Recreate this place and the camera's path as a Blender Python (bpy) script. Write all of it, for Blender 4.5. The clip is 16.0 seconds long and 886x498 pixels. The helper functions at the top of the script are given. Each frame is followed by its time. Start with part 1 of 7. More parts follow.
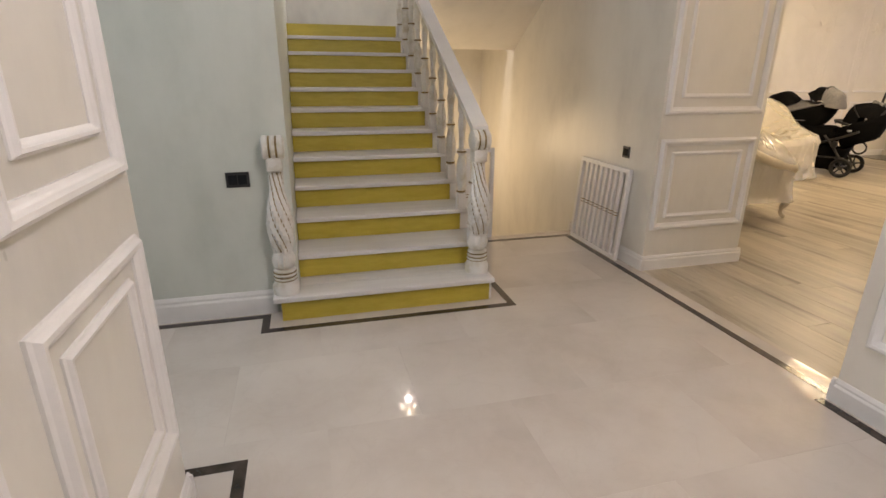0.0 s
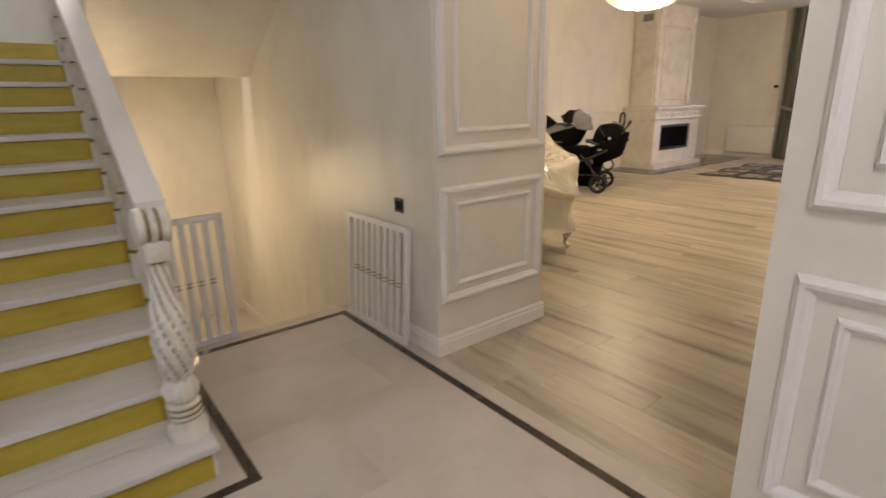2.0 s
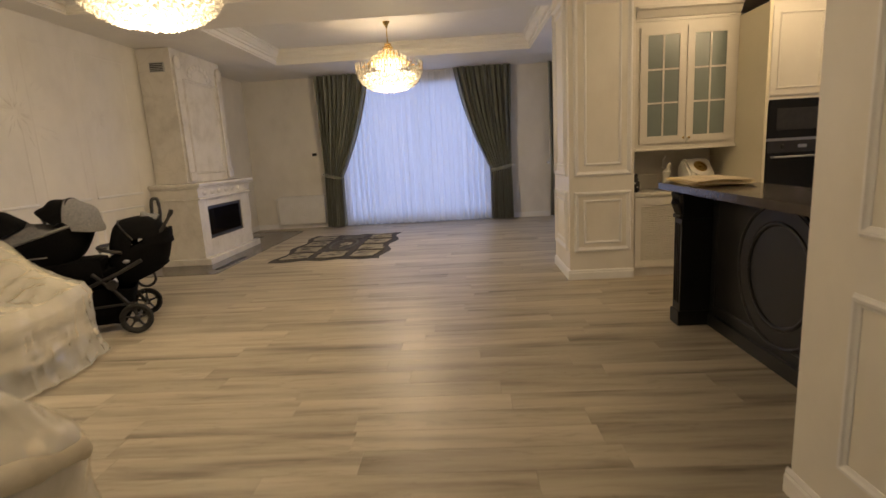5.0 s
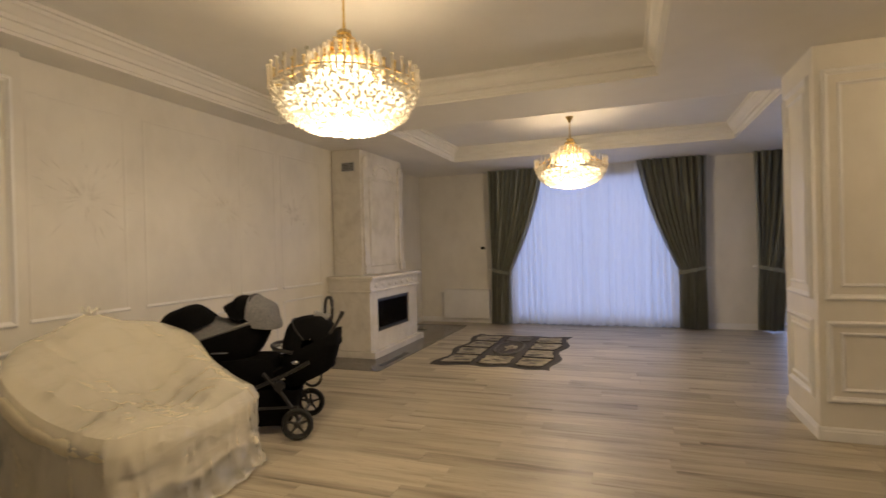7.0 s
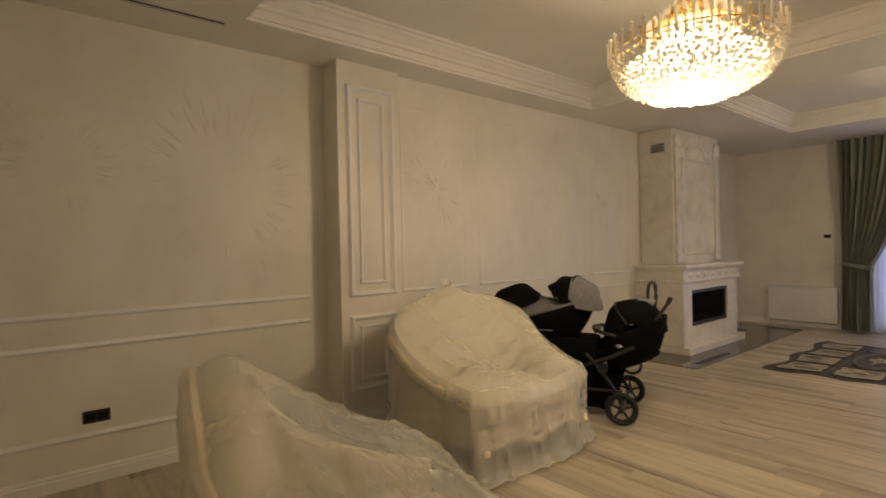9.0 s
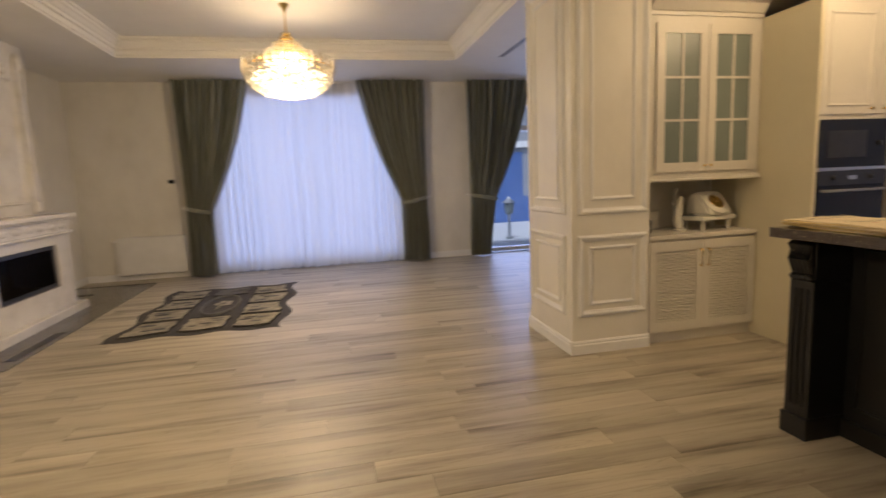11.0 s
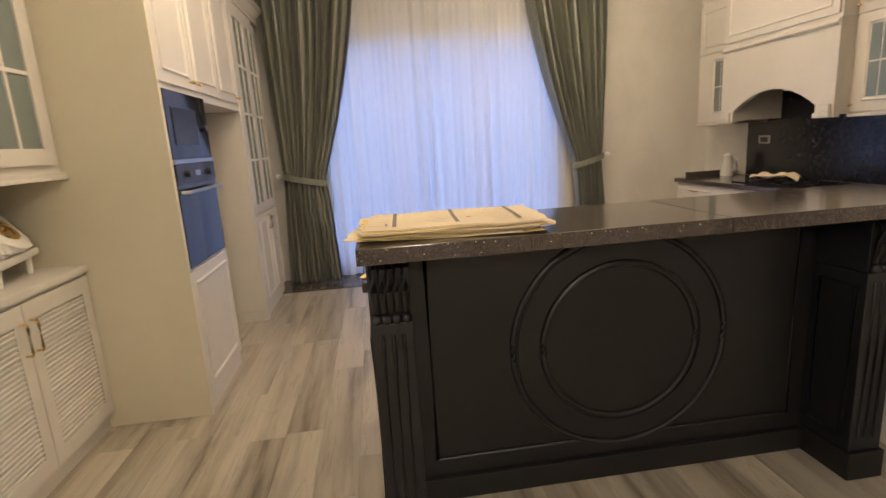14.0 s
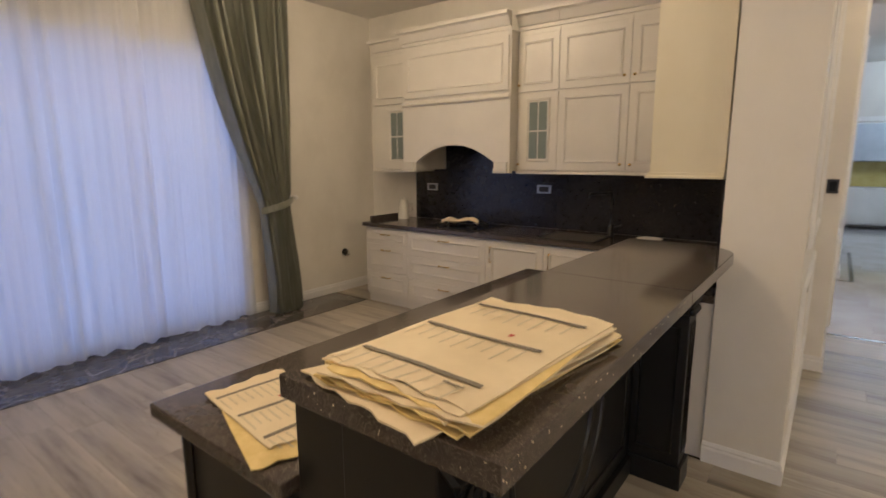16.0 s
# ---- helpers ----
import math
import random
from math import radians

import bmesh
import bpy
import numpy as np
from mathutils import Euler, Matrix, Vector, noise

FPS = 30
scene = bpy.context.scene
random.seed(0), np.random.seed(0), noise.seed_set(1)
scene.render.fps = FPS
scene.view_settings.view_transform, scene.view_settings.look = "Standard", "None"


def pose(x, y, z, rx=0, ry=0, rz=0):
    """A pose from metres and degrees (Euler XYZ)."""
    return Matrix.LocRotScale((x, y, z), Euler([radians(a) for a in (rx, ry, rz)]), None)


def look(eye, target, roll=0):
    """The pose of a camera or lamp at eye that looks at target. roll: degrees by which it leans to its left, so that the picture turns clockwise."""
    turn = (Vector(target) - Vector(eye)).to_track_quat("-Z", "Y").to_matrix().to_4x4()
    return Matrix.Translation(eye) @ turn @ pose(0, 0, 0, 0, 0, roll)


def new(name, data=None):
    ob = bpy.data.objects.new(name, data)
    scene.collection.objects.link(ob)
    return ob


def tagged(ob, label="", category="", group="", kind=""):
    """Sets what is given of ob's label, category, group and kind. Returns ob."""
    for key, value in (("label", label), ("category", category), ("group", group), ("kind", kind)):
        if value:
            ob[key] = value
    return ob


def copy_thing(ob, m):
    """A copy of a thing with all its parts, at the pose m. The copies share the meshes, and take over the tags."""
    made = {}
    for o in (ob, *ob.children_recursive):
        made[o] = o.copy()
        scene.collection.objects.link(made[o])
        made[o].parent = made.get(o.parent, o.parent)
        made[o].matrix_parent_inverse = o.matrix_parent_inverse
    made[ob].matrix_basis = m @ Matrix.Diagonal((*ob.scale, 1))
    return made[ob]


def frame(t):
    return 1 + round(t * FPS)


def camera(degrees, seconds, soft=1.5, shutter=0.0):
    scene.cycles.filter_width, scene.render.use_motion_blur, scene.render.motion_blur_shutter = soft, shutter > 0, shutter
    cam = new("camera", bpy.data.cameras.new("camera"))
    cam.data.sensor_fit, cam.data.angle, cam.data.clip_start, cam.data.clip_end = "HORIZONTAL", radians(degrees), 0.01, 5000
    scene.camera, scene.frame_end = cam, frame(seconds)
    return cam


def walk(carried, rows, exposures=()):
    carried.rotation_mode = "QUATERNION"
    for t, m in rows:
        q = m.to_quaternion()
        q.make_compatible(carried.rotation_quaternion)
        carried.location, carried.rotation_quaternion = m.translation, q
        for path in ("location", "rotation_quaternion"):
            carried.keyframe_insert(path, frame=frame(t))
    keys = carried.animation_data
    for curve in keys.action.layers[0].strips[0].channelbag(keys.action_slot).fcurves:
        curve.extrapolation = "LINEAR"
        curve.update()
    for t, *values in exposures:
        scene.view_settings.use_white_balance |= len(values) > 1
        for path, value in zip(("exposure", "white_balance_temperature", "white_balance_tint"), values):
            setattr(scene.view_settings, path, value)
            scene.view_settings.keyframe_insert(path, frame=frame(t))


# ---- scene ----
cam = camera(81.9, 16.0, soft=1.5, shutter=0.3)
# seconds, eye, yaw, pitch, lean
PATH = [
    (0, (-0.196, 0.186, 1.381), -14.90, -18.75, 0.30),
    (0.5, (-0.202, 0.242, 1.375), -17.08, -18.87, 1.00),
    (1, (0.026, 0.423, 1.399), -19.53, -18.27, 0.40),
    (1.5, (0.311, 0.719, 1.386), -26.42, -17.03, -1.10),
    (2, (0.560, 1.157, 1.403), -37.90, -15.96, -1.30),
    (2.5, (0.918, 1.562, 1.423), -47.97, -15.57, -2.50),
    (3, (1.196, 1.915, 1.424), -58.39, -15.57, -3.40),
    (3.5, (1.647, 2.246, 1.373), -68.19, -15.19, -3.80),
    (4, (2.036, 2.503, 1.389), -76.77, -14.51, -3.90),
    (4.5, (2.460, 2.698, 1.416), -83.64, -13.08, -3.77),
    (5, (2.903, 2.799, 1.461), -87.12, -10.55, -3.29),
    (5.5, (3.293, 2.851, 1.514), -87.27, -7.49, -2.67),
    (6, (3.554, 2.899, 1.567), -84.17, -4.49, -2.07),
    (6.5, (3.614, 2.989, 1.613), -77.88, -2.12, -1.70),
    (7, (3.548, 3.115, 1.652), -70.01, -0.26, -1.50),
    (7.5, (3.437, 3.226, 1.630), -59.04, 0.89, -1.10),
    (8, (3.321, 3.321, 1.607), -47.35, 1.26, -1.10),
    (8.2, (3.289, 3.333, 1.602), -42.81, 1.20, -1.10),
    (8.7, (3.284, 3.405, 1.575), -37.44, 0.59, -1.17),
    (9.2, (3.451, 3.464, 1.539), -42.52, -1.24, -1.36),
    (9.7, (3.747, 3.506, 1.504), -55.11, -3.58, -1.62),
    (10.1, (4.047, 3.526, 1.482), -68.59, -5.36, -1.86),
    (10.5, (4.379, 3.530, 1.471), -83.47, -6.66, -2.10),
    (11, (4.805, 3.525, 1.465), -102.30, -7.84, -2.40),
    (11.5, (5.223, 3.531, 1.461), -121.52, -9.32, -3.60),
    (12, (5.605, 3.468, 1.455), -140.25, -10.81, -3.90),
    (12.5, (5.991, 3.326, 1.459), -153.20, -11.50, -4.10),
    (13, (6.363, 3.233, 1.458), -163.75, -11.04, -3.80),
    (13.5, (6.670, 2.998, 1.434), -175.97, -10.69, -3.50),
    (14, (6.972, 2.745, 1.436), -186.95, -11.94, -3.60),
    (14.5, (7.207, 2.453, 1.434), -196.87, -12.74, -3.10),
    (15, (7.436, 2.139, 1.484), -208.67, -13.24, -2.30),
    (15.5, (7.603, 1.855, 1.525), -221.16, -12.48, -1.20),
    (16, (7.619, 1.603, 1.568), -232.47, -10.08, -0.30),
]

def carried_pose(eye, yaw, pitch, lean):
    ahead = Vector((-math.sin(radians(yaw)) * math.cos(radians(pitch)), math.cos(radians(yaw)) * math.cos(radians(pitch)), math.sin(radians(pitch))))
    return look(eye, Vector(eye) + ahead, lean)


EXPOSURES = [(0.0, 0.70, 6450, 14), (0.5, 0.54, 6600, 15), (1.0, 0.64, 6550, 14), (1.5, 0.64, 6500, 13), (2.0, 0.56, 6400, 13), (2.5, 0.32, 7050, 12), (3.5, 0.24, 6800, 11), (4.0, 0.16, 6650, 11), (6.5, -0.18, 6400, 11), (7.0, -0.12, 6500, 11), (8.2, -0.18, 6550, 11), (10.5, -0.20, 6700, 11), (11.0, 0.18, 6600, 12), (11.5, 0.32, 6500, 13), (12.0, 0.56, 6350, 14), (12.5, 0.60, 5950, 14), (13.5, 0.74, 5600, 14), (14.0, 0.88, 5450, 13), (14.5, 0.84, 5300, 14), (15.5, 0.60, 5200, 15), (16.0, 0.48, 5600, 13)]
walk(cam, [(t, carried_pose(eye, yaw, pitch, lean)) for t, eye, yaw, pitch, lean in PATH], EXPOSURES)

# ---- sky and lamps ----
world = bpy.data.worlds.new("sky")
scene.world = world
world.use_nodes = True
wn = world.node_tree.nodes
sky = wn.new("ShaderNodeTexSky")
sky.sky_type, sky.sun_disc = "NISHITA", False
sky.sun_elevation, sky.sun_rotation = radians(60), radians(297)
wn["Background"].inputs["Strength"].default_value = 0.09
world.node_tree.links.new(sky.outputs[0], wn["Background"].inputs["Color"])
sun = new("sun", bpy.data.lights.new("sun", "SUN"))
sun.data.energy, sun.data.angle, sun.data.color = 3.0, radians(10), (0.80, 0.88, 1.0)
sun.matrix_world = look((0, 0, 30), (3.5, -1.8, 23.2))


def area(name, eye, target, w, h, watts, colour):
    lamp = new(name, bpy.data.lights.new(name, "AREA"))
    lamp.data.shape, lamp.data.size, lamp.data.size_y = "RECTANGLE", w, h
    lamp.data.energy, lamp.data.color = watts, colour
    lamp.matrix_world = look(eye, target)
    return lamp


def bulb(name, at, watts, colour, radius=0.05):
    lamp = new(name, bpy.data.lights.new(name, "POINT"))
    lamp.data.energy, lamp.data.color, lamp.data.shadow_soft_size = watts, colour, radius
    lamp.location = at
    return lamp


WARM, DAY, NEUTRAL = (1.0, 0.72, 0.40), (0.42, 0.54, 1.0), (1.0, 0.86, 0.70)
area("window_daylight", (14.20, 3.85, 1.55), (13.0, 3.85, 1.55), 3.1, 2.8, 34, DAY)
area("terrace_door_daylight", (14.6, -0.4, 1.6), (13.0, -0.4, 1.5), 2.4, 2.9, 85, DAY)
area("kitchen_window_daylight", (6.20, -3.10, 1.28), (6.20, 0, 1.28), 2.6, 2.35, 7.5, (0.34, 0.46, 1.0))
def chandelier_lamp(x, y):
    lamp = area("chandelier_light", (x, y, 2.42), (x, y, 0), 0.72, 0.72, 8, WARM)
    lamp.data.shape = "DISK"
    bulb("chandelier_glow", (x, y, 2.36), 72, (1.0, 0.78, 0.50), 0.16)
    lamp = area("chandelier_uplight", (x, y, 2.80), (x, y, 5), 0.80, 0.80, 8, (1.0, 0.78, 0.50))
    lamp.data.shape = "DISK"


chandelier_lamp(6.60, 4.90)
chandelier_lamp(10.96, 3.86)
bulb("stair_pendant_light", (0.87, 5.95, 2.72), 26, (1.0, 0.90, 0.80), 0.012)
bulb("lower_stair_light", (1.18, 6.10, 0.62), 20, WARM, 0.35)
# two unseen fills without a fixture, added to brighten the hall
bulb("hall_fill", (0.7, 0.4, 2.90), 50, (0.98, 0.91, 0.90), 0.08)
bulb("hall_side_fill", (-2.0, 2.5, 2.90), 18, (0.85, 0.95, 1.0), 0.08)
# added fill for the far room, stands for no known lamp
bulb("second_kitchen_fill", (-5.2, 2.4, 2.6), 50, (0.75, 0.87, 1.0), 0.2)
# pair of made-up warm fills that lift cabinets, side panel and floor
bulb("kitchen_fill", (5.1, -1.2, 3.05), 50, WARM, 0.40)
bulb("kitchen_fill", (7.2, -0.05, 3.05), 52, WARM, 0.40)
# weak invented fill over the passage, no fitting belongs to it
bulb("passage_fill", (3.6, 2.4, 3.05), 11, WARM, 0.10)

# ---- materials ----


def material(name, colours, scale=6.0, stretch=(1, 1, 1), rough=0.5, rough_vary=0.1, metal=0.0, bump=0.1, fine=60.0, coat=0.0, sheen=0.0, spread=None, vein=None, jitter=0.0):
    """Two-scale noise colour, roughness and relief. spread: 'object' or 'island' shifts grain and tone from piece to piece."""
    m = bpy.data.materials.new(name)
    m.use_nodes = True
    n, link = m.node_tree.nodes, m.node_tree.links.new
    b = n["Principled BSDF"]
    tc, mp = n.new("ShaderNodeTexCoord"), n.new("ShaderNodeMapping")
    mp.inputs["Scale"].default_value = stretch
    link(tc.outputs["Object"], mp.inputs["Vector"])
    vec = mp.outputs["Vector"]
    rnd = None
    if spread:
        if spread == "object":
            rnd = n.new("ShaderNodeObjectInfo").outputs["Random"]
        else:
            rnd = n.new("ShaderNodeNewGeometry").outputs["Random Per Island"]
        mul = n.new("ShaderNodeVectorMath")
        mul.operation = "MULTIPLY_ADD"
        comb = n.new("ShaderNodeCombineXYZ")
        for k in range(3):
            link(rnd, comb.inputs[k])
        mul.inputs[1].default_value = (61.0, 37.0, 83.0)
        link(comb.outputs[0], mul.inputs[0])
        link(vec, mul.inputs[2])
        vec = mul.outputs[0]
    a = n.new("ShaderNodeTexNoise")
    a.inputs["Scale"].default_value, a.inputs["Detail"].default_value, a.inputs["Roughness"].default_value = scale, 6.0, 0.6
    link(vec, a.inputs["Vector"])
    ramp = n.new("ShaderNodeValToRGB")
    el = ramp.color_ramp.elements
    el[0].position, el[1].position = 0.3, 0.7
    el[0].color, el[1].color = (*colours[0], 1), (*colours[-1], 1)
    for k, c in enumerate(colours[1:-1]):
        e = el.new(0.3 + 0.4 * (k + 1) / (len(colours) - 1))
        e.color = (*c, 1)
    link(a.outputs["Fac"], ramp.inputs[0])
    colour = ramp.outputs[0]
    f = n.new("ShaderNodeTexNoise")
    f.inputs["Scale"].default_value, f.inputs["Detail"].default_value = fine, 3.0
    link(vec, f.inputs["Vector"])
    if vein:
        w = n.new("ShaderNodeTexNoise")
        w.inputs["Scale"].default_value, w.inputs["Detail"].default_value, w.inputs["Distortion"].default_value = vein[1], 5.0, 1.2
        link(vec, w.inputs["Vector"])
        r2 = n.new("ShaderNodeValToRGB")
        r2.color_ramp.elements[0].position, r2.color_ramp.elements[1].position = 0.485, 0.5
        r2.color_ramp.elements[0].color, r2.color_ramp.elements[1].color = (0, 0, 0, 1), (1, 1, 1, 1)
        e3 = r2.color_ramp.elements.new(0.52)
        e3.color = (0, 0, 0, 1)
        link(w.outputs["Fac"], r2.inputs[0])
        mx = n.new("ShaderNodeMix")
        mx.data_type = "RGBA"
        k = n.new("ShaderNodeMath")
        k.operation = "MULTIPLY"
        k.inputs[1].default_value = vein[2]
        link(r2.outputs[0], k.inputs[0])
        link(k.outputs[0], mx.inputs["Factor"])
        link(colour, mx.inputs["A"])
        mx.inputs["B"].default_value = (*vein[0], 1)
        colour = mx.outputs["Result"]
    if rnd is not None and jitter:
        hs = n.new("ShaderNodeHueSaturation")
        mr = n.new("ShaderNodeMapRange")
        mr.inputs["To Min"].default_value, mr.inputs["To Max"].default_value = 1 - jitter, 1 + jitter
        link(rnd, mr.inputs["Value"])
        link(mr.outputs[0], hs.inputs["Value"])
        link(colour, hs.inputs["Color"])
        colour = hs.outputs[0]
    link(colour, b.inputs["Base Color"])
    rr = n.new("ShaderNodeMapRange")
    rr.inputs["To Min"].default_value, rr.inputs["To Max"].default_value = max(0.02, rough - rough_vary), min(1.0, rough + rough_vary)
    link(a.outputs["Fac"], rr.inputs["Value"])
    link(rr.outputs[0], b.inputs["Roughness"])
    b.inputs["Metallic"].default_value = metal
    b.inputs["Coat Weight"].default_value = coat
    b.inputs["Coat Roughness"].default_value = 0.08
    b.inputs["Sheen Weight"].default_value = sheen
    if bump:
        bp = n.new("ShaderNodeBump")
        bp.inputs["Strength"].default_value, bp.inputs["Distance"].default_value = bump, 0.01
        mixh = n.new("ShaderNodeMath")
        mixh.operation = "MULTIPLY_ADD"
        mixh.inputs[1].default_value = 0.4
        link(f.outputs["Fac"], mixh.inputs[0])
        link(a.outputs["Fac"], mixh.inputs[2])
        link(mixh.outputs[0], bp.inputs["Height"])
        link(bp.outputs[0], b.inputs["Normal"])
    return m


def glow(name, colour, strength):
    m = bpy.data.materials.new(name)
    m.use_nodes = True
    b = m.node_tree.nodes["Principled BSDF"]
    b.inputs["Base Color"].default_value = (*colour, 1)
    b.inputs["Emission Color"].default_value = (*colour, 1)
    b.inputs["Emission Strength"].default_value = strength
    return m


def clear(name, tint, through_share, rough=0.05, body=None, creases=0.0):
    """A thin see-through sheet: part transparent, part glossy or dull."""
    m = bpy.data.materials.new(name)
    m.use_nodes = True
    n, link = m.node_tree.nodes, m.node_tree.links.new
    b = n["Principled BSDF"]
    b.inputs["Base Color"].default_value = (*(body or tint), 1)
    b.inputs["Roughness"].default_value = rough
    if creases:
        tc = n.new("ShaderNodeTexCoord")
        bp = n.new("ShaderNodeBump")
        bp.inputs["Strength"].default_value, bp.inputs["Distance"].default_value = creases, 0.03
        last = None
        stretch = n.new("ShaderNodeMapping")
        stretch.inputs["Scale"].default_value, stretch.inputs["Rotation"].default_value = (0.7, 2.2, 1.5), (0.3, 0.5, 0.4)
        link(tc.outputs["Object"], stretch.inputs["Vector"])
        for scale, twist, share in ((2.2, 1.2, 1.0), (5.5, 1.0, 0.5)):
            nz = n.new("ShaderNodeTexNoise")
            nz.inputs["Scale"].default_value, nz.inputs["Detail"].default_value, nz.inputs["Distortion"].default_value = scale, 1.5, twist
            link(stretch.outputs["Vector"], nz.inputs["Vector"])
            half = n.new("ShaderNodeMath")
            half.operation = "SUBTRACT"
            half.inputs[1].default_value = 0.5
            link(nz.outputs["Fac"], half.inputs[0])
            ridge = n.new("ShaderNodeMath")
            ridge.operation = "ABSOLUTE"
            link(half.outputs[0], ridge.inputs[0])
            add = n.new("ShaderNodeMath")
            add.operation = "MULTIPLY_ADD"
            add.inputs[1].default_value = -share
            link(ridge.outputs[0], add.inputs[0])
            if last:
                link(last, add.inputs[2])
            last = add.outputs[0]
        link(last, bp.inputs["Height"])
        link(bp.outputs[0], b.inputs["Normal"])
    tr, mix = n.new("ShaderNodeBsdfTransparent"), n.new("ShaderNodeMixShader")
    tr.inputs[0].default_value = (*tint, 1)
    mix.inputs[0].default_value = through_share
    link(b.outputs[0], mix.inputs[1])
    link(tr.outputs[0], mix.inputs[2])
    link(mix.outputs[0], n["Material Output"].inputs["Surface"])
    return m


def sheer(name):
    m = bpy.data.materials.new(name)
    m.use_nodes = True
    n, link = m.node_tree.nodes, m.node_tree.links.new
    n.remove(n["Principled BSDF"])
    tl, df, tr = n.new("ShaderNodeBsdfTranslucent"), n.new("ShaderNodeBsdfDiffuse"), n.new("ShaderNodeBsdfTransparent")
    tl.inputs[0].default_value = (0.85, 0.86, 0.88, 1)
    df.inputs[0].default_value = (0.80, 0.80, 0.80, 1)
    tr.inputs[0].default_value = (0.95, 0.95, 0.95, 1)
    m1, m2 = n.new("ShaderNodeMixShader"), n.new("ShaderNodeMixShader")
    m1.inputs[0].default_value, m2.inputs[0].default_value = 0.45, 0.03
    link(tl.outputs[0], m1.inputs[1])
    link(df.outputs[0], m1.inputs[2])
    link(m1.outputs[0], m2.inputs[1])
    link(tr.outputs[0], m2.inputs[2])
    link(m2.outputs[0], n["Material Output"].inputs["Surface"])
    return m


M = {}
M["plaster"] = material("pearl plaster", [(0.66, 0.63, 0.57), (0.72, 0.69, 0.63), (0.76, 0.73, 0.67)], 2.2, (1, 1, 0.7), 0.42, 0.14, bump=0.10, fine=26)
M["hall_plaster"] = material("pearl hall plaster", [(0.60, 0.58, 0.54), (0.68, 0.66, 0.61), (0.72, 0.70, 0.65)], 3.0, (1, 1, 0.5), 0.34, 0.14, bump=0.16, fine=18)
M["green_plaster"] = material("pale green-grey plaster", [(0.53, 0.56, 0.51), (0.60, 0.625, 0.575), (0.64, 0.66, 0.61)], 3.0, (1, 1, 0.5), 0.38, 0.12, bump=0.10, fine=20)
M["relief"] = material("silver relief paint", [(0.64, 0.61, 0.55), (0.72, 0.69, 0.63)], 12, rough=0.36, bump=0.1)
M["ceiling"] = material("ceiling paint", [(0.74, 0.72, 0.68), (0.78, 0.76, 0.72)], 3.0, rough=0.7, bump=0.03)
M["white"] = material("white trim paint", [(0.72, 0.71, 0.70), (0.79, 0.78, 0.77)], 4.0, rough=0.38, bump=0.03)
M["lacquer"] = material("white cabinet lacquer", [(0.61, 0.58, 0.525), (0.68, 0.645, 0.585)], 2.0, rough=0.33, rough_vary=0.06, bump=0.02)
M["cream_panel"] = material("cream side panel", [(0.68, 0.62, 0.46), (0.73, 0.67, 0.51)], 2.0, rough=0.4, bump=0.02)
wood_colours = [(0.12, 0.102, 0.076), (0.30, 0.262, 0.202), (0.405, 0.360, 0.284), (0.46, 0.412, 0.33), (0.50, 0.452, 0.366)]
M["plank"] = material("greige oak plank", wood_colours, 0.95, (7.0, 0.55, 7.0), 0.42, 0.08, bump=0.06, fine=9, vein=((0.15, 0.125, 0.09), 1.5, 0.30), spread="object", jitter=0.13)
M["plank_far"] = material("greige oak plank far", wood_colours, 0.95, (7.0, 0.55, 7.0), 0.42, 0.08, bump=0.06, fine=9, vein=((0.15, 0.125, 0.09), 1.5, 0.30), spread="island", jitter=0.13)
M["subfloor"] = material("dark joint filler", [(0.05, 0.04, 0.03), (0.08, 0.065, 0.05)], 10, rough=0.8)
M["marble"] = material("cream marble", [(0.48, 0.43, 0.385), (0.56, 0.515, 0.47), (0.61, 0.565, 0.52)], 1.3, rough=0.035, rough_vary=0.012, bump=0.0, spread="object", jitter=0.028, vein=((0.42, 0.36, 0.30), 3.0, 0.10))
M["inlay"] = material("dark emperador inlay", [(0.025, 0.018, 0.014), (0.06, 0.045, 0.035)], 14, rough=0.15, bump=0.0)
M["dark_marble"] = material("dark brown marble", [(0.03, 0.026, 0.024), (0.08, 0.07, 0.06), (0.13, 0.115, 0.10)], 5.0, rough=0.12, rough_vary=0.04, bump=0.0, vein=((0.5, 0.47, 0.42), 2.2, 0.5))
M["white_marble"] = material("white fireplace marble", [(0.60, 0.57, 0.52), (0.72, 0.69, 0.64), (0.76, 0.73, 0.68)], 3.0, rough=0.22, bump=0.02, vein=((0.46, 0.42, 0.37), 2.0, 0.22))
M["mustard"] = material("mustard riser board", [(0.44, 0.345, 0.035), (0.54, 0.43, 0.06)], 3.0, (2, 1, 8), 0.45, 0.08, bump=0.05)
M["tread"] = material("white wood tread", [(0.60, 0.585, 0.58), (0.70, 0.69, 0.69)], 2.0, (1, 10, 10), 0.42, 0.1, bump=0.06)
M["carved"] = material("white carved paint with gold wash", [(0.52, 0.47, 0.36), (0.70, 0.68, 0.64), (0.76, 0.74, 0.71)], 9.0, rough=0.4, bump=0.08)
M["gilt"] = material("dull gilt", [(0.20, 0.14, 0.05), (0.31, 0.225, 0.09)], 30, rough=0.45, metal=0.6, bump=0.1)
M["brass"] = material("polished brass", [(0.60, 0.42, 0.14), (0.75, 0.55, 0.22)], 8, rough=0.2, metal=1.0, bump=0.0)
M["steel"] = material("brushed steel", [(0.42, 0.43, 0.44), (0.52, 0.53, 0.54)], 5, (1, 1, 20), 0.32, metal=0.9, bump=0.02)
M["black_plastic"] = material("black plastic", [(0.012, 0.012, 0.013), (0.025, 0.024, 0.024)], 20, rough=0.38, bump=0.03)
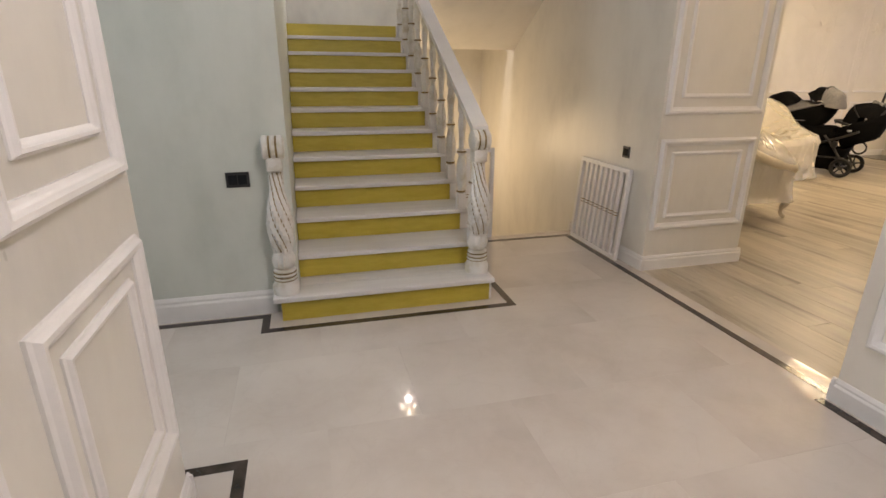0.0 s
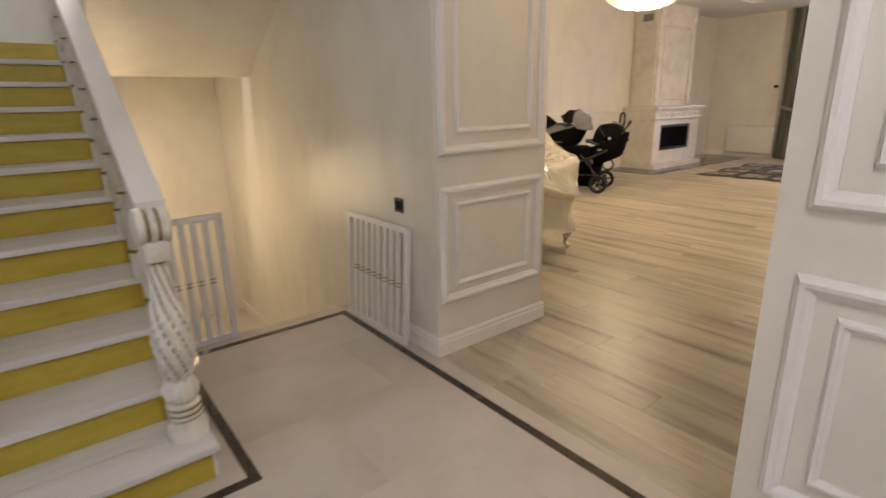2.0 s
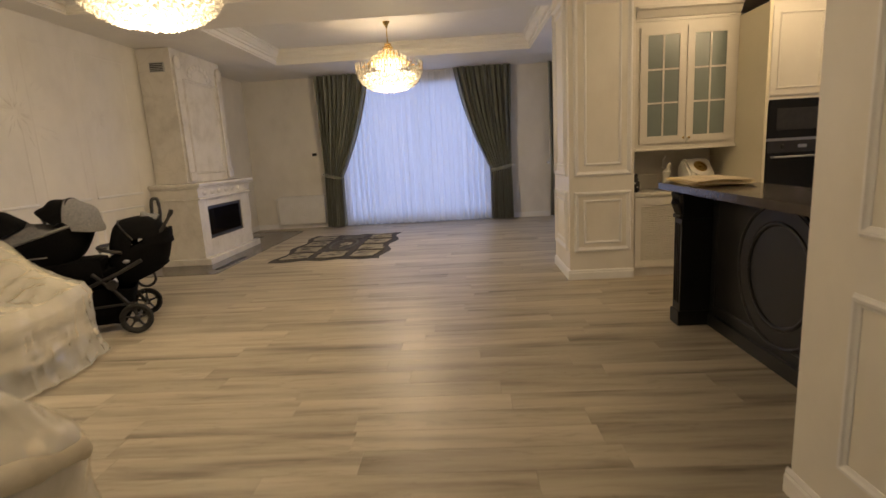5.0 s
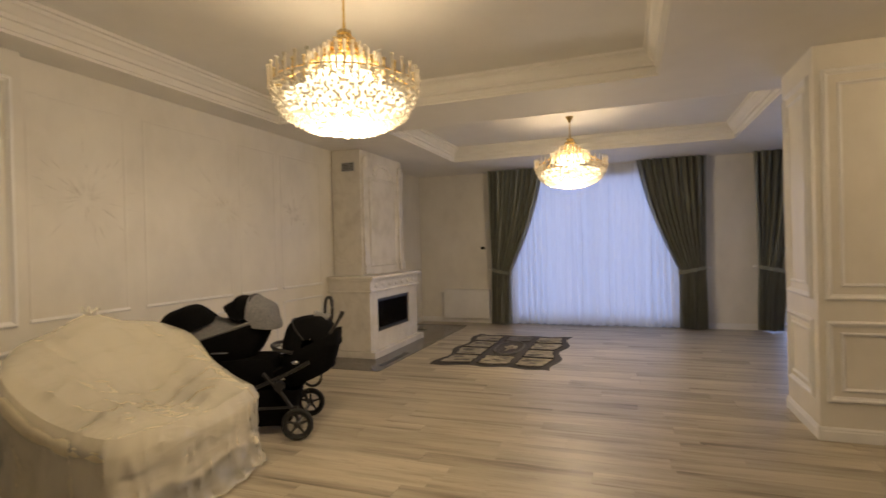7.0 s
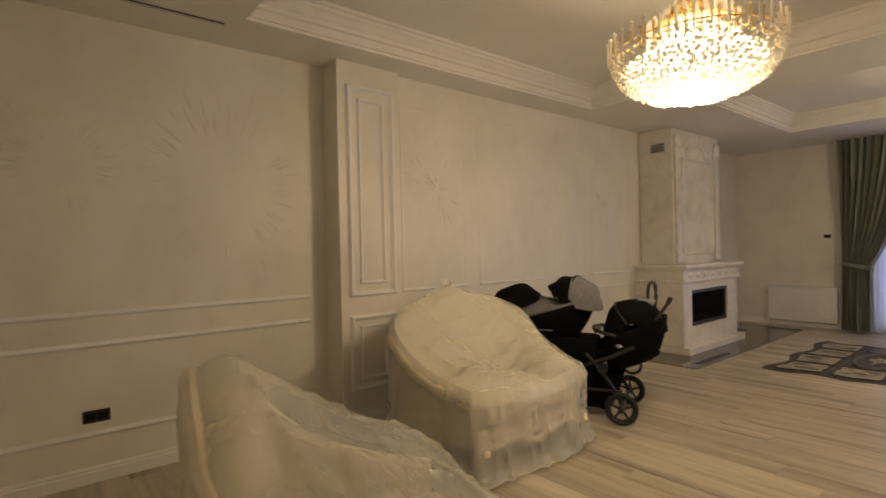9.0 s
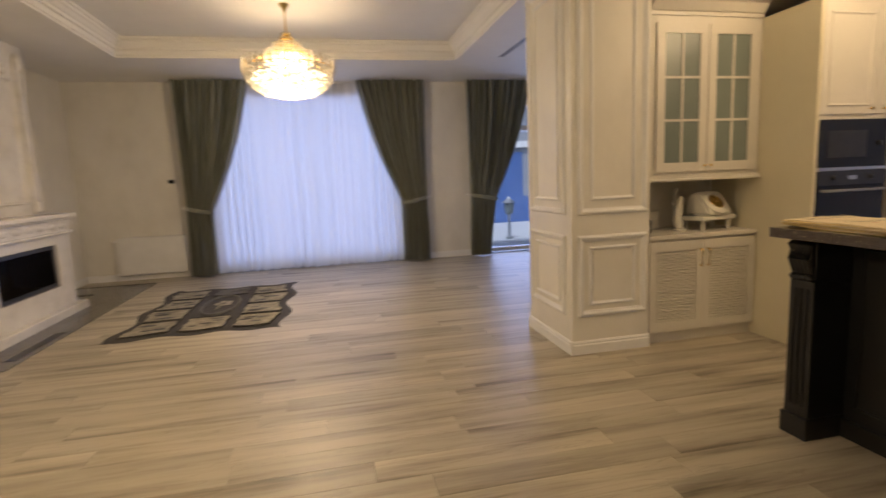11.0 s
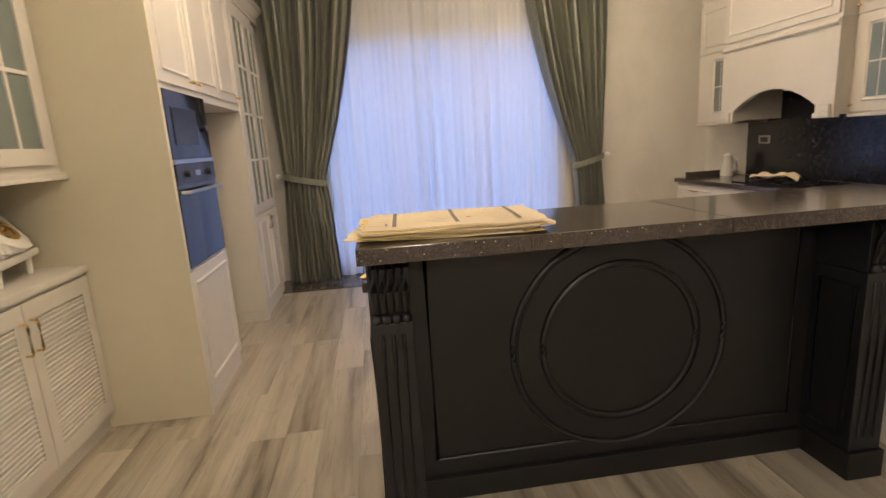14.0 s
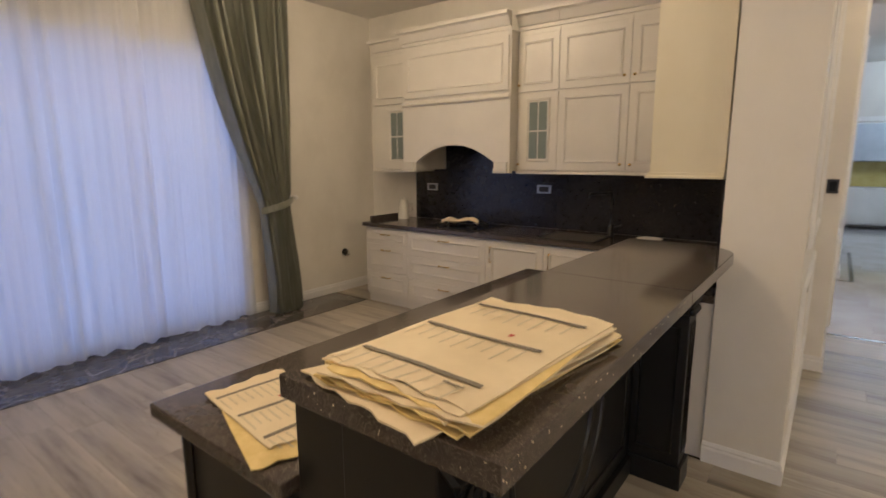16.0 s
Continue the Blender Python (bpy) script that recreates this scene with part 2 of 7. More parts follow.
M["black_cloth"] = material("black stroller cloth", [(0.003, 0.003, 0.0035), (0.006, 0.006, 0.0065)], 60, rough=0.85, bump=0.3, fine=300)
M["black_cloth"].node_tree.nodes["Principled BSDF"].inputs["Specular IOR Level"].default_value = 0.06
M["grey_cloth"] = material("grey marl cloth", [(0.11, 0.11, 0.115), (0.19, 0.19, 0.20)], 60, rough=0.9, bump=0.3, fine=300, sheen=0.04)
M["rubber"] = material("tyre rubber", [(0.01, 0.01, 0.01), (0.02, 0.02, 0.02)], 40, rough=0.8, bump=0.2)
M["curtain"] = material("grey-green curtain satin", [(0.135, 0.142, 0.108), (0.19, 0.197, 0.155), (0.25, 0.256, 0.205)], 5.0, (3, 3, 0.3), 0.34, 0.08, bump=0.10, fine=220, sheen=0.15)
M["sheer"] = sheer("white sheer voile")
M["upholstery"] = material("cream upholstery", [(0.55, 0.49, 0.36), (0.64, 0.58, 0.44)], 12, rough=0.7, bump=0.15, fine=120)
M["chair_frame"] = material("ivory carved frame", [(0.56, 0.50, 0.38), (0.68, 0.62, 0.50)], 14, rough=0.42, bump=0.12)
M["island_paint"] = material("black-brown cabinet paint", [(0.0055, 0.0054, 0.0056), (0.009, 0.0088, 0.009)], 4, rough=0.40, rough_vary=0.06, bump=0.03)
M["quartz"] = material("brown quartz worktop", [(0.045, 0.036, 0.031), (0.065, 0.052, 0.045)], 30, rough=0.12, rough_vary=0.03, bump=0.0, vein=((0.42, 0.36, 0.30), 110.0, 0.55))
M["splash"] = material("black granite splashback", [(0.010, 0.010, 0.013), (0.022, 0.021, 0.025)], 25, rough=0.22, bump=0.0)
M["oven_glass"] = material("black oven glass", [(0.010, 0.011, 0.014), (0.014, 0.015, 0.018)], 3, rough=0.06, rough_vary=0.02, bump=0.0)
M["oven_glass"].node_tree.nodes["Principled BSDF"].inputs["Specular IOR Level"].default_value = 0.22
M["frosted"] = material("frosted cabinet glass", [(0.16, 0.19, 0.18), (0.20, 0.235, 0.22)], 2, rough=0.22, bump=0.02)
M["firebox"] = material("sooty firebox", [(0.04, 0.036, 0.032), (0.12, 0.105, 0.09)], 6, rough=0.5, bump=0.1)
M["paper"] = material("newsprint", [(0.66, 0.55, 0.37), (0.76, 0.65, 0.46)], 6, rough=0.8, bump=0.05)
M["paper_edge"] = material("yellowed newsprint", [(0.64, 0.48, 0.18), (0.76, 0.60, 0.28)], 20, rough=0.85, bump=0.2)
M["ink"] = material("newsprint ink", [(0.16, 0.14, 0.11), (0.24, 0.21, 0.17)], 40, rough=0.8, bump=0.0)
M["faint_ink"] = material("faint newsprint", [(0.52, 0.455, 0.33), (0.59, 0.52, 0.385)], 60, rough=0.8, bump=0.0)
M["red_ink"] = material("red ink", [(0.45, 0.07, 0.05), (0.5, 0.1, 0.07)], 40, rough=0.8, bump=0.0)
M["rug_dark"] = material("charcoal rug pile", [(0.025, 0.024, 0.026), (0.07, 0.066, 0.066)], 30, rough=0.9, bump=0.4, fine=300)
M["rug_light"] = material("beige rug pile", [(0.15, 0.135, 0.105), (0.38, 0.345, 0.28)], 9, rough=0.9, bump=0.4, fine=300)
M["rug_grey"] = material("grey rug pile", [(0.07, 0.07, 0.075), (0.14, 0.135, 0.13)], 14, rough=0.9, bump=0.4, fine=300)
M["plastic_film"] = clear("plastic wrap", (0.99, 0.98, 0.95), 0.62, 0.12, (0.82, 0.81, 0.76), 0.9)
M["plastic_film"].node_tree.nodes["Principled BSDF"].inputs["IOR"].default_value = 2.0
M["crystal"] = clear("cut crystal", (1.0, 0.99, 0.95), 0.36, 0.05, (0.92, 0.88, 0.80))
M["gold_crystal"] = clear("gold-tinted crystal", (1.0, 0.93, 0.74), 0.50, 0.06, (0.78, 0.64, 0.38))
M["pane"] = clear("window glass", (0.97, 0.98, 1.0), 0.93, 0.02, (0.5, 0.55, 0.6))
M["bulb_glow"] = glow("lit crystal core", (1.0, 0.84, 0.58), 2.7)
M["crown_glow"] = glow("lit crown", (1.0, 0.84, 0.58), 5.0)
M["fire_glass"] = clear("fire door glass", (0.6, 0.55, 0.48), 0.90, 0.25, (0.01, 0.01, 0.01))
M["spot_glow"] = glow("lit lamp", (1.0, 0.9, 0.75), 14.0)
M["ceramic"] = material("white glazed ceramic", [(0.68, 0.66, 0.60), (0.74, 0.72, 0.66)], 4, rough=0.2, bump=0.0)
M["pvc"] = material("cream window frame", [(0.55, 0.52, 0.46), (0.62, 0.59, 0.52)], 3, rough=0.35, bump=0.01)
M["terrace"] = material("pale terrace paving", [(0.50, 0.51, 0.53), (0.60, 0.61, 0.63)], 2, rough=0.6, bump=0.1)
M["ground"] = material("grass ground", [(0.05, 0.07, 0.03), (0.09, 0.10, 0.05)], 0.6, rough=0.9, bump=0.3)
M["blue_wall"] = material("blue-painted facade", [(0.06, 0.13, 0.34), (0.08, 0.16, 0.40)], 1.5, rough=0.6, bump=0.1)
M["grey_wall"] = material("grey facade render", [(0.26, 0.27, 0.30), (0.33, 0.34, 0.37)], 1.5, rough=0.8, bump=0.1)
M["roof"] = material("grey roof tile", [(0.20, 0.22, 0.25), (0.30, 0.32, 0.35)], 8, rough=0.6, bump=0.3)
M["grey_cab"] = material("grey kitchen lacquer", [(0.34, 0.36, 0.37), (0.40, 0.42, 0.43)], 3, rough=0.35, bump=0.01)
M["yellow_tile"] = material("ochre splashback tile", [(0.42, 0.32, 0.08), (0.50, 0.40, 0.13)], 6, rough=0.3, bump=0.03)

# ---- mesh helpers ----


def box(bm, x0, x1, y0, y1, z0, z1, bevel=0.0):
    made = bmesh.ops.create_cube(bm, size=1.0, matrix=Matrix.LocRotScale(((x0 + x1) / 2, (y0 + y1) / 2, (z0 + z1) / 2), None, (abs(x1 - x0), abs(y1 - y0), abs(z1 - z0))))
    if bevel:
        edges = {e for v in made["verts"] for e in v.link_edges}
        bmesh.ops.bevel(bm, geom=list(edges), offset=bevel, segments=2, affect="EDGES", profile=0.6)
    return bm


def fresh():
    return bmesh.new()


def rod(bm, a, b, r0, r1=None, seg=12):
    a, b = Vector(a), Vector(b)
    turn = (b - a).to_track_quat("Z", "Y").to_matrix().to_4x4()
    bmesh.ops.create_cone(bm, cap_ends=True, segments=seg, radius1=r0, radius2=r0 if r1 is None else r1, depth=(b - a).length, matrix=Matrix.Translation((a + b) / 2) @ turn)
    return bm


def ball(bm, at, r, seg=12, squash=(1, 1, 1)):
    bmesh.ops.create_uvsphere(bm, u_segments=seg, v_segments=max(6, seg // 2), radius=r, matrix=Matrix.LocRotScale(at, None, squash))
    return bm


def lathe(bm, profile, seg=20, at=(0, 0, 0), turn=None, twist=0.0, flutes=0, depth=0.0):
    """profile: (radius, height) from bottom to top. flutes: grooves, turning by twist radians over the height."""
    rows = []
    z0, z1 = profile[0][1], profile[-1][1]
    for r, z in profile:
        row = []
        for k in range(seg):
            a = 2 * math.pi * k / seg
            rr = r * (1 - depth * (0.5 + 0.5 * math.cos(flutes * (a + twist * (z - z0) / (z1 - z0 + 1e-9))))) if flutes else r
            p = Vector((rr * math.cos(a), rr * math.sin(a), z))
            if turn is not None:
                p = turn @ p
            row.append(bm.verts.new(p + Vector(at)))
        rows.append(row)
    for lo, hi in zip(rows, rows[1:]):
        for k in range(seg):
            bm.faces.new((lo[k], lo[(k + 1) % seg], hi[(k + 1) % seg], hi[k]))
    bm.faces.new(rows[0][::-1])
    bm.faces.new(rows[-1])
    return bm


def tube(bm, points, r, seg=8, closed=False):
    pts = [Vector(p) for p in points]
    rows = []
    n = len(pts)
    for i, p in enumerate(pts):
        d = (pts[(i + 1) % n] - pts[i - 1]) if closed else (pts[min(i + 1, n - 1)] - pts[max(i - 1, 0)])
        q = d.to_track_quat("Z", "Y")
        rr = r[i] if isinstance(r, (list, tuple)) else r
        rows.append([bm.verts.new(p + q @ Vector((rr * math.cos(2 * math.pi * k / seg), rr * math.sin(2 * math.pi * k / seg), 0))) for k in range(seg)])
    pairs = list(zip(rows, rows[1:])) + ([(rows[-1], rows[0])] if closed else [])
    for lo, hi in pairs:
        for k in range(seg):
            bm.faces.new((lo[k], lo[(k + 1) % seg], hi[(k + 1) % seg], hi[k]))
    if not closed:
        bm.faces.new(rows[0][::-1])
        bm.faces.new(rows[-1])
    return bm


def prism(bm, poly, axis, a, b):
    """A flat polygon pushed along an axis from a to b. poly in the two other axes, in order x, y, z."""
    def put(p, v):
        c = list(p)
        c.insert("xyz".index(axis), v)
        return bm.verts.new(c)
    lo, hi = [put(p, a) for p in poly], [put(p, b) for p in poly]
    n = len(poly)
    bm.faces.new(lo)
    bm.faces.new(hi[::-1])
    for k in range(n):
        bm.faces.new((lo[k], hi[k], hi[(k + 1) % n], lo[(k + 1) % n]))
    bmesh.ops.recalc_face_normals(bm, faces=bm.faces[:])
    return bm


def grid(bm, f, nu, nv, thick=0.0):
    """f(u, v) for u, v in 0..1 gives places; thick adds a second skin."""
    rows = [[bm.verts.new(f(i / nu, j / nv)) for j in range(nv + 1)] for i in range(nu + 1)]
    for i in range(nu):
        for j in range(nv):
            bm.faces.new((rows[i][j], rows[i + 1][j], rows[i + 1][j + 1], rows[i][j + 1]))
    if thick:
        bmesh.ops.recalc_face_normals(bm, faces=bm.faces[:])
        bmesh.ops.solidify(bm, geom=bm.faces[:], thickness=thick)
    return bm


def part(name, bm, mat, parent=None, label="", smooth=False):
    me = bpy.data.meshes.new(name)
    bmesh.ops.recalc_face_normals(bm, faces=bm.faces[:])
    if smooth:
        for f in bm.faces:
            f.smooth = True
        for e in bm.edges:
            if len(e.link_faces) == 2 and e.calc_face_angle(0) > 0.7:
                e.smooth = False
    bm.to_mesh(me)
    bm.free()
    me.materials.append(M[mat] if isinstance(mat, str) else mat)
    ob = new(name, me)
    if parent is not None:
        ob.parent = parent
    if label:
        ob["label"] = label
    return ob


def thing(name, label, category, at=(0, 0, 0), rz=0.0, group=""):
    ob = new(name)
    ob.empty_display_size = 0.1
    ob.matrix_world = pose(*at, 0, 0, rz)
    return tagged(ob, label, category, group)


def structure(name, bm, mat, label="", category="", smooth=False):
    return tagged(part(name, bm, mat, None, "", smooth), label, category or name.split("_")[0], "", "structure")


PROFILE = [(0.0, 0.0), (0.0, 0.35), (0.15, 0.55), (0.30, 1.0), (0.55, 0.95), (0.70, 0.6), (0.82, 0.45), (1.0, 0.3), (1.0, 0.0)]


def moulding(parent, origin, u, normal, u0, u1, z0, z1, wide=0.045, deep=0.022, mat="white", name="moulding"):
    """A mitred picture-frame moulding on a wall. u and normal: level unit vectors along and out of the wall."""
    o, u, nrm, up = Vector(origin), Vector(u), Vector(normal), Vector((0, 0, 1))
    bm = fresh()
    rings = []
    for d, h in PROFILE:
        d, h = d * wide, h * deep
        rings.append([bm.verts.new(o + u * a + up * z + nrm * (h - 0.001)) for a, z in ((u0 + d, z0 + d), (u1 - d, z0 + d), (u1 - d, z1 - d), (u0 + d, z1 - d))])
    for lo, hi in zip(rings, rings[1:]):
        for k in range(4):
            bm.faces.new((lo[k], lo[(k + 1) % 4], hi[(k + 1) % 4], hi[k]))
    return part(name, bm, mat, parent)


def rail(parent, origin, u, normal, u0, u1, z, tall=0.04, deep=0.02, mat="white", name="moulding"):
    """A level length of moulding."""
    o, u, nrm, up = Vector(origin), Vector(u), Vector(normal), Vector((0, 0, 1))
    bm = fresh()
    ends = [[bm.verts.new(o + u * a + up * (z + d * tall) + nrm * (h * deep - 0.001)) for d, h in PROFILE] for a in (u0, u1)]
    for k in range(len(PROFILE) - 1):
        bm.faces.new((ends[0][k], ends[0][k + 1], ends[1][k + 1], ends[1][k]))
    bm.faces.new(ends[0])
    bm.faces.new(ends[1][::-1])
    return part(name, bm, mat, parent)


BASE = [(0, 0), (0.018, 0), (0.018, 0.075), (0.012, 0.085), (0.014, 0.095), (0.006, 0.11), (0, 0.11)]


def baseboard(parent, p, q, normal, tall=1.0):
    """A skirting board from p to q (level points), standing out along normal."""
    p, q, nrm = Vector((*p, 0)), Vector((*q, 0)), Vector((*normal, 0))
    bm = fresh()
    ends = [[bm.verts.new(c + nrm * (d - 0.001) + Vector((0, 0, z * tall))) for d, z in BASE] for c in (p, q)]
    n = len(BASE)
    for k in range(n):
        bm.faces.new((ends[0][k], ends[0][(k + 1) % n], ends[1][(k + 1) % n], ends[1][k]))
    bm.faces.new(ends[0])
    bm.faces.new(ends[1][::-1])
    return part("baseboard", bm, "white", parent)


def panels(parent, origin, u, normal, u0, u1, top=3.0):
    """The house's standard pair of double frames: a low one and a tall one above."""
    moulding(parent, origin, u, normal, u0, u1, 0.31, 0.97, 0.05, 0.026)
    moulding(parent, origin, u, normal, u0 + 0.10, u1 - 0.10, 0.40, 0.88, 0.03, 0.018)
    moulding(parent, origin, u, normal, u0, u1, 1.135, top, 0.05, 0.026)
    moulding(parent, origin, u, normal, u0 + 0.11, u1 - 0.11, 1.245, top - 0.11, 0.03, 0.018)

# ---- the large structure ----
LOW, HIGH = 3.20, 3.42

bm = fresh()
box(bm, 2.12, 14.2, -3.1, 3.28, -0.25, -0.012)
box(bm, 2.19, 14.2, 3.281, 8.0, -0.25, -0.012)
floor = structure("floor", bm, "subfloor", "greige oak laminate floor of living room and kitchen", "floor")
bm = fresh()
box(bm, -7.2, 2.12, -1.6, 3.35, -0.25, -0.012)
box(bm, 0.90, 2.12, 3.35, 4.36, -0.25, -0.012)
hall_floor = structure("floor_hall", bm, "marble", "polished cream marble hall floor with dark inlay lines", "floor")

# ceilings, with the two sunk trays
T1 = (4.60, 8.75, 2.82, 7.10)
T2 = (9.74, 12.46, 1.55, 6.10)
bm = fresh()
for x0, x1, y0, y1 in ((2.1, T1[0], -3.1, 8.0), (T1[0], T1[1], -3.1, T1[2]), (T1[0], T1[1], T1[3], 8.0), (T1[1], T2[0], -3.1, 8.0), (T2[0], T2[1], -3.1, T2[2]), (T2[0], T2[1], T2[3], 8.0), (T2[1], 14.3, -3.1, 8.0)):
    box(bm, x0, x1, y0, y1, LOW, LOW + 0.06)
for x0, x1, y0, y1 in (T1, T2):
    box(bm, x0 - 0.3, x1 + 0.3, y0 - 0.3, y1 + 0.3, HIGH + 0.02, HIGH + 0.14)
    w = 0.10
    box(bm, x0 - w, x0 - 0.002, y0 - w, y1 + w, LOW + 0.002, HIGH + 0.02)
    box(bm, x1 + 0.002, x1 + w, y0 - w, y1 + w, LOW + 0.002, HIGH + 0.02)
    box(bm, x0 - w, x1 + w, y0 - w, y0 - 0.002, LOW + 0.002, HIGH + 0.02)
    box(bm, x0 - w, x1 + w, y1 + 0.002, y1 + w, LOW + 0.002, HIGH + 0.02)
ceiling = structure("ceiling", bm, "ceiling", "cream painted ceiling with two sunk trays", "ceiling")
bm = fresh()
box(bm, -3.2, 2.1, -1.6, 3.2, 3.0, 3.12)
box(bm, -7.2, -3.2, -0.5, 5.0, 2.7, 2.82)
box(bm, -0.4, 2.4, 3.2, 7.4, 4.4, 4.5)
structure("ceiling_hall", bm, "ceiling", "white hall and stairwell ceiling", "ceiling")


def cornice(name, x0, x1, y0, y1):
    """Stepped plaster cornice lining the inside of a tray."""
    prof = [(0.001, 0.0), (0.001, 0.022), (0.02, 0.024), (0.02, 0.05), (0.008, 0.055), (0.008, 0.09), (0.035, 0.095), (0.035, 0.125), (0.055, 0.14), (0.085, 0.175), (0.10, 0.185), (0.10, 0.21), (0.125, 0.215), (0.125, 0.255)]
    bm = fresh()
    rings = [[bm.verts.new((x, y, LOW - 0.001 + h)) for x, y in ((x0 + d, y0 + d), (x1 - d, y0 + d), (x1 - d, y1 - d), (x0 + d, y1 - d))] for d, h in prof]
    for lo, hi in zip(rings, rings[1:]):
        for k in range(4):
            bm.faces.new((lo[k], lo[(k + 1) % 4], hi[(k + 1) % 4], hi[k]))
    return structure(name, bm, "ceiling", "stepped plaster cornice round a ceiling tray", "cornice")


cornice("trim_tray_cornice", *T1)
cornice("trim_tray_cornice", *T2)

# walls of the living room
bm = fresh()
box(bm, 2.17, 5.46, 7.68, 7.9, 0, LOW)
niche = structure("wall_north_niche", bm, "plaster", "cream plaster wall with rails and a radiating relief", "wall")
bm = fresh()
box(bm, 5.46, 6.10, 7.40, 7.9, 0, LOW)
pilaster = structure("wall_pilaster", bm, "plaster", "panelled cream pilaster with double mouldings", "wall")
bm = fresh()
box(bm, 6.10, 14.25, 7.48, 7.9, 0, LOW)
north = structure("wall_north", bm, "plaster", "pearl plaster wall with rails and radiating reliefs", "wall")
W1, W2 = (2.25, 5.45, 2.95), (-1.75, 0.85, 2.85)
bm = fresh()
XW = 14.12
box(bm, XW, XW + 0.28, W1[1], 7.9, 0, LOW)
box(bm, XW, XW + 0.28, W2[1], W1[0], 0, LOW)
box(bm, XW, XW + 0.28, -3.2, W2[0], 0, LOW)
box(bm, XW, XW + 0.28, W1[0], W1[1], W1[2], LOW)
box(bm, XW, XW + 0.28, W2[0], W2[1], W2[2], LOW)
east = structure("wall_east", bm, "plaster", "cream plaster window wall", "wall")
bm = fresh()
box(bm, 9.06, 9.30, -3.0, 0.99, 0, LOW)
partition = structure("wall_partition", bm, "plaster", "cream wall behind the tall kitchen units", "wall")
bm = fresh()
box(bm, 8.49, 9.36, 0.99, 1.68, 0, LOW)
column = structure("wall_column", bm, "plaster", "square cream column with double panel mouldings", "column")
KW = (4.85, 7.55, 2.50)
bm = fresh()
YK = -3.02
box(bm, 2.8, KW[0], YK - 0.25, YK, 0, LOW)
box(bm, KW[1], 14.3, YK - 0.25, YK, 0, LOW)
box(bm, KW[0], KW[1], YK - 0.25, YK, KW[2], LOW)
south = structure("wall_south", bm, "plaster", "cream kitchen window wall", "wall")
bm = fresh()
box(bm, 2.80, 3.03, YK, 1.20, 0, LOW)
structure("wall_kitchen", bm, "plaster", "cream wall behind the kitchen run", "wall")
bm = fresh()
box(bm, 3.035, 4.85, 1.18, 1.20, 0, LOW)
box(bm, 3.105, 4.85, 1.20, 1.52, 0, LOW)
spur = structure("wall_spur", bm, "plaster", "cream spur wall between kitchen and passage", "wall")
bm = fresh()
box(bm, 2.02, 2.79, -1.6, 1.21, 0, LOW)
box(bm, 2.02, 3.10, 1.21, 1.64, 0, LOW)
jamb = structure("wall_hall_east", bm, "plaster", "panelled wall between the hall and the passage", "wall")
bm = fresh()
box(bm, 2.17, 3.03, 3.28, 7.9, -2.4, 4.4)
pier = structure("wall_pier", bm, "hall_plaster", "panelled pier and pearl plaster stairwell wall", "wall")
bm = fresh()
box(bm, 2.10, 2.30, 1.62, 3.28, 2.75, LOW + 0.1)
structure("wall_lintel", bm, "plaster", "lintel over the wide opening to the living room", "wall")

# walls of the hall
bm = fresh()
box(bm, -1.3, -0.67, -1.6, 1.73, 0, 3.0)
leftpier = structure("wall_hall_pier", bm, "hall_plaster", "panelled hall pier with white double mouldings", "wall")
bm = fresh()
box(bm, -3.0, -0.30, 3.21, 3.45, 0, 4.4)
box(bm, -0.52, -0.30, 3.45, 7.3, 0, 4.4)
hallback = structure("wall_hall_back", bm, "green_plaster", "pale green-grey plaster hall wall", "wall")
bm = fresh()
box(bm, -0.52, 2.4, 7.10, 7.3, -2.4, 4.4)
box(bm, 0.82, 0.915, 3.36, 7.10, -2.4, -0.02)
structure("wall_stairwell", bm, "hall_plaster", "pearl plaster wall at the end of the stairwell", "wall")
bm = fresh()
box(bm, -3.15, -3.0, -1.6, 1.55, 0, 3.0)
box(bm, -3.15, -3.0, 2.75, 3.45, 0, 3.0)
box(bm, -3.15, -3.0, 1.55, 2.75, 2.1, 3.0)
structure("wall_hall_west", bm, "hall_plaster", "hall wall with the doorway to a second kitchen", "wall")
bm = fresh()
box(bm, -3.0, 2.1, -1.75, -1.6, 0, 3.1)
structure("wall_hall_entrance", bm, "hall_plaster", "plain plaster wall behind the entrance", "wall")
bm = fresh()
box(bm, -7.3, -7.15, -0.5, 5.0, 0, 2.75)
box(bm, -7.15, -3.15, -0.6, -0.5, 0, 2.75)
box(bm, -7.15, -3.15, 5.0, 5.1, 0, 2.75)
structure("wall_second_kitchen", bm, "hall_plaster", "walls of the second kitchen", "wall")

# ---- mouldings and skirtings ----
panels(pier, (2.17, 3.28, 0), (1, 0, 0), (0, -1, 0), 0.025, 0.825)
baseboard(pier, (2.16, 3.28), (3.05, 3.28), (0, -1))
baseboard(pier, (2.17, 3.262), (2.17, 4.30), (-1, 0))
baseboard(pier, (3.03, 3.28), (3.03, 7.6), (1, 0))
panels(leftpier, (-0.67, 0, 0), (0, 1, 0), (1, 0, 0), 1.07, 1.68)
panels(leftpier, (-0.67, 0, 0), (0, 1, 0), (1, 0, 0), 0.10, 0.92)
panels(leftpier, (-0.67, 0, 0), (0, 1, 0), (1, 0, 0), -0.9, -0.05)
baseboard(leftpier, (-0.67, -1.6), (-0.67, 1.748), (1, 0))
baseboard(leftpier, (-1.3, 1.73), (-0.652, 1.73), (0, 1))
panels(jamb, (2.02, 0, 0), (0, 1, 0), (-1, 0, 0), 0.72, 1.57)
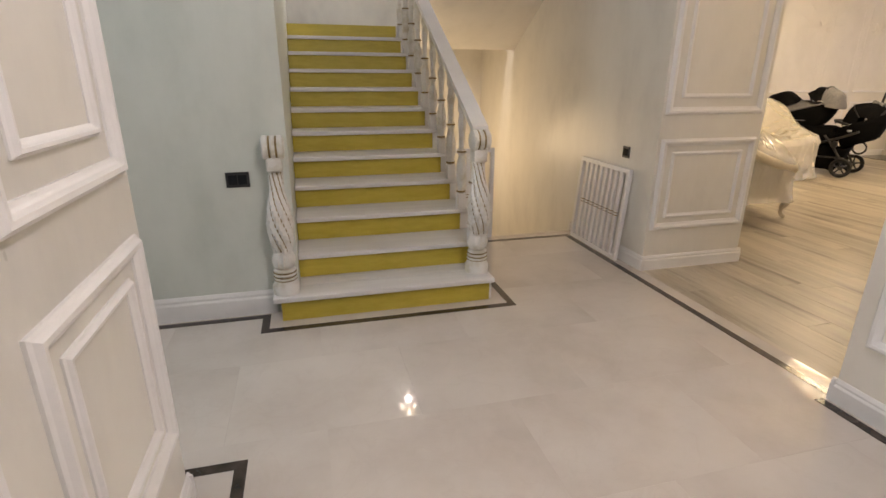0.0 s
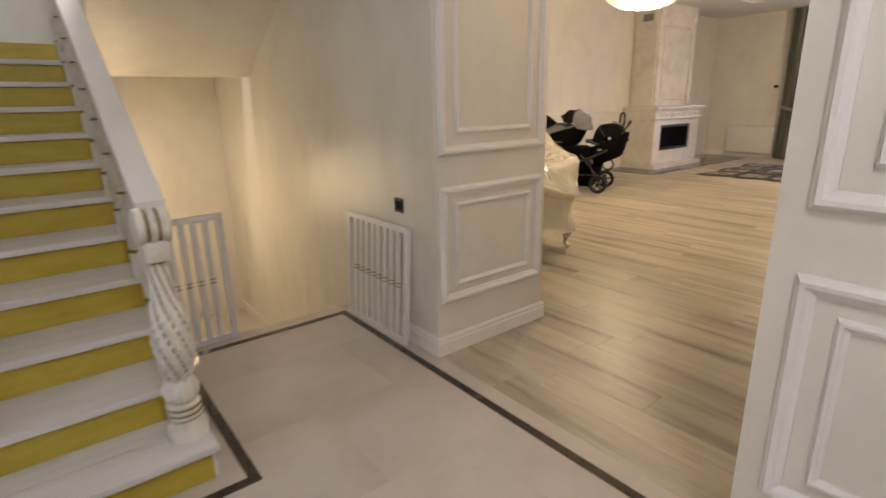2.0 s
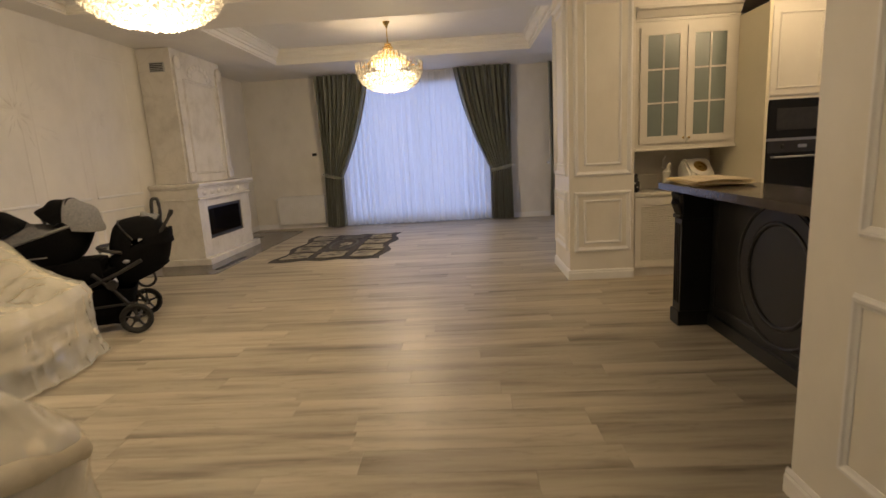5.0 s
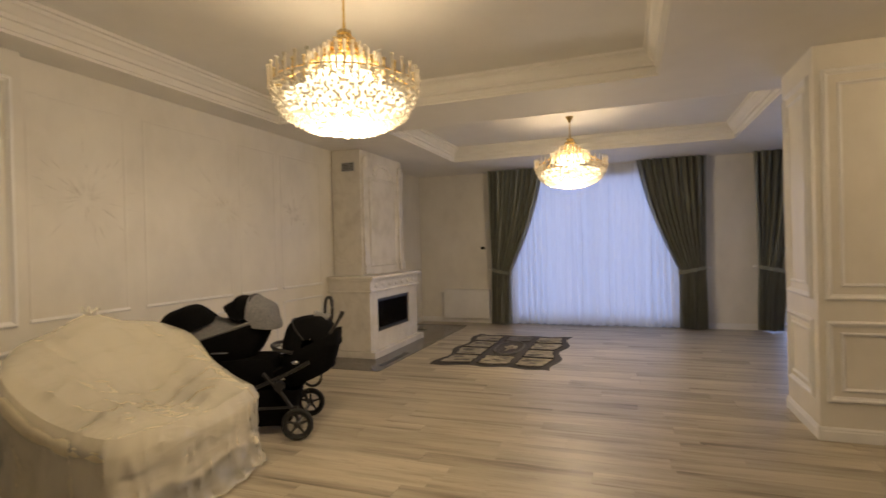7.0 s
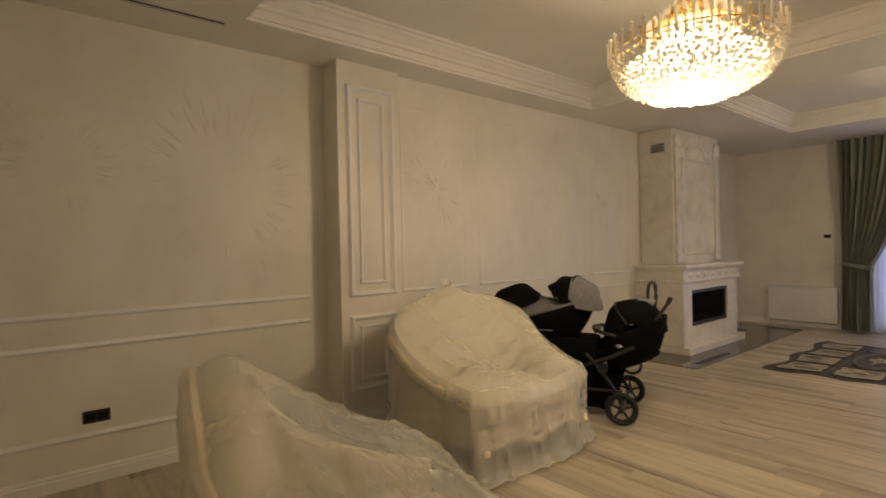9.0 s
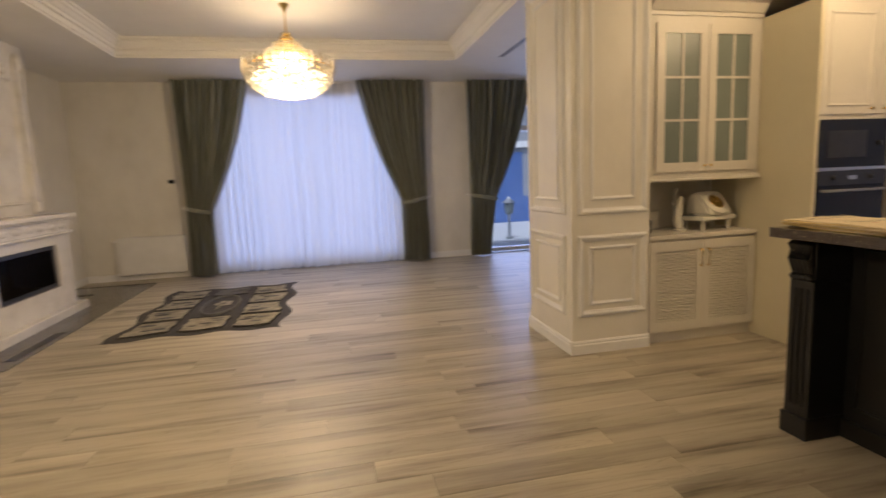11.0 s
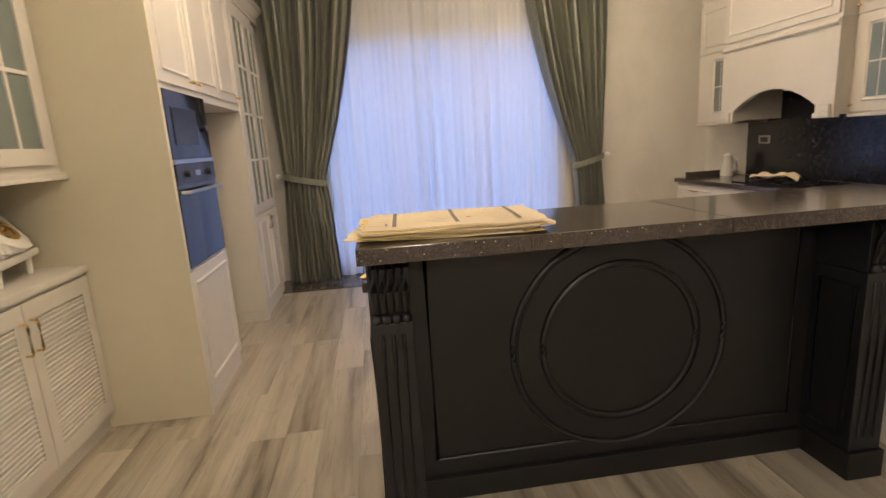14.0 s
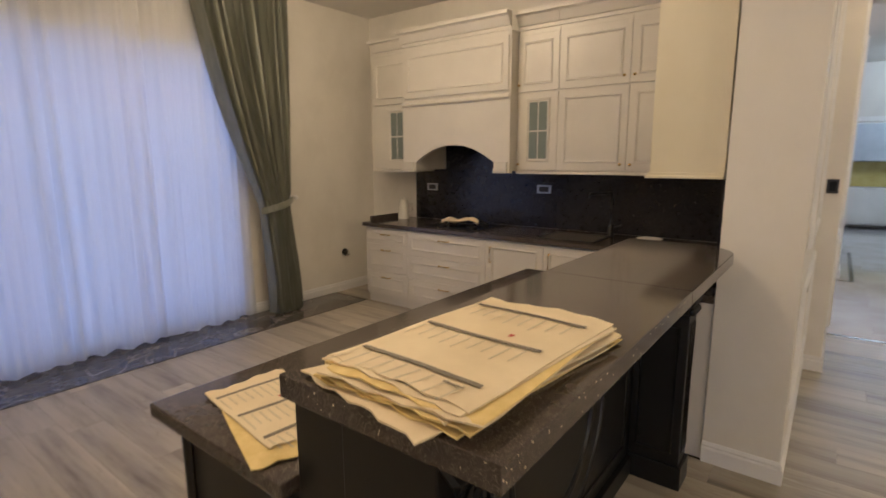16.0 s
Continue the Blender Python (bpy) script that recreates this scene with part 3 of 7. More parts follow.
panels(jamb, (2.02, 0, 0), (0, 1, 0), (-1, 0, 0), -0.30, 0.58)
panels(jamb, (2.02, 0, 0), (0, 1, 0), (-1, 0, 0), -1.4, -0.45)
baseboard(jamb, (2.02, -1.6), (2.02, 1.658), (-1, 0))
baseboard(jamb, (2.002, 1.64), (3.118, 1.64), (0, 1))
baseboard(jamb, (3.10, 1.52), (3.10, 1.64), (1, 0))
panels(jamb, (2.02, 1.64, 0), (1, 0, 0), (0, 1, 0), 0.10, 0.98)
moulding(spur, (3.10, 1.52, 0), (1, 0, 0), (0, 1, 0), 0.18, 1.50, 0.28, 0.93, 0.04, 0.02)
moulding(spur, (3.10, 1.52, 0), (1, 0, 0), (0, 1, 0), 0.18, 1.50, 1.12, 2.9, 0.04, 0.02)
baseboard(spur, (3.10, 1.52), (4.868, 1.52), (0, 1))
baseboard(spur, (4.85, 1.18), (4.85, 1.52), (1, 0))
baseboard(hallback, (-3.0, 3.21), (-0.44, 3.21), (0, -1), 1.35)
panels(column, (8.49, 0.99, 0), (0, 1, 0), (-1, 0, 0), 0.03, 0.64)
panels(column, (8.49, 1.68, 0), (1, 0, 0), (0, 1, 0), 0.10, 0.80)
baseboard(column, (8.49, 0.99), (8.49, 1.698), (-1, 0))
baseboard(column, (8.472, 1.68), (9.378, 1.68), (0, 1))
baseboard(column, (9.36, 0.99), (9.36, 1.68), (1, 0))
for z in (0.31, 0.92, 1.13):
    rail(niche, (3.0, 7.68, 0), (1, 0, 0), (0, -1, 0), 0.15, 2.30, z)
baseboard(niche, (3.03, 7.68), (5.46, 7.68), (0, -1))
panels(pilaster, (5.46, 7.40, 0), (1, 0, 0), (0, -1, 0), 0.08, 0.57)
baseboard(pilaster, (5.442, 7.40), (6.118, 7.40), (0, -1))
for a, b in ((0.14, 0.98), (1.16, 2.30), (2.44, 3.10), (3.22, 4.15)):
    moulding(north, (6.02, 7.48, 0), (1, 0, 0), (0, -1, 0), a, b, 1.14, 2.95, 0.030, 0.005, "plaster")
    rail(north, (6.02, 7.48, 0), (1, 0, 0), (0, -1, 0), a, b, 1.135, 0.035, 0.018)
    moulding(north, (6.02, 7.48, 0), (1, 0, 0), (0, -1, 0), a, b, 0.33, 0.98, 0.03, 0.012)
baseboard(north, (6.10, 7.48), (10.5, 7.48), (0, -1))
baseboard(north, (12.2, 7.48), (14.12, 7.48), (0, -1))
baseboard(east, (XW, 5.5), (XW, 7.48), (-1, 0))
baseboard(east, (XW, 0.9), (XW, 2.2), (-1, 0))
baseboard(south, (3.03, YK), (4.85, YK), (0, 1))
baseboard(south, (7.55, YK), (8.1, YK), (0, 1))

# ---- windows ----


def window(name, axis, at, a0, a1, top, mullions, transom, depth=0.10, label=""):
    """A glazed door set: outer frame, mullions, a transom and panes. axis: 'x' for a wall at x, 'y' for a wall at y."""
    def put(bm, a, b, z0, z1, d=depth):
        if axis == "x":
            box(bm, at, at + d, a, b, z0, z1, 0.006)
        else:
            box(bm, a, b, at - d, at, z0, z1, 0.006)
        return bm
    ob = tagged(new(name), label or "cream framed glazed terrace doors", "window", "", "structure")
    f = 0.075
    bm = fresh()
    put(bm, a0, a0 + f, 0.02, top)
    put(bm, a1 - f, a1, 0.02, top)
    put(bm, a0 + f, a1 - f, top - f, top)
    put(bm, a0 + f, a1 - f, 0.02, 0.02 + f)
    part("window_frame", bm, "pvc", ob)
    posts = [a0 + f] + [v for v in mullions] + [a1 - f]
    for v in mullions:
        part("mullion", put(fresh(), v - 0.06, v + 0.06, 0.02 + f, top - f), "pvc", ob)
    for a, b in zip(posts, posts[1:]):
        part("transom", put(fresh(), a + 0.06, b - 0.06, transom - 0.05, transom + 0.05), "pvc", ob)
        for z0, z1 in ((0.095, transom - 0.05), (transom + 0.05, top - f)):
            bm = fresh()
            put(bm, a, b, z0, z1, 0.012)
            bmesh.ops.translate(bm, verts=bm.verts[:], vec=(0.03, 0, 0) if axis == "x" else (0, -0.03, 0))
            pane = part("pane", bm, "pane", ob)
            pane.visible_shadow = False
    return ob


window("window_1", "x", XW + 0.10, W1[0], W1[1], W1[2], (3.35, 4.35), 2.36)
window("window_2", "x", XW + 0.10, W2[0], W2[1], W2[2], (-0.45,), 2.36)
window("window_3", "y", YK - 0.10, KW[0], KW[1], KW[2], (5.75, 6.65), 2.1)

# ---- outside ----
bm = fresh()
inner = [bm.verts.new(p) for p in ((-7.4, -3.3, -0.35), (14.5, -3.3, -0.35), (14.5, 8.0, -0.35), (-7.4, 8.0, -0.35))]
outer = [bm.verts.new(p) for p in ((-900, -900, -0.35), (900, -900, -0.35), (900, 900, -0.35), (-900, 900, -0.35))]
for k in range(4):
    bm.faces.new((outer[k], outer[(k + 1) % 4], inner[(k + 1) % 4], inner[k]))
structure("ground", bm, "ground", "grass ground round the house", "ground")
bm = fresh()
box(bm, 14.4, 22.0, -12.0, 12.0, -0.3, -0.02)
box(bm, -6.0, 14.4, -9.0, YK - 0.25, -0.3, -0.02)
structure("pavement_terrace", bm, "terrace", "pale paved terrace outside the glazed doors", "terrace")


def neighbour():
    ob = thing("apartment_building", "grey and blue rendered neighbouring house with a tiled roof", "building", (20.5, -5.0, 0))
    part("wall", box(fresh(), 0.0, 8.0, -6.0, 12.0, -0.02, 4.6), "grey_wall", ob)
    part("plinth", box(fresh(), -0.06, 0.0, -6.0, 12.0, -0.02, 0.8), "blue_wall", ob)
    part("string_course", box(fresh(), -0.12, 0.0, -6.0, 12.0, 2.35, 2.55), "white", ob)
    bm = fresh()
    prism(bm, [(-0.6, 4.55), (8.6, 4.55), (4.0, 6.6)], "y", -6.6, 12.6)
    part("roof", bm, "roof", ob)
    for y in (-3.5, 0.4, 4.1, 8.0):
        w = part("window", box(fresh(), -0.05, 0.0, y, y + 1.3, 0.95, 2.2), "oven_glass", ob)
        part("lintel", box(fresh(), -0.09, -0.05, y - 0.08, y + 1.38, 2.2, 2.28), "white", w)
        part("sill", box(fresh(), -0.09, -0.05, y - 0.08, y + 1.38, 0.87, 0.95), "white", w)
        w = part("window", box(fresh(), -0.05, 0.0, y, y + 1.3, 2.95, 4.1), "oven_glass", ob)
        part("lintel", box(fresh(), -0.09, -0.05, y - 0.08, y + 1.38, 4.1, 4.18), "white", w)
        part("sill", box(fresh(), -0.09, -0.05, y - 0.08, y + 1.38, 2.87, 2.95), "white", w)
    part("door", box(fresh(), -0.07, 0.0, 2.4, 3.4, 0.0, 2.2), "blue_wall", ob, "blue painted door")


neighbour()


def garden_lamp():
    ob = thing("garden_lamp", "short grey garden lantern post on the terrace", "lamp", (16.3, -0.62, -0.02))
    part("post", lathe(fresh(), [(0.09, 0), (0.09, 0.03), (0.035, 0.06), (0.03, 0.55), (0.05, 0.58)], 12), "steel", ob, "", True)
    part("lantern", lathe(fresh(), [(0.06, 0.58), (0.10, 0.62), (0.13, 0.84), (0.10, 0.86)], 6), "frosted", ob)
    part("cap", lathe(fresh(), [(0.16, 0.86), (0.05, 0.95), (0.02, 1.0)], 6), "steel", ob)


garden_lamp()

# ---- hall: staircase ----
RISE, RUN, Y0 = 0.1594, 0.281, 3.06
SX0, SX1 = -0.299, 0.845


def staircase():
    ob = thing("staircase", "white wooden stairs with mustard yellow risers", "stairs")
    for k in range(12):
        y, z = Y0 + RUN * k, RISE * k
        x0, x1 = (SX0, SX1) if k else (-0.41, 0.88)
        part("riser", box(fresh(), x0 + 0.002, x1, y, y + 0.02, z + 0.001, z + RISE - (0.032 if k < 11 else 0.026)), "mustard", ob)
        if k < 11:
            t0, t1 = (SX0 + 0.002, SX1 + 0.06) if k else (-0.45, 0.905)
            y1 = y + RUN + 0.02
            if k == 0:
                bm = box(fresh(), t0, t1, y - 0.035, 3.208, z + RISE - 0.032, z + RISE, 0.008)
                box(bm, SX0 + 0.002, t1, 3.208, y1, z + RISE - 0.032, z + RISE)
            else:
                bm = box(fresh(), t0, t1, y - 0.035, y1, z + RISE - 0.032, z + RISE, 0.008)
            part("tread", bm, "tread", ob)
            bm = box(fresh(), SX1 + 0.002, SX1 + 0.05, y + 0.004, y + RUN, z + 0.003, z + RISE - 0.034)
            part("tread_end", bm, "white", ob)
    poly = [(Y0 + 0.02, 0.0)]
    poly += [(Y0 + RUN * 11.8, RISE * 11.0), (Y0 + RUN * 12, RISE * 10), (Y0 + RUN * 1.2, 0.0)]
    bm = fresh()
    prism(bm, poly, "x", SX0 + 0.01, SX1)
    part("carriage", bm, "hall_plaster", ob)
    bm = box(fresh(), SX0 + 0.002, 2.17, Y0 + RUN * 11 + 0.021, 7.10, RISE * 12 - 0.2, RISE * 12 - 0.026, 0.0)
    part("landing", bm, "tread", ob)
    bm = fresh()
    prism(bm, [(5.98, 1.66), (5.98, 1.90), (3.22, 3.60), (3.22, 3.36)], "x", 0.98, 2.168)
    part("upper_flight", bm, "hall_plaster", ob, "plastered underside of the upper flight")
    for k in range(4):
        y, z = 4.36 + 0.31 * k, -0.176 * (k + 1)
        part("lower_step", box(fresh(), 0.92, 2.168, y, y + 0.33, z - 0.24, z, 0.006), "marble", ob)
    part("lower_landing", box(fresh(), 0.92, 2.168, 5.60, 7.098, -1.10, -0.88, 0.004), "marble", ob, "pale marble lower landing")
    for k in range(5):
        y, z = 4.36 + 0.31 * k, -0.176 * (k + 1)
        bm = fresh()
        prism(bm, [(y, z + 0.002), (y + 0.30, z + 0.002), (y + 0.30, z + 0.07), (y + 0.07, z + 0.07), (y + 0.02, z + 0.25), (y, z + 0.25)], "x", 2.150, 2.1685)
        part("step_skirting", bm, "white", ob, "white stepped skirting")
    part("landing_skirting", box(fresh(), 2.150, 2.1685, 5.92, 7.098, -0.878, -0.79, 0.003), "white", ob)
    for k in range(10):
        y, z = Y0 + 0.13 + RUN * (k + 1), RISE * (k + 1)
        bm = fresh()
        a = Vector((SX0 + 0.004, y - 0.10, z + 0.05))
        b = Vector((SX0 + 0.004, y + 0.02, z + 0.10))
        box(bm, SX0, SX0 + 0.008, a.y, b.y, z + 0.05, z + 0.066)
        bmesh.ops.rotate(bm, verts=bm.verts[:], cent=a, matrix=Matrix.Rotation(0.5, 3, "X"))
        part("wall_clip", bm, "gilt", ob)
    return ob


staircase()


def newel(at):
    ob = thing("newel_post", "white carved newel post with gold lines and a scroll top", "newel post", at, 0, "newel posts of the stairs")
    part("base", lathe(fresh(), [(0.075, 0), (0.078, 0.05), (0.062, 0.075), (0.06, 0.085), (0.066, 0.095), (0.058, 0.105), (0.064, 0.12), (0.058, 0.13), (0.063, 0.145), (0.052, 0.155)], 24), "carved", ob, "", True)
    for z in (0.088, 0.108, 0.133):
        part("gold_ring", lathe(fresh(), [(0.061, z - 0.004), (0.066, z), (0.061, z + 0.004)], 24), "gilt", ob, "dull gold ring", True)
    # leaf cup, then a leaning S-shaped fluted shaft
    part("leaf_cup", lathe(fresh(), [(0.040, 0.15), (0.062, 0.17), (0.070, 0.21), (0.055, 0.25), (0.045, 0.26)], 24, flutes=10, depth=0.18), "carved", ob, "", True)
    bm = fresh()
    pts, radii = [], []
    for k in range(19):
        s = k / 18
        pts.append((0.0, -0.05 * math.sin(math.pi * 1.1 * s) * (1 - 0.3 * s) + 0.02 * s, 0.24 + 0.50 * s))
        radii.append(0.050 + 0.030 * math.sin(math.pi * min(1, s * 1.35)) - 0.010 * s)
    rows = []
    for k, (p, r) in enumerate(zip(pts, radii)):
        row = []
        for j in range(32):
            a = 2 * math.pi * j / 32
            rr = r * (1 - 0.26 * (0.5 + 0.5 * math.cos(8 * (a + 0.17 * k))))
            row.append(bm.verts.new(Vector(p) + Vector((rr * math.cos(a), rr * math.sin(a), 0))))
        rows.append(row)
    for lo, hi in zip(rows, rows[1:]):
        for j in range(32):
            bm.faces.new((lo[j], lo[(j + 1) % 32], hi[(j + 1) % 32], hi[j]))
    bm.faces.new(rows[0][::-1])
    bm.faces.new(rows[-1])
    part("shaft", bm, "carved", ob, "", True)
    for j in range(8):
        line = []
        for k, (p, r) in enumerate(zip(pts, radii)):
            a = math.pi / 4 * j - 0.17 * k
            line.append((p[0] + r * 0.75 * math.cos(a), p[1] + r * 0.75 * math.sin(a), p[2]))
        part("gold_groove", tube(fresh(), line[1:-1], 0.0046, 6), "gilt", ob, "dull gold wash in the groove", True)
    # carved scroll low on the stair side
    bm = fresh()
    spiral = [(0.0, 0.035 + (0.055 - 0.0045 * k) * math.cos(k * 0.55), 0.30 + (0.075 - 0.006 * k) * math.sin(k * 0.55)) for k in range(12)]
    tube(bm, spiral, [0.017 - 0.0009 * k for k in range(12)], 8)
    part("side_scroll", bm, "carved", ob, "", True)
    bm = fresh()
    ball(bm, (0.0, 0.035, 0.30), 0.02, 10)
    part("scroll_eye", bm, "gilt", ob, "dull gold scroll eye", True)
    part("neck", box(fresh(), -0.042, 0.042, -0.035, 0.045, 0.72, 0.80, 0.012), "carved", ob)
    turn = Matrix.Rotation(math.pi / 2, 3, "Y")
    part("scroll_top", lathe(fresh(), [(0.05, -0.058), (0.066, -0.05), (0.066, -0.028), (0.060, -0.024), (0.060, -0.012), (0.066, -0.008), (0.066, 0.008), (0.060, 0.012), (0.060, 0.024), (0.066, 0.028), (0.066, 0.05), (0.05, 0.058)], 28, (0, 0, 0.85), turn), "carved", ob, "", True)
    for x in (-0.018, 0.018):
        part("gold_band", lathe(fresh(), [(0.0605, x - 0.005), (0.0625, x), (0.0605, x + 0.005)], 28, (0, 0, 0.85), turn), "gilt", ob, "dull gold band", True)
    return ob


post = newel((0.83, 3.18, RISE))
copy_thing(post, pose(-0.372, 3.12, RISE))


def balustrade():
    ob = thing("balustrade", "white handrail on carved balusters with gold wash", "railing", (0.845, 3.17, RISE))
    slope = RISE / RUN
    bm = fresh()
    n = 10.9
    for a, b, z0, z1 in ((-0.042, 0.042, 0.0, 0.035), (-0.05, 0.05, 0.035, 0.06)):
        lo = [(a, 0.05, 0.87 + z0), (b, 0.05, 0.87 + z0), (b, 0.05, 0.87 + z1), (a, 0.05, 0.87 + z1)]
        hi = [(x, RUN * n, z + slope * (RUN * n - 0.05)) for x, y, z in lo]
        v0, v1 = [bm.verts.new(p) for p in lo], [bm.verts.new(p) for p in hi]
        bm.faces.new(v0)
        bm.faces.new(v1[::-1])
        for k in range(4):
            bm.faces.new((v0[k], v0[(k + 1) % 4], v1[(k + 1) % 4], v1[k]))
    part("handrail", bm, "white", ob)
    prof = [(0.014, 0.10), (0.022, 0.115), (0.016, 0.13), (0.027, 0.19), (0.030, 0.25), (0.020, 0.32), (0.013, 0.36), (0.023, 0.375), (0.023, 0.39), (0.013, 0.405), (0.016, 0.50), (0.021, 0.57), (0.013, 0.63), (0.022, 0.645), (0.020, 0.74)]
    for k in range(1, 11):
        y = RUN * (k - 1) + 0.16
        step = RISE * k
        top = 0.875 + slope * (y - 0.05)
        s = (top - step) / 0.74
        b = part("baluster", lathe(fresh(), [(r * 1.4, z * s) for r, z in prof], 12, (0, y, step), flutes=6, depth=0.12), "carved", ob, "", True)
        part("foot_block", box(fresh(), -0.030, 0.030, y - 0.030, y + 0.030, step + 0.0005, step + 0.105 * s, 0.004), "white", b)
        for z in (0.385, 0.12):
            part("gold_ring", lathe(fresh(), [(0.0315, z * s - 0.006), (0.0345, z * s), (0.0315, z * s + 0.006)], 12, (0, y, step)), "gilt", b, "dull gold ring", True)
    return ob


balustrade()


def safety_gate(name, at, rz, lean, wide, tall, label):
    ob = thing(name, label, "safety gate", at, rz)
    ob.matrix_world = pose(*at, lean, 0, rz)
    bar = 0.035
    part("frame", box(box(box(box(fresh(), 0, wide, -0.015, 0.015, 0, bar, 0.004), 0, wide, -0.015, 0.015, tall - bar, tall, 0.004), 0, bar, -0.0149, 0.0149, bar, tall - bar), wide - bar, wide, -0.0149, 0.0149, bar, tall - bar), "white", ob)
    n = max(2, round((wide - 2 * bar) / 0.072))
    for k in range(1, n):
        x = bar + (wide - 2 * bar) * k / n
        s = part("slat", box(fresh(), x - 0.016, x + 0.016, -0.009, 0.009, bar, tall - bar), "white", ob)
        for z in (0.475, 0.505):
            part("gold_band", box(fresh(), x - 0.0175, x + 0.0175, -0.0105, 0.0105, tall * z, tall * z + 0.006), "gilt", s, "dull gold band")
    return ob


safety_gate("safety_gate", (2.10, 4.23, 0.0), -90, -4, 0.72, 0.72, "white wooden safety gate leaning on the pearl wall")
safety_gate("safety_gate", (0.96, 4.33, 0.0), 2, 0, 0.40, 0.80, "white wooden safety gate at the lower stairs")


def wall_plate(name, centre, normal, wide, tall, label, keys=2, group=""):
    """A black rocker switch or socket on a wall that faces along normal (level)."""
    n = Vector((*normal, 0))
    ob = thing(name, label, "switch" if "switch" in name else "socket", centre, math.degrees(math.atan2(n.x, -n.y)), group)
    part("plate", box(fresh(), -wide / 2, wide / 2, -0.009, 0.001, -tall / 2, tall / 2, 0.003), "black_plastic", ob)
    for k in range(keys):
        a = -wide / 2 + 0.012 + (wide - 0.024) * k / keys
        part("key", box(fresh(), a + 0.002, a + (wide - 0.024) / keys - 0.002, -0.013, -0.009, -tall / 2 + 0.016, tall / 2 - 0.016, 0.0015), "oven_glass", ob)
    return ob


wall_plate("light_switch", (-0.580, 3.21, 0.825), (0, -1), 0.125, 0.085, "black double light switch on pale green plaster")
wall_plate("light_switch", (2.17, 3.63, 0.835), (-1, 0), 0.085, 0.085, "black light switch above the safety gate", 1)
wall_plate("light_switch", (4.10, 1.52, 0.845), (0, 1), 0.20, 0.085, "black wide light switch on the panelled spur wall", 1)
wall_plate("light_switch", (3.10, 1.58, 1.36), (1, 0), 0.07, 0.10, "black light switch on the passage corner", 1)
wall_plate("wall_socket", (3.72, 7.68, 0.45), (0, -1), 0.16, 0.085, "black double socket low on the niche wall")
wall_plate("thermostat_switch", (XW, 6.05, 1.60), (-1, 0), 0.10, 0.06, "small dark wall switch beside the curtain", 1)


def pendant():
    ob = thing("stair_pendant", "small three-bulb pendant in the stairwell", "lamp", (0.87, 5.95, 2.85))
    part("rod", rod(fresh(), (0, 0, 0.06), (0, 0, 1.55), 0.012), "brass", ob)
    part("hub", lathe(fresh(), [(0.05, 0.02), (0.09, 0.05), (0.05, 0.08)], 16), "brass", ob, "", True)
    for k in range(3):
        a = 2.1 * k + 0.4
        part("bulb", ball(fresh(), (0.10 * math.cos(a), 0.10 * math.sin(a), 0.03), 0.028, 12), "spot_glow", ob, "lit bulb", True)


pendant()


def second_kitchen():
    base = thing("base_cabinet", "white base cabinet with a pale top in the second kitchen", "cabinet", (-6.6, 1.3, 0))
    part("body", box(fresh(), -0.54, 0, 0, 1.7, 0.1, 0.86, 0.004), "lacquer", base)
    part("worktop", box(fresh(), -0.54, 0.03, -0.02, 1.72, 0.862, 0.90, 0.004), "white_marble", base)
    for k in range(3):
        part("door", box(fresh(), 0.002, 0.02, 0.02 + 0.56 * k, 0.55 + 0.56 * k, 0.14, 0.84, 0.004), "lacquer", base)
    top = thing("wall_cabinet", "grey wall cabinets in the second kitchen", "cabinet", (-6.78, 1.3, 1.45))
    part("body", box(fresh(), -0.36, 0, 0, 2.4, 0, 0.8, 0.004), "grey_cab", top)
    for k in range(4):
        part("door", box(fresh(), 0.002, 0.02, 0.02 + 0.6 * k, 0.58 + 0.6 * k, 0.02, 0.78, 0.004), "grey_cab", top)
    sp = thing("splashback", "ochre tiled splashback in the second kitchen", "splashback", (-7.149, 1.3, 0.9))
    part("panel", box(fresh(), 0, 0.012, 0, 2.4, 0.001, 0.55), "yellow_tile", sp)
    oven = thing("range_cooker", "dark cooker beside the white base cabinet", "cooker", (-6.6, 3.02, 0))
    part("body", box(fresh(), -0.54, 0, 0, 0.6, 0.0, 0.88, 0.006), "black_plastic", oven)
    part("glass", box(fresh(), 0.001, 0.02, 0.05, 0.55, 0.2, 0.7, 0.003), "oven_glass", oven)
    part("handle", rod(fresh(), (0.04, 0.08, 0.76), (0.04, 0.52, 0.76), 0.01), "steel", oven)
    fr = tagged(new("door_1"), "white door frame of the second kitchen", "door frame", "", "structure")
    for a, b, z0, z1 in ((1.47, 1.549, 0, 2.18), (2.751, 2.83, 0, 2.18), (1.549, 2.751, 2.101, 2.18)):
        part("frame", box(fresh(), -3.0, -2.978, a, b, z0, z1, 0.004), "white", fr)


second_kitchen()

# ---- living room: fireplace ----


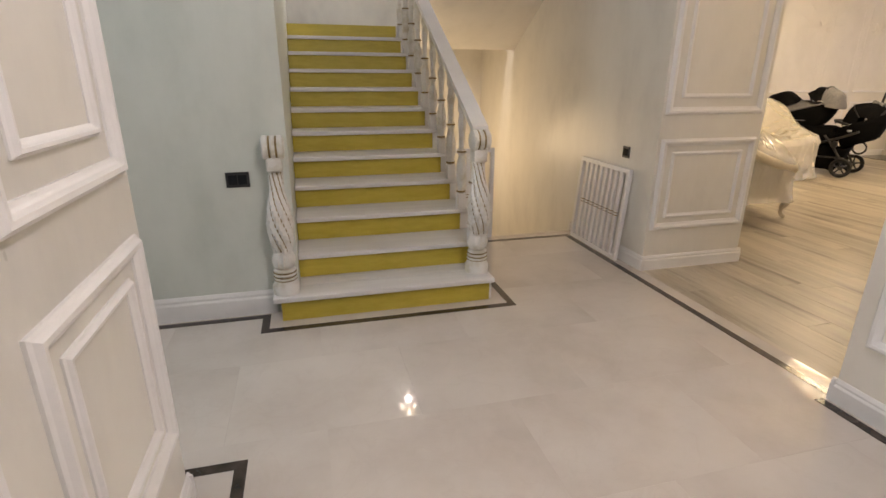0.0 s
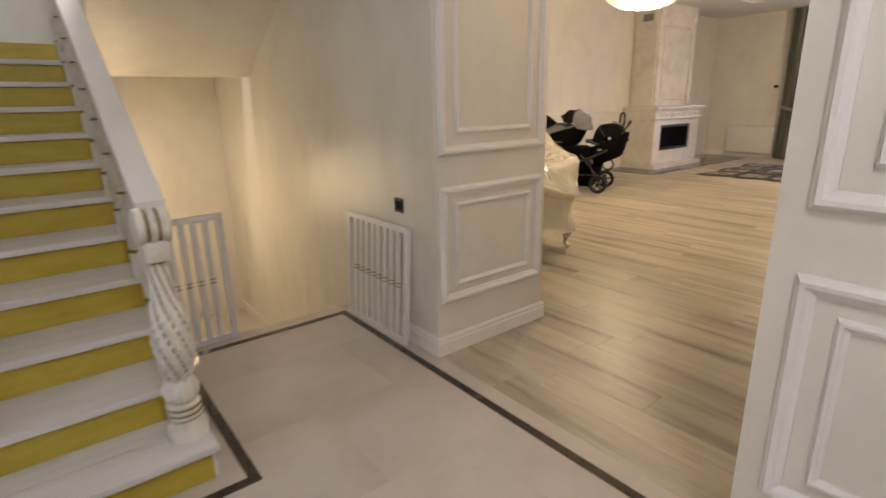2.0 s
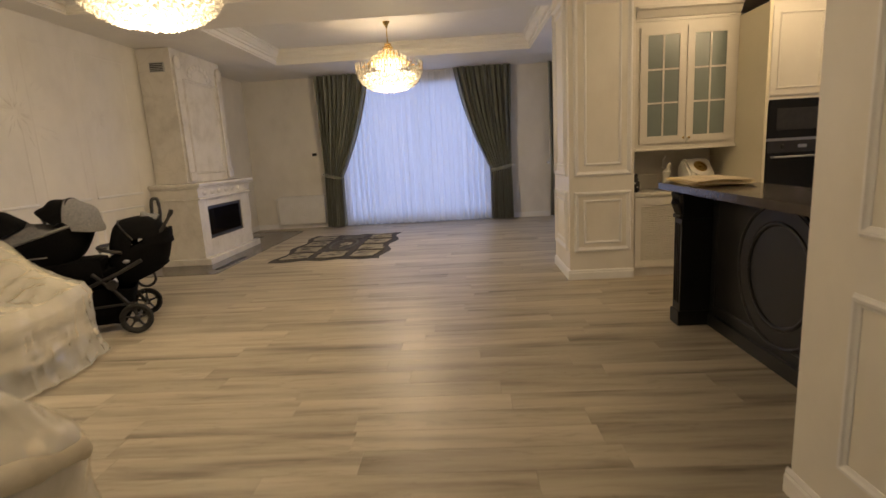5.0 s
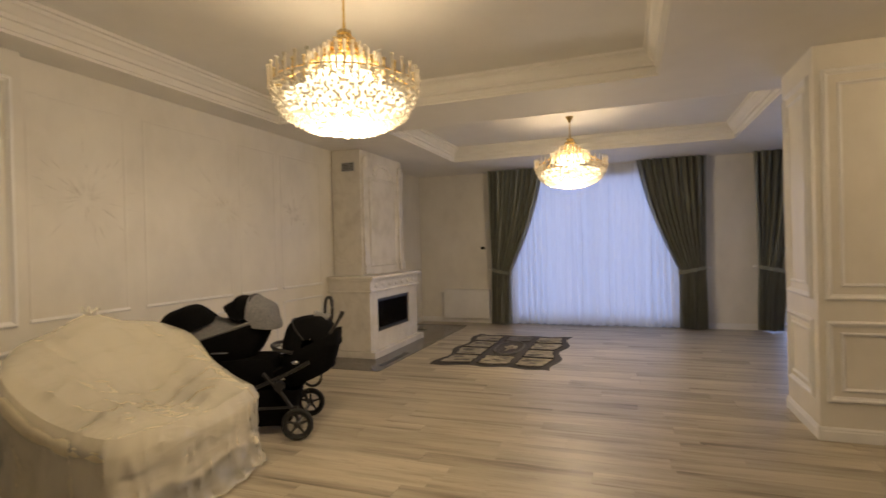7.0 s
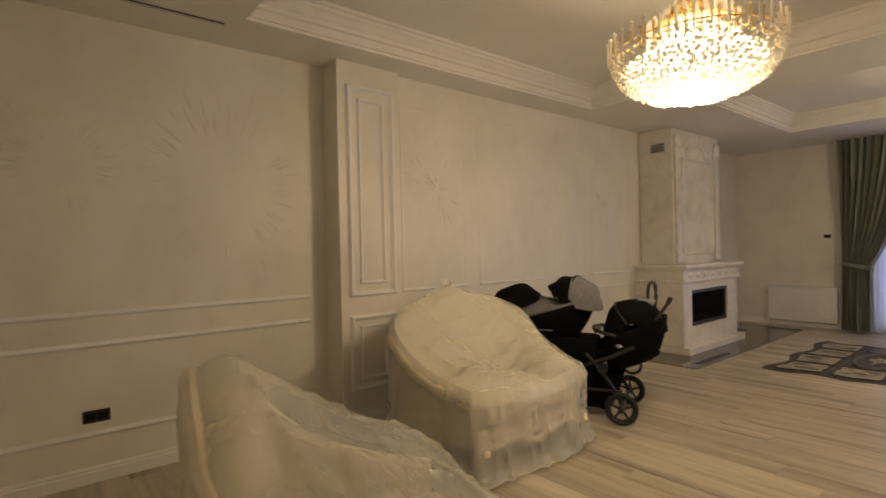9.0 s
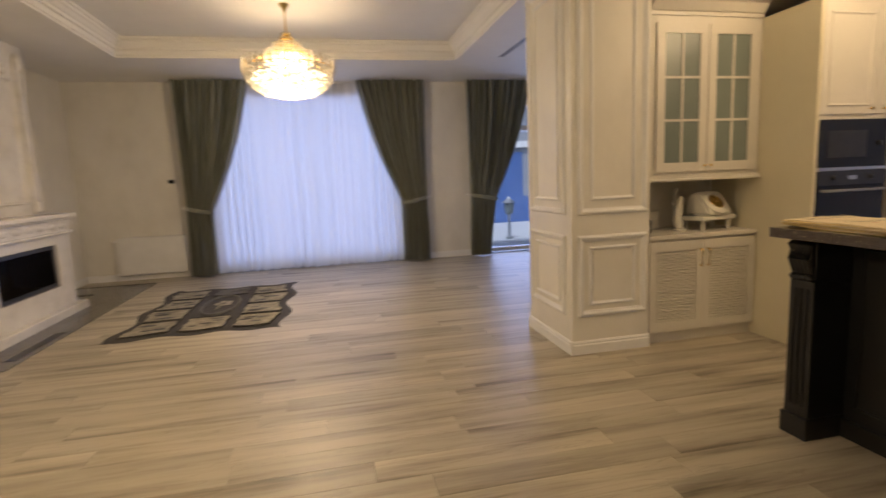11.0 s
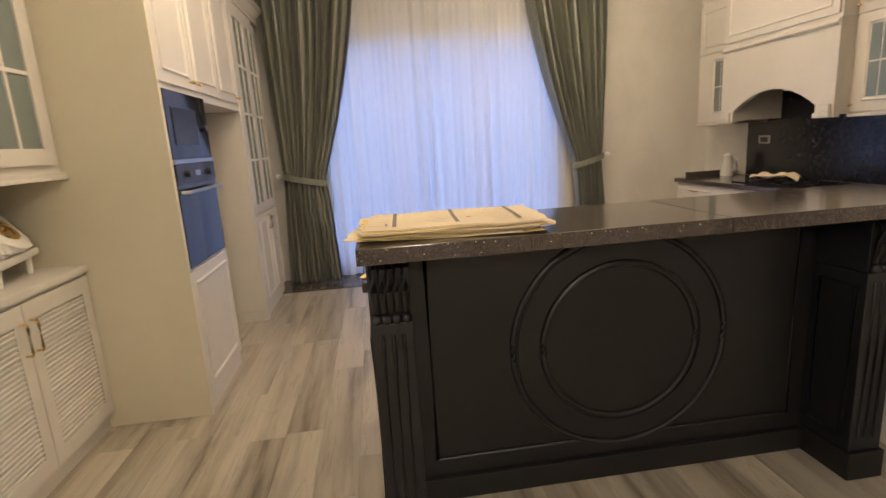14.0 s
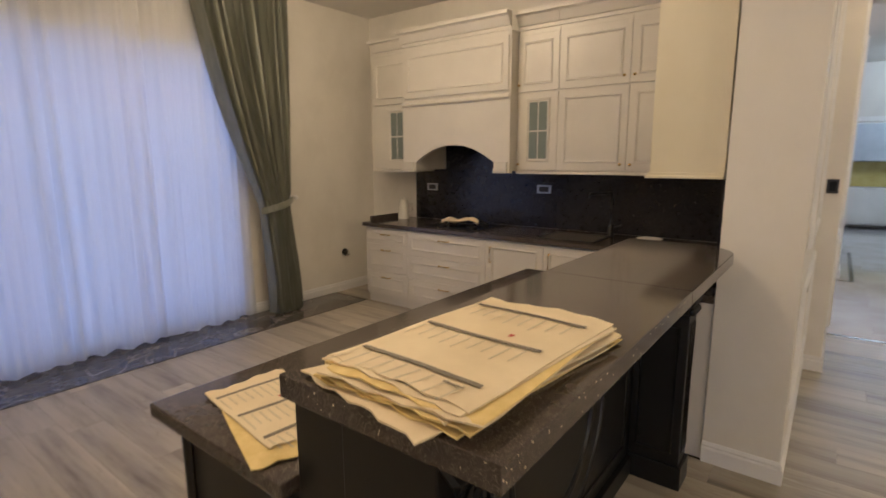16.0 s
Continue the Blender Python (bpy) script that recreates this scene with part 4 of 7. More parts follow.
def fireplace():
    ob = thing("fireplace", "white marble fireplace with a carved chimney breast and black firebox", "fireplace", (10.36, 6.78, 0))
    W, D = 1.78, 0.70
    # body with the fire opening left clear
    bm = fresh()
    box(bm, 0, 0.25, 0, D, 0.10, 1.0, 0.006)
    box(bm, 1.44, W, 0, D, 0.10, 1.0, 0.006)
    box(bm, 0.25, 1.44, 0, D, 0.10, 0.36, 0.004)
    box(bm, 0.25, 1.44, 0, D, 0.87, 1.0, 0.004)
    part("surround", bm, "white_marble", ob)
    part("plinth", box(fresh(), -0.05, W + 0.06, -0.10, D, 0.0, 0.10, 0.010), "white_marble", ob)
    part("frieze", box(fresh(), -0.02, W + 0.02, -0.02, D, 1.002, 1.18, 0.008), "white_marble", ob)
    part("lower_ledge", box(fresh(), -0.045, W + 0.045, -0.05, D, 0.985, 1.015, 0.008), "white_marble", ob)
    part("mantel", box(fresh(), -0.07, W + 0.07, -0.09, D, 1.18, 1.235, 0.014), "white_marble", ob)
    part("mantel_bed", box(fresh(), -0.045, W + 0.045, -0.055, D, 1.155, 1.181, 0.010), "white_marble", ob)
    for k in range(7):
        x = 0.18 + k * 0.236
        part("rosette", ball(fresh(), (x, -0.022, 1.085), 0.045, 12, (1.5, 0.25, 0.8)), "white_marble", ob, "", True)
    part("breast", box(fresh(), 0.16, W - 0.10, 0.20, D, 1.236, 3.198, 0.01), "white_marble", ob)
    for x in (0.20, W - 0.30):
        col = part("side_pilaster", box(fresh(), x, x + 0.15, 0.165, 0.20, 1.30, 3.05, 0.008), "white_marble", ob)
        part("console", box(fresh(), x - 0.01, x + 0.16, 0.14, 0.19, 1.26, 1.40, 0.02), "white_marble", ob)
        part("capital", ball(fresh(), (x + 0.075, 0.17, 3.00), 0.09, 14, (1.0, 0.5, 1.2)), "white_marble", ob, "carved capital", True)
    moulding(ob, (0, 0.20, 0), (1, 0, 0), (0, -1, 0), 0.42, W - 0.36, 1.36, 2.80, 0.05, 0.025, "white_marble", "panel_frame")
    bm = fresh()
    for k in range(9):
        a = math.pi * (k / 8)
        ball(bm, (0.92 + 0.30 * math.cos(a), 0.19, 2.86 + 0.16 * math.sin(a)), 0.055, 10, (1.2, 0.5, 0.8))
    part("carved_crest", bm, "white_marble", ob, "carved leaf crest", True)
    bm = fresh()
    box(bm, 0.251, 1.439, 0.50, 0.52, 0.362, 0.868)
    box(bm, 0.251, 0.262, 0.02, 0.50, 0.362, 0.868)
    box(bm, 1.428, 1.439, 0.02, 0.50, 0.362, 0.868)
    box(bm, 0.262, 1.428, 0.02, 0.50, 0.362, 0.372)
    box(bm, 0.262, 1.428, 0.02, 0.50, 0.858, 0.868)
    part("firebox", bm, "firebox", ob)
    bm = fresh()
    for x0, x1, z0, z1 in ((0.262, 0.31, 0.372, 0.858), (1.38, 1.428, 0.372, 0.858), (0.31, 1.38, 0.372, 0.41), (0.31, 1.38, 0.82, 0.858)):
        box(bm, x0, x1, 0.022, 0.045, z0, z1)
    part("insert_frame", bm, "black_plastic", ob)
    part("fire_glass", box(fresh(), 0.31, 1.38, 0.03, 0.036, 0.41, 0.82), "fire_glass", ob)
    v = part("side_vent", box(fresh(), 0.145, 0.162, 0.30, 0.52, 2.86, 3.0, 0.004), "steel", ob, "grey metal air vent")
    for k in range(5):
        part("slat", box(fresh(), 0.138, 0.145, 0.315, 0.505, 2.875 + 0.024 * k, 2.885 + 0.024 * k), "black_plastic", v)
    v = part("side_vent", box(fresh(), W - 0.10, W - 0.083, 0.30, 0.52, 2.98, 3.10, 0.004), "steel", ob, "grey metal air vent")


fireplace()
bm = fresh()
box(bm, 9.66, 13.6, 6.30, 7.479, -0.02, 0.006)
structure("floor_hearth", bm, "dark_marble", "dark veined marble hearth border", "hearth")
for x, y, w, d in ((9.95, 6.36, 0.9, 0.10), (12.95, 6.95, 0.10, 0.40)):
    g = thing("floor_grille", "black metal floor grille set in the dark marble hearth", "grille", (x, y, 0.006), 0, "floor grilles")
    part("frame", box(fresh(), 0, w, 0, d, 0, 0.004), "black_plastic", g)


def radiator():
    ob = thing("radiator", "white panel radiator under the wall switch", "radiator", (XW, 6.42, 0.0))
    part("panel", box(fresh(), -0.10, -0.03, -0.52, 0.52, 0.10, 0.71, 0.012), "white", ob)
    part("top_grille", box(fresh(), -0.095, -0.035, -0.50, 0.50, 0.711, 0.722, 0.003), "white", ob)
    for k in range(20):
        part("rib", box(fresh(), -0.106, -0.099, -0.49 + 0.05 * k, -0.465 + 0.05 * k, 0.14, 0.67, 0.002), "white", ob)
    part("bracket", box(fresh(), -0.031, 0.0, -0.4, -0.36, 0.2, 0.65), "white", ob)
    part("bracket", box(fresh(), -0.031, 0.0, 0.36, 0.40, 0.2, 0.65), "white", ob)
    part("pipe", rod(fresh(), (-0.06, 0.56, 0.0), (-0.06, 0.56, 0.68), 0.011), "white", ob)
    part("valve", rod(fresh(), (-0.06, 0.51, 0.66), (-0.06, 0.59, 0.66), 0.018), "white", ob)


radiator()

# ---- curtains ----


def curtain(name, axis, at, out, a_out, a_in, tie_out, tie_in, tie_z, foot_in, top, seed, label, foot=0.03):
    """A tied-back drape. axis: the wall's normal axis; out: +1 or -1, the way into the room."""
    ob = thing(name, label, "curtain", (0, 0, 0), 0, "tied-back drapes")
    rnd = random.Random(seed)
    ph = [rnd.uniform(0, 6.28) for _ in range(6)]
    folds = 11

    def edge(z):
        if z > tie_z:
            s = (z - tie_z) / (top - tie_z)
            k = s * (1.5 - 0.5 * s)
            return tie_out + (a_out - tie_out) * s, tie_in + (a_in - tie_in) * k
        s = (tie_z - z) / tie_z
        q = s ** 0.7
        return tie_out + (a_out - tie_out) * 0.5 * q, tie_in + (foot_in - tie_in) * q

    def f(u, v):
        z = foot + (top - foot) * v
        o, i = edge(z)
        amp = 0.034 + 0.038 * min(1.0, abs(z - tie_z) / 0.9)
        w = abs(i - o)
        a = o + (i - o) * (u + 0.012 * math.sin(folds * 6.28 * u * 2 + ph[0]))
        d = amp * math.sin(folds * 6.283 * u + 0.8 * math.sin(3 * u * 6.28 + ph[1]) + 0.25 * math.sin(2.2 * z + ph[2])) + 0.014 * math.sin(31 * u + 1.7 * z + ph[3]) + 0.05 * math.sin(math.pi * u)
        if z < tie_z + 0.12:
            d += 0.02 * math.sin(7 * u + 4 * z + ph[4])
        d = at + out * (d + 0.09)
        return (d, a, z) if axis == "x" else (a, d, z)

    bm = fresh()
    grid(bm, f, 132, 60)
    part("drape", bm, "curtain", ob, "", True)
    # tieback band
    pts = []
    for k in range(13):
        s = k / 12
        a = tie_out + (tie_in - tie_out) * s * 1.02
        d = at + out * (0.09 + 0.115 * math.sin(math.pi * min(1, s * 0.9 + 0.1)) * 0.9 + 0.01)
        z = tie_z + 0.05 - 0.10 * s
        pts.append((d, a, z) if axis == "x" else (a, d, z))
    bm = fresh()
    rows = []
    for p in pts:
        p = Vector(p)
        o2 = Vector((out * 0.006, 0, 0)) if axis == "x" else Vector((0, out * 0.006, 0))
        rows.append([bm.verts.new(p + o2 * e + Vector((0, 0, h))) for e, h in ((-1, -0.03), (1, -0.032), (1.4, 0), (1, 0.032), (-1, 0.03))])
    for lo, hi in zip(rows, rows[1:]):
        for k in range(5):
            bm.faces.new((lo[k], lo[(k + 1) % 5], hi[(k + 1) % 5], hi[k]))
    part("tieback", bm, "curtain", ob, "satin tieback band", True)
    sgn = 1 if tie_out > tie_in else -1
    bm = fresh()
    c = tie_out + sgn * 0.05
    if axis == "x":
        rod(bm, (at - out * 0.0, c, tie_z + 0.06), (at + out * 0.10, c, tie_z + 0.06), 0.010)
        ball(bm, (at + out * 0.115, c, tie_z + 0.06), 0.026, 12)
    else:
        rod(bm, (c, at, tie_z + 0.06), (c, at + out * 0.10, tie_z + 0.06), 0.010)
        ball(bm, (c, at + out * 0.115, tie_z + 0.06), 0.026, 12)
    part("holdback_knob", bm, "white", ob, "white holdback knob", True)
    return ob


def voile(name, axis, at, out, a0, a1, top, folds, seed, label):
    ob = thing(name, label, "sheer curtain", (0, 0, 0))
    ph = [random.Random(seed + k).uniform(0, 6.28) for k in range(5)]

    def f(u, v):
        z = 0.02 + (top - 0.02) * v
        grow = 1.0 - 0.45 * v
        warp = folds * 6.283 * u + 2.6 * math.sin(1.7 * u * 6.28 + ph[0]) + 1.7 * math.sin(4.3 * u * 6.28 + ph[4]) + 0.25 * math.sin(3 * z + 9 * u)
        d = 0.042 * grow * (0.65 + 0.35 * math.sin(2.9 * u * 6.28 + ph[1])) * math.sin(warp) + 0.009 * grow * math.sin(folds * 2.7 * 6.283 * u + ph[1] + 0.6 * z) + 0.02 * math.sin(4 * u * 6.28 + ph[2])
        a = a0 + (a1 - a0) * u
        d = at + out * d
        z += 0.012 * (1 - v) * math.sin(folds * 6.283 * u + ph[3])
        return (d, a, z) if axis == "x" else (a, d, z)

    part("voile", grid(fresh(), f, int(folds * 12), 26), "sheer", ob, "", True)
    bm = fresh()
    b = 0.02
    if axis == "x":
        box(bm, at - b, at + b, a0 - 0.3, a1 + 0.3, top, top + 0.025)
    else:
        box(bm, a0 - 0.3, a1 + 0.3, at - b, at + b, top, top + 0.025)
    part("track", bm, "white", ob)


GREEN = "grey-green satin drape tied back beside the window"
curtain("curtain", "x", XW - 0.12, -1, 5.85, 4.72, 5.80, 5.40, 1.10, 5.42, 3.19, 1, GREEN)
curtain("curtain", "x", XW - 0.12, -1, 1.76, 2.95, 1.80, 2.25, 1.10, 2.26, 3.19, 2, GREEN)
curtain("curtain", "x", XW - 0.12, -1, 1.02, -0.20, 0.98, 0.46, 1.10, 0.60, 3.19, 3, "grey-green satin drape tied back beside the terrace door")
voile("sheer_curtain", "x", XW - 0.06, -1, 2.0, 5.6, 3.165, 21, 5, "white translucent voile hanging before the wide window")
curtain("curtain", "y", YK + 0.11, 1, 8.02, 7.02, 7.92, 7.50, 1.12, 7.42, 3.19, 4, "grey-green satin drape tied back beside the kitchen window")
curtain("curtain", "y", YK + 0.11, 1, 4.36, 5.32, 4.42, 4.76, 1.12, 4.72, 3.19, 6, "grey-green satin drape tied back beside the kitchen window")
voile("sheer_curtain", "y", YK + 0.06, 1, 4.80, 7.45, 3.165, 14, 8, "white translucent voile before the kitchen window")
bm = fresh()
box(bm, 3.75, 8.15, YK + 0.001, -2.48, -0.02, 0.006)
structure("floor_kitchen_border", bm, "dark_marble", "dark veined marble strip under the kitchen window", "floor border")
for x0, x1, y0, y1 in ((2.9, 4.50, 7.25, 7.29), (11.08, 12.20, 0.885, 0.945)):
    g = thing("air_slot", "black linear air slot in the ceiling", "vent", (x0, y0, LOW - 0.006), 0, "ceiling air slots")
    part("frame", box(fresh(), 0, x1 - x0, 0, y1 - y0, 0, 0.005), "black_plastic", g)
    part("divider", box(fresh(), 0.01, x1 - x0 - 0.01, (y1 - y0) / 2 - 0.003, (y1 - y0) / 2 + 0.003, -0.004, 0), "ceiling", g)

# ---- chandeliers ----


def chandelier(at, label):
    ob = thing("chandelier", label, "chandelier", at, 0, "crystal chandeliers")
    R = 0.50
    part("canopy", lathe(fresh(), [(0.012, -0.09), (0.022, -0.06), (0.05, -0.018), (0.055, -0.001)], 20), "brass", ob, "brass canopy", True)
    part("stem", rod(fresh(), (0, 0, -0.40), (0, 0, -0.06), 0.008), "brass", ob)
    part("crown_cap", lathe(fresh(), [(0.030, -0.40), (0.026, -0.34), (0.014, -0.30), (0.009, -0.24)], 20), "brass", ob, "", True)
    for r, z in ((0.16, -0.47), (0.26, -0.56), (0.485, -0.69)):
        ring = [(r * math.cos(k * math.pi / 24), r * math.sin(k * math.pi / 24), z) for k in range(48)]
        part("hoop", tube(fresh(), ring, 0.005, 6, True), "brass", ob, "", True)
    for k in range(6):
        a = k * math.pi / 3
        part("arm", tube(fresh(), [(0.08 * math.cos(a), 0.08 * math.sin(a), -0.45), (0.25 * math.cos(a), 0.25 * math.sin(a), -0.56), (0.485 * math.cos(a), 0.485 * math.sin(a), -0.69)], 0.006, 6), "brass", ob)
    # gilt tiers stepping up to the stem, each hung with beads
    for r, z, m in ((0.205, -0.535, 22), (0.150, -0.485, 18), (0.105, -0.435, 14), (0.068, -0.385, 10), (0.040, -0.335, 8)):
        ring = [(r * math.cos(k * math.pi / 16), r * math.sin(k * math.pi / 16), z) for k in range(32)]
        part("tier_hoop", tube(fresh(), ring, 0.011, 6, True), "brass", ob, "", True)
        for k in range(m):
            a = 2 * math.pi * k / m
            bm = ball(fresh(), (r * math.cos(a), r * math.sin(a), z + 0.020), 0.013, 8)
            ball(bm, (r * 1.05 * math.cos(a), r * 1.05 * math.sin(a), z - 0.024), 0.012, 8, (1, 1, 1.6))
            part("crystal_bead", bm, "gold_crystal", ob, "", True)
    # outer rim: alternating long and short rods, each with a round head
    n = 72
    for k in range(n):
        a = 2 * math.pi * k / n
        r, top, low = (R, -0.615, -0.73) if k % 2 else (R - 0.025, -0.645, -0.76)
        c, s = math.cos(a), math.sin(a)
        bm = fresh()
        rod(bm, (r * c, r * s, low), (r * c, r * s, top), 0.0095, None, 6)
        ball(bm, (r * c, r * s, top + 0.010), 0.0135, 8)
        part("crystal_rod", bm, "crystal" if k % 2 else "gold_crystal", ob)
    for r, top, low, m in ((0.255, -0.50, -0.64, 30), (0.155, -0.42, -0.52, 18)):
        for k in range(m):
            a = 2 * math.pi * (k + 0.5) / m
            bm = fresh()
            rod(bm, (r * math.cos(a), r * math.sin(a), low), (r * math.cos(a), r * math.sin(a), top), 0.013, None, 6)
            part("crystal_rod", bm, "crystal", ob)
    # bowl of small cut drops
    bm = fresh()
    rnd = random.Random(7)
    for j in range(20):
        t = j / 19
        r = 0.485 * math.cos(t * 1.45) ** 0.8
        z = -0.71 - 0.275 * math.sin(t * 1.5)
        m = max(3, int(2 * math.pi * r / 0.038))
        for k in range(m):
            a = 2 * math.pi * (k + 0.5 * (j % 2) + rnd.uniform(-0.35, 0.35)) / m
            p = Vector((r * math.cos(a), r * math.sin(a), z + rnd.uniform(-0.014, 0.014)))
            bmesh.ops.create_icosphere(bm, subdivisions=1, radius=0.0128, matrix=Matrix.LocRotScale(p, Euler((rnd.uniform(-1.5, 1.5), rnd.uniform(-1.5, 1.5), a)), (1, 1, 1.35)))
    tagged(part("crystal_drop_bowl", bm, "crystal", ob, "bowl of cut crystal drops"), kind="stuff")
    # lit core behind the drops
    part("lit_core", lathe(fresh(), [(0.02, -0.955), (0.20, -0.935), (0.33, -0.885), (0.40, -0.83), (0.40, -0.76), (0.30, -0.74), (0.05, -0.73)], 32), "bulb_glow", ob, "glowing crystal core", True)
    part("lit_top", lathe(fresh(), [(0.20, -0.66), (0.17, -0.56), (0.09, -0.48), (0.03, -0.40)], 24), "crown_glow", ob, "glowing crystal crown", True)
    return ob


first = chandelier((6.60, 4.90, HIGH + 0.02), "round gilt chandelier with lit crystal rods and drops")
copy_thing(first, pose(10.96, 3.86, HIGH + 0.02))

# ---- wall reliefs ----


def burst(cx, cz, r, seed, y=7.48, inner=0.04):
    rnd = random.Random(seed)
    ob = thing("wall_relief", "silvery radiating plaster relief on the cream wall", "wall relief", (cx, y, cz), 0, "radiating reliefs")
    for k in range(84):
        bm = fresh()
        a = rnd.choice((rnd.uniform(0, 6.283), rnd.gauss(0.25, 0.5), rnd.gauss(2.7, 0.5)))
        r0 = max(inner, rnd.choice((0.04, 0.10, rnd.uniform(0.15, 0.75)))) * r * rnd.uniform(0.9, 1.1)
        r1 = r0 + rnd.uniform(0.14, 0.40) * r
        w = rnd.uniform(0.002, 0.006)
        d = Vector((math.cos(a), 0, math.sin(a)))
        q = Vector((-math.sin(a), 0, math.cos(a)))
        v = [bm.verts.new(d * r0), bm.verts.new(d * (r0 * 0.6 + r1 * 0.4) + q * w), bm.verts.new(d * r1), bm.verts.new(d * (r0 * 0.6 + r1 * 0.4) - q * w), bm.verts.new(d * (r0 * 0.6 + r1 * 0.4) + Vector((0, -0.0045, 0)))]
        for i in range(4):
            bm.faces.new((v[i], v[(i + 1) % 4], v[4]))
        bmesh.ops.translate(bm, verts=bm.verts[:], vec=(0, 0.0005, 0))
        part("stroke", bm, "relief", ob)


burst(6.62, 2.15, 0.52, 1)
burst(8.26, 2.15, 0.60, 2)
burst(9.5, 2.15, 0.45, 3)
burst(4.60, 2.10, 0.85, 4, 7.68, 0.45)
burst(3.55, 2.15, 0.6, 5, 7.68, 0.3)

# ---- kitchen: cabinet parts ----


def leaf(parent, face, out, a0, a1, z0, z1, mat="lacquer", axis="x", name="door", raised=True):
    """A framed cabinet door or drawer front lying on the plane axis = face; out: the way it faces."""
    def put(bm, d0, d1, p0, p1, q0, q1, bev=0.0):
        lo, hi = sorted((face + out * d0, face + out * d1))
        return box(bm, lo, hi, p0, p1, q0, q1, bev) if axis == "x" else box(bm, p0, p1, lo, hi, q0, q1, bev)
    door = part(name, put(fresh(), 0.001, 0.018, a0 + 0.002, a1 - 0.002, z0 + 0.002, z1 - 0.002, 0.003), mat, parent)
    m = min(0.06, (a1 - a0) * 0.22, (z1 - z0) * 0.25)
    o, u, n = ((face + out * 0.018, 0, 0), (0, 1, 0), (out, 0, 0)) if axis == "x" else ((0, face + out * 0.018, 0), (1, 0, 0), (0, out, 0))
    moulding(door, o, u, n, a0 + m, a1 - m, z0 + m, z1 - m, 0.022, 0.010, mat, "bead")
    return door


def knob(parent, at, out, axis="x", mat="brass", label="brass knob"):
    d = Vector((out, 0, 0)) if axis == "x" else Vector((0, out, 0))
    bm = rod(fresh(), Vector(at), Vector(at) + d * 0.018, 0.005)
    ball(bm, Vector(at) + d * 0.024, 0.012, 10)
    part("knob", bm, mat, parent, label, True)


def bar_handle(parent, at, out, length, axis="x", upright=True, mat="brass"):
    d = Vector((out, 0, 0)) if axis == "x" else Vector((0, out, 0))
    e = Vector((0, 0, length / 2)) if upright else (Vector((0, length / 2, 0)) if axis == "x" else Vector((length / 2, 0, 0)))
    p = Vector(at)
    bm = tube(fresh(), [p - e, p - e + d * 0.025, p - e * 0.8 + d * 0.03, p + e * 0.8 + d * 0.03, p + e + d * 0.025, p + e], 0.006, 8)
    part("handle", bm, mat, parent, "brass bar handle", True)


def glazed(parent, face, out, a0, a1, z0, z1, cols, rows, side=0.06, low=0.06):
    """A glazed cabinet door with real glazing bars and frosted panes."""
    def bx(bm, d0, d1, p0, p1, q0, q1):
        lo, hi = sorted((face + out * d0, face + out * d1))
        return box(bm, lo, hi, p0, p1, q0, q1)
    bm = fresh()
    bx(bm, 0.001, 0.02, a0 + 0.002, a0 + side, z0, z1)
    bx(bm, 0.001, 0.02, a1 - side, a1 - 0.002, z0, z1)
    bx(bm, 0.001, 0.02, a0 + side, a1 - side, z0, z0 + low)
    bx(bm, 0.001, 0.02, a0 + side, a1 - side, z1 - low, z1)
    door = part("door", bm, "lacquer", parent)
    A0, A1, Z0, Z1 = a0 + side, a1 - side, z0 + low, z1 - low
    for c in range(cols):
        for r in range(rows):
            p0, p1 = A0 + (A1 - A0) * c / cols, A0 + (A1 - A0) * (c + 1) / cols
            q0, q1 = Z0 + (Z1 - Z0) * r / rows, Z0 + (Z1 - Z0) * (r + 1) / rows
            part("pane", bx(fresh(), 0.006, 0.011, p0, p1, q0, q1), "frosted", door)
    for c in range(1, cols):
        p = A0 + (A1 - A0) * c / cols
        part("glazing_bar", bx(fresh(), 0.011, 0.019, p - 0.009, p + 0.009, Z0, Z1), "lacquer", door)
    for r in range(1, rows):
        q = Z0 + (Z1 - Z0) * r / rows
        part("glazing_bar", bx(fresh(), 0.0112, 0.0185, A0, A1, q - 0.009, q + 0.009), "lacquer", door)
    return door


def crown(parent, face, out, a0, a1, z, tall=0.13, deep=0.07, mat="lacquer"):
    """A stepped cornice along y on top of a unit."""
    prof = [(0, 0), (0.15, 0), (0.15, 0.2), (0.3, 0.25), (0.7, 0.7), (0.85, 0.75), (1.0, 0.8), (1.0, 1.0), (0, 1.0)]
    bm = fresh()
    lo = [bm.verts.new((face + out * d * deep, a0, z + h * tall)) for d, h in prof]
    hi = [bm.verts.new((face + out * d * deep, a1, z + h * tall)) for d, h in prof]
    n = len(prof)
    for k in range(n):
        bm.faces.new((lo[k], lo[(k + 1) % n], hi[(k + 1) % n], hi[k]))
    bm.faces.new(lo)
    bm.faces.new(hi[::-1])
    return part("cornice", bm, mat, parent)


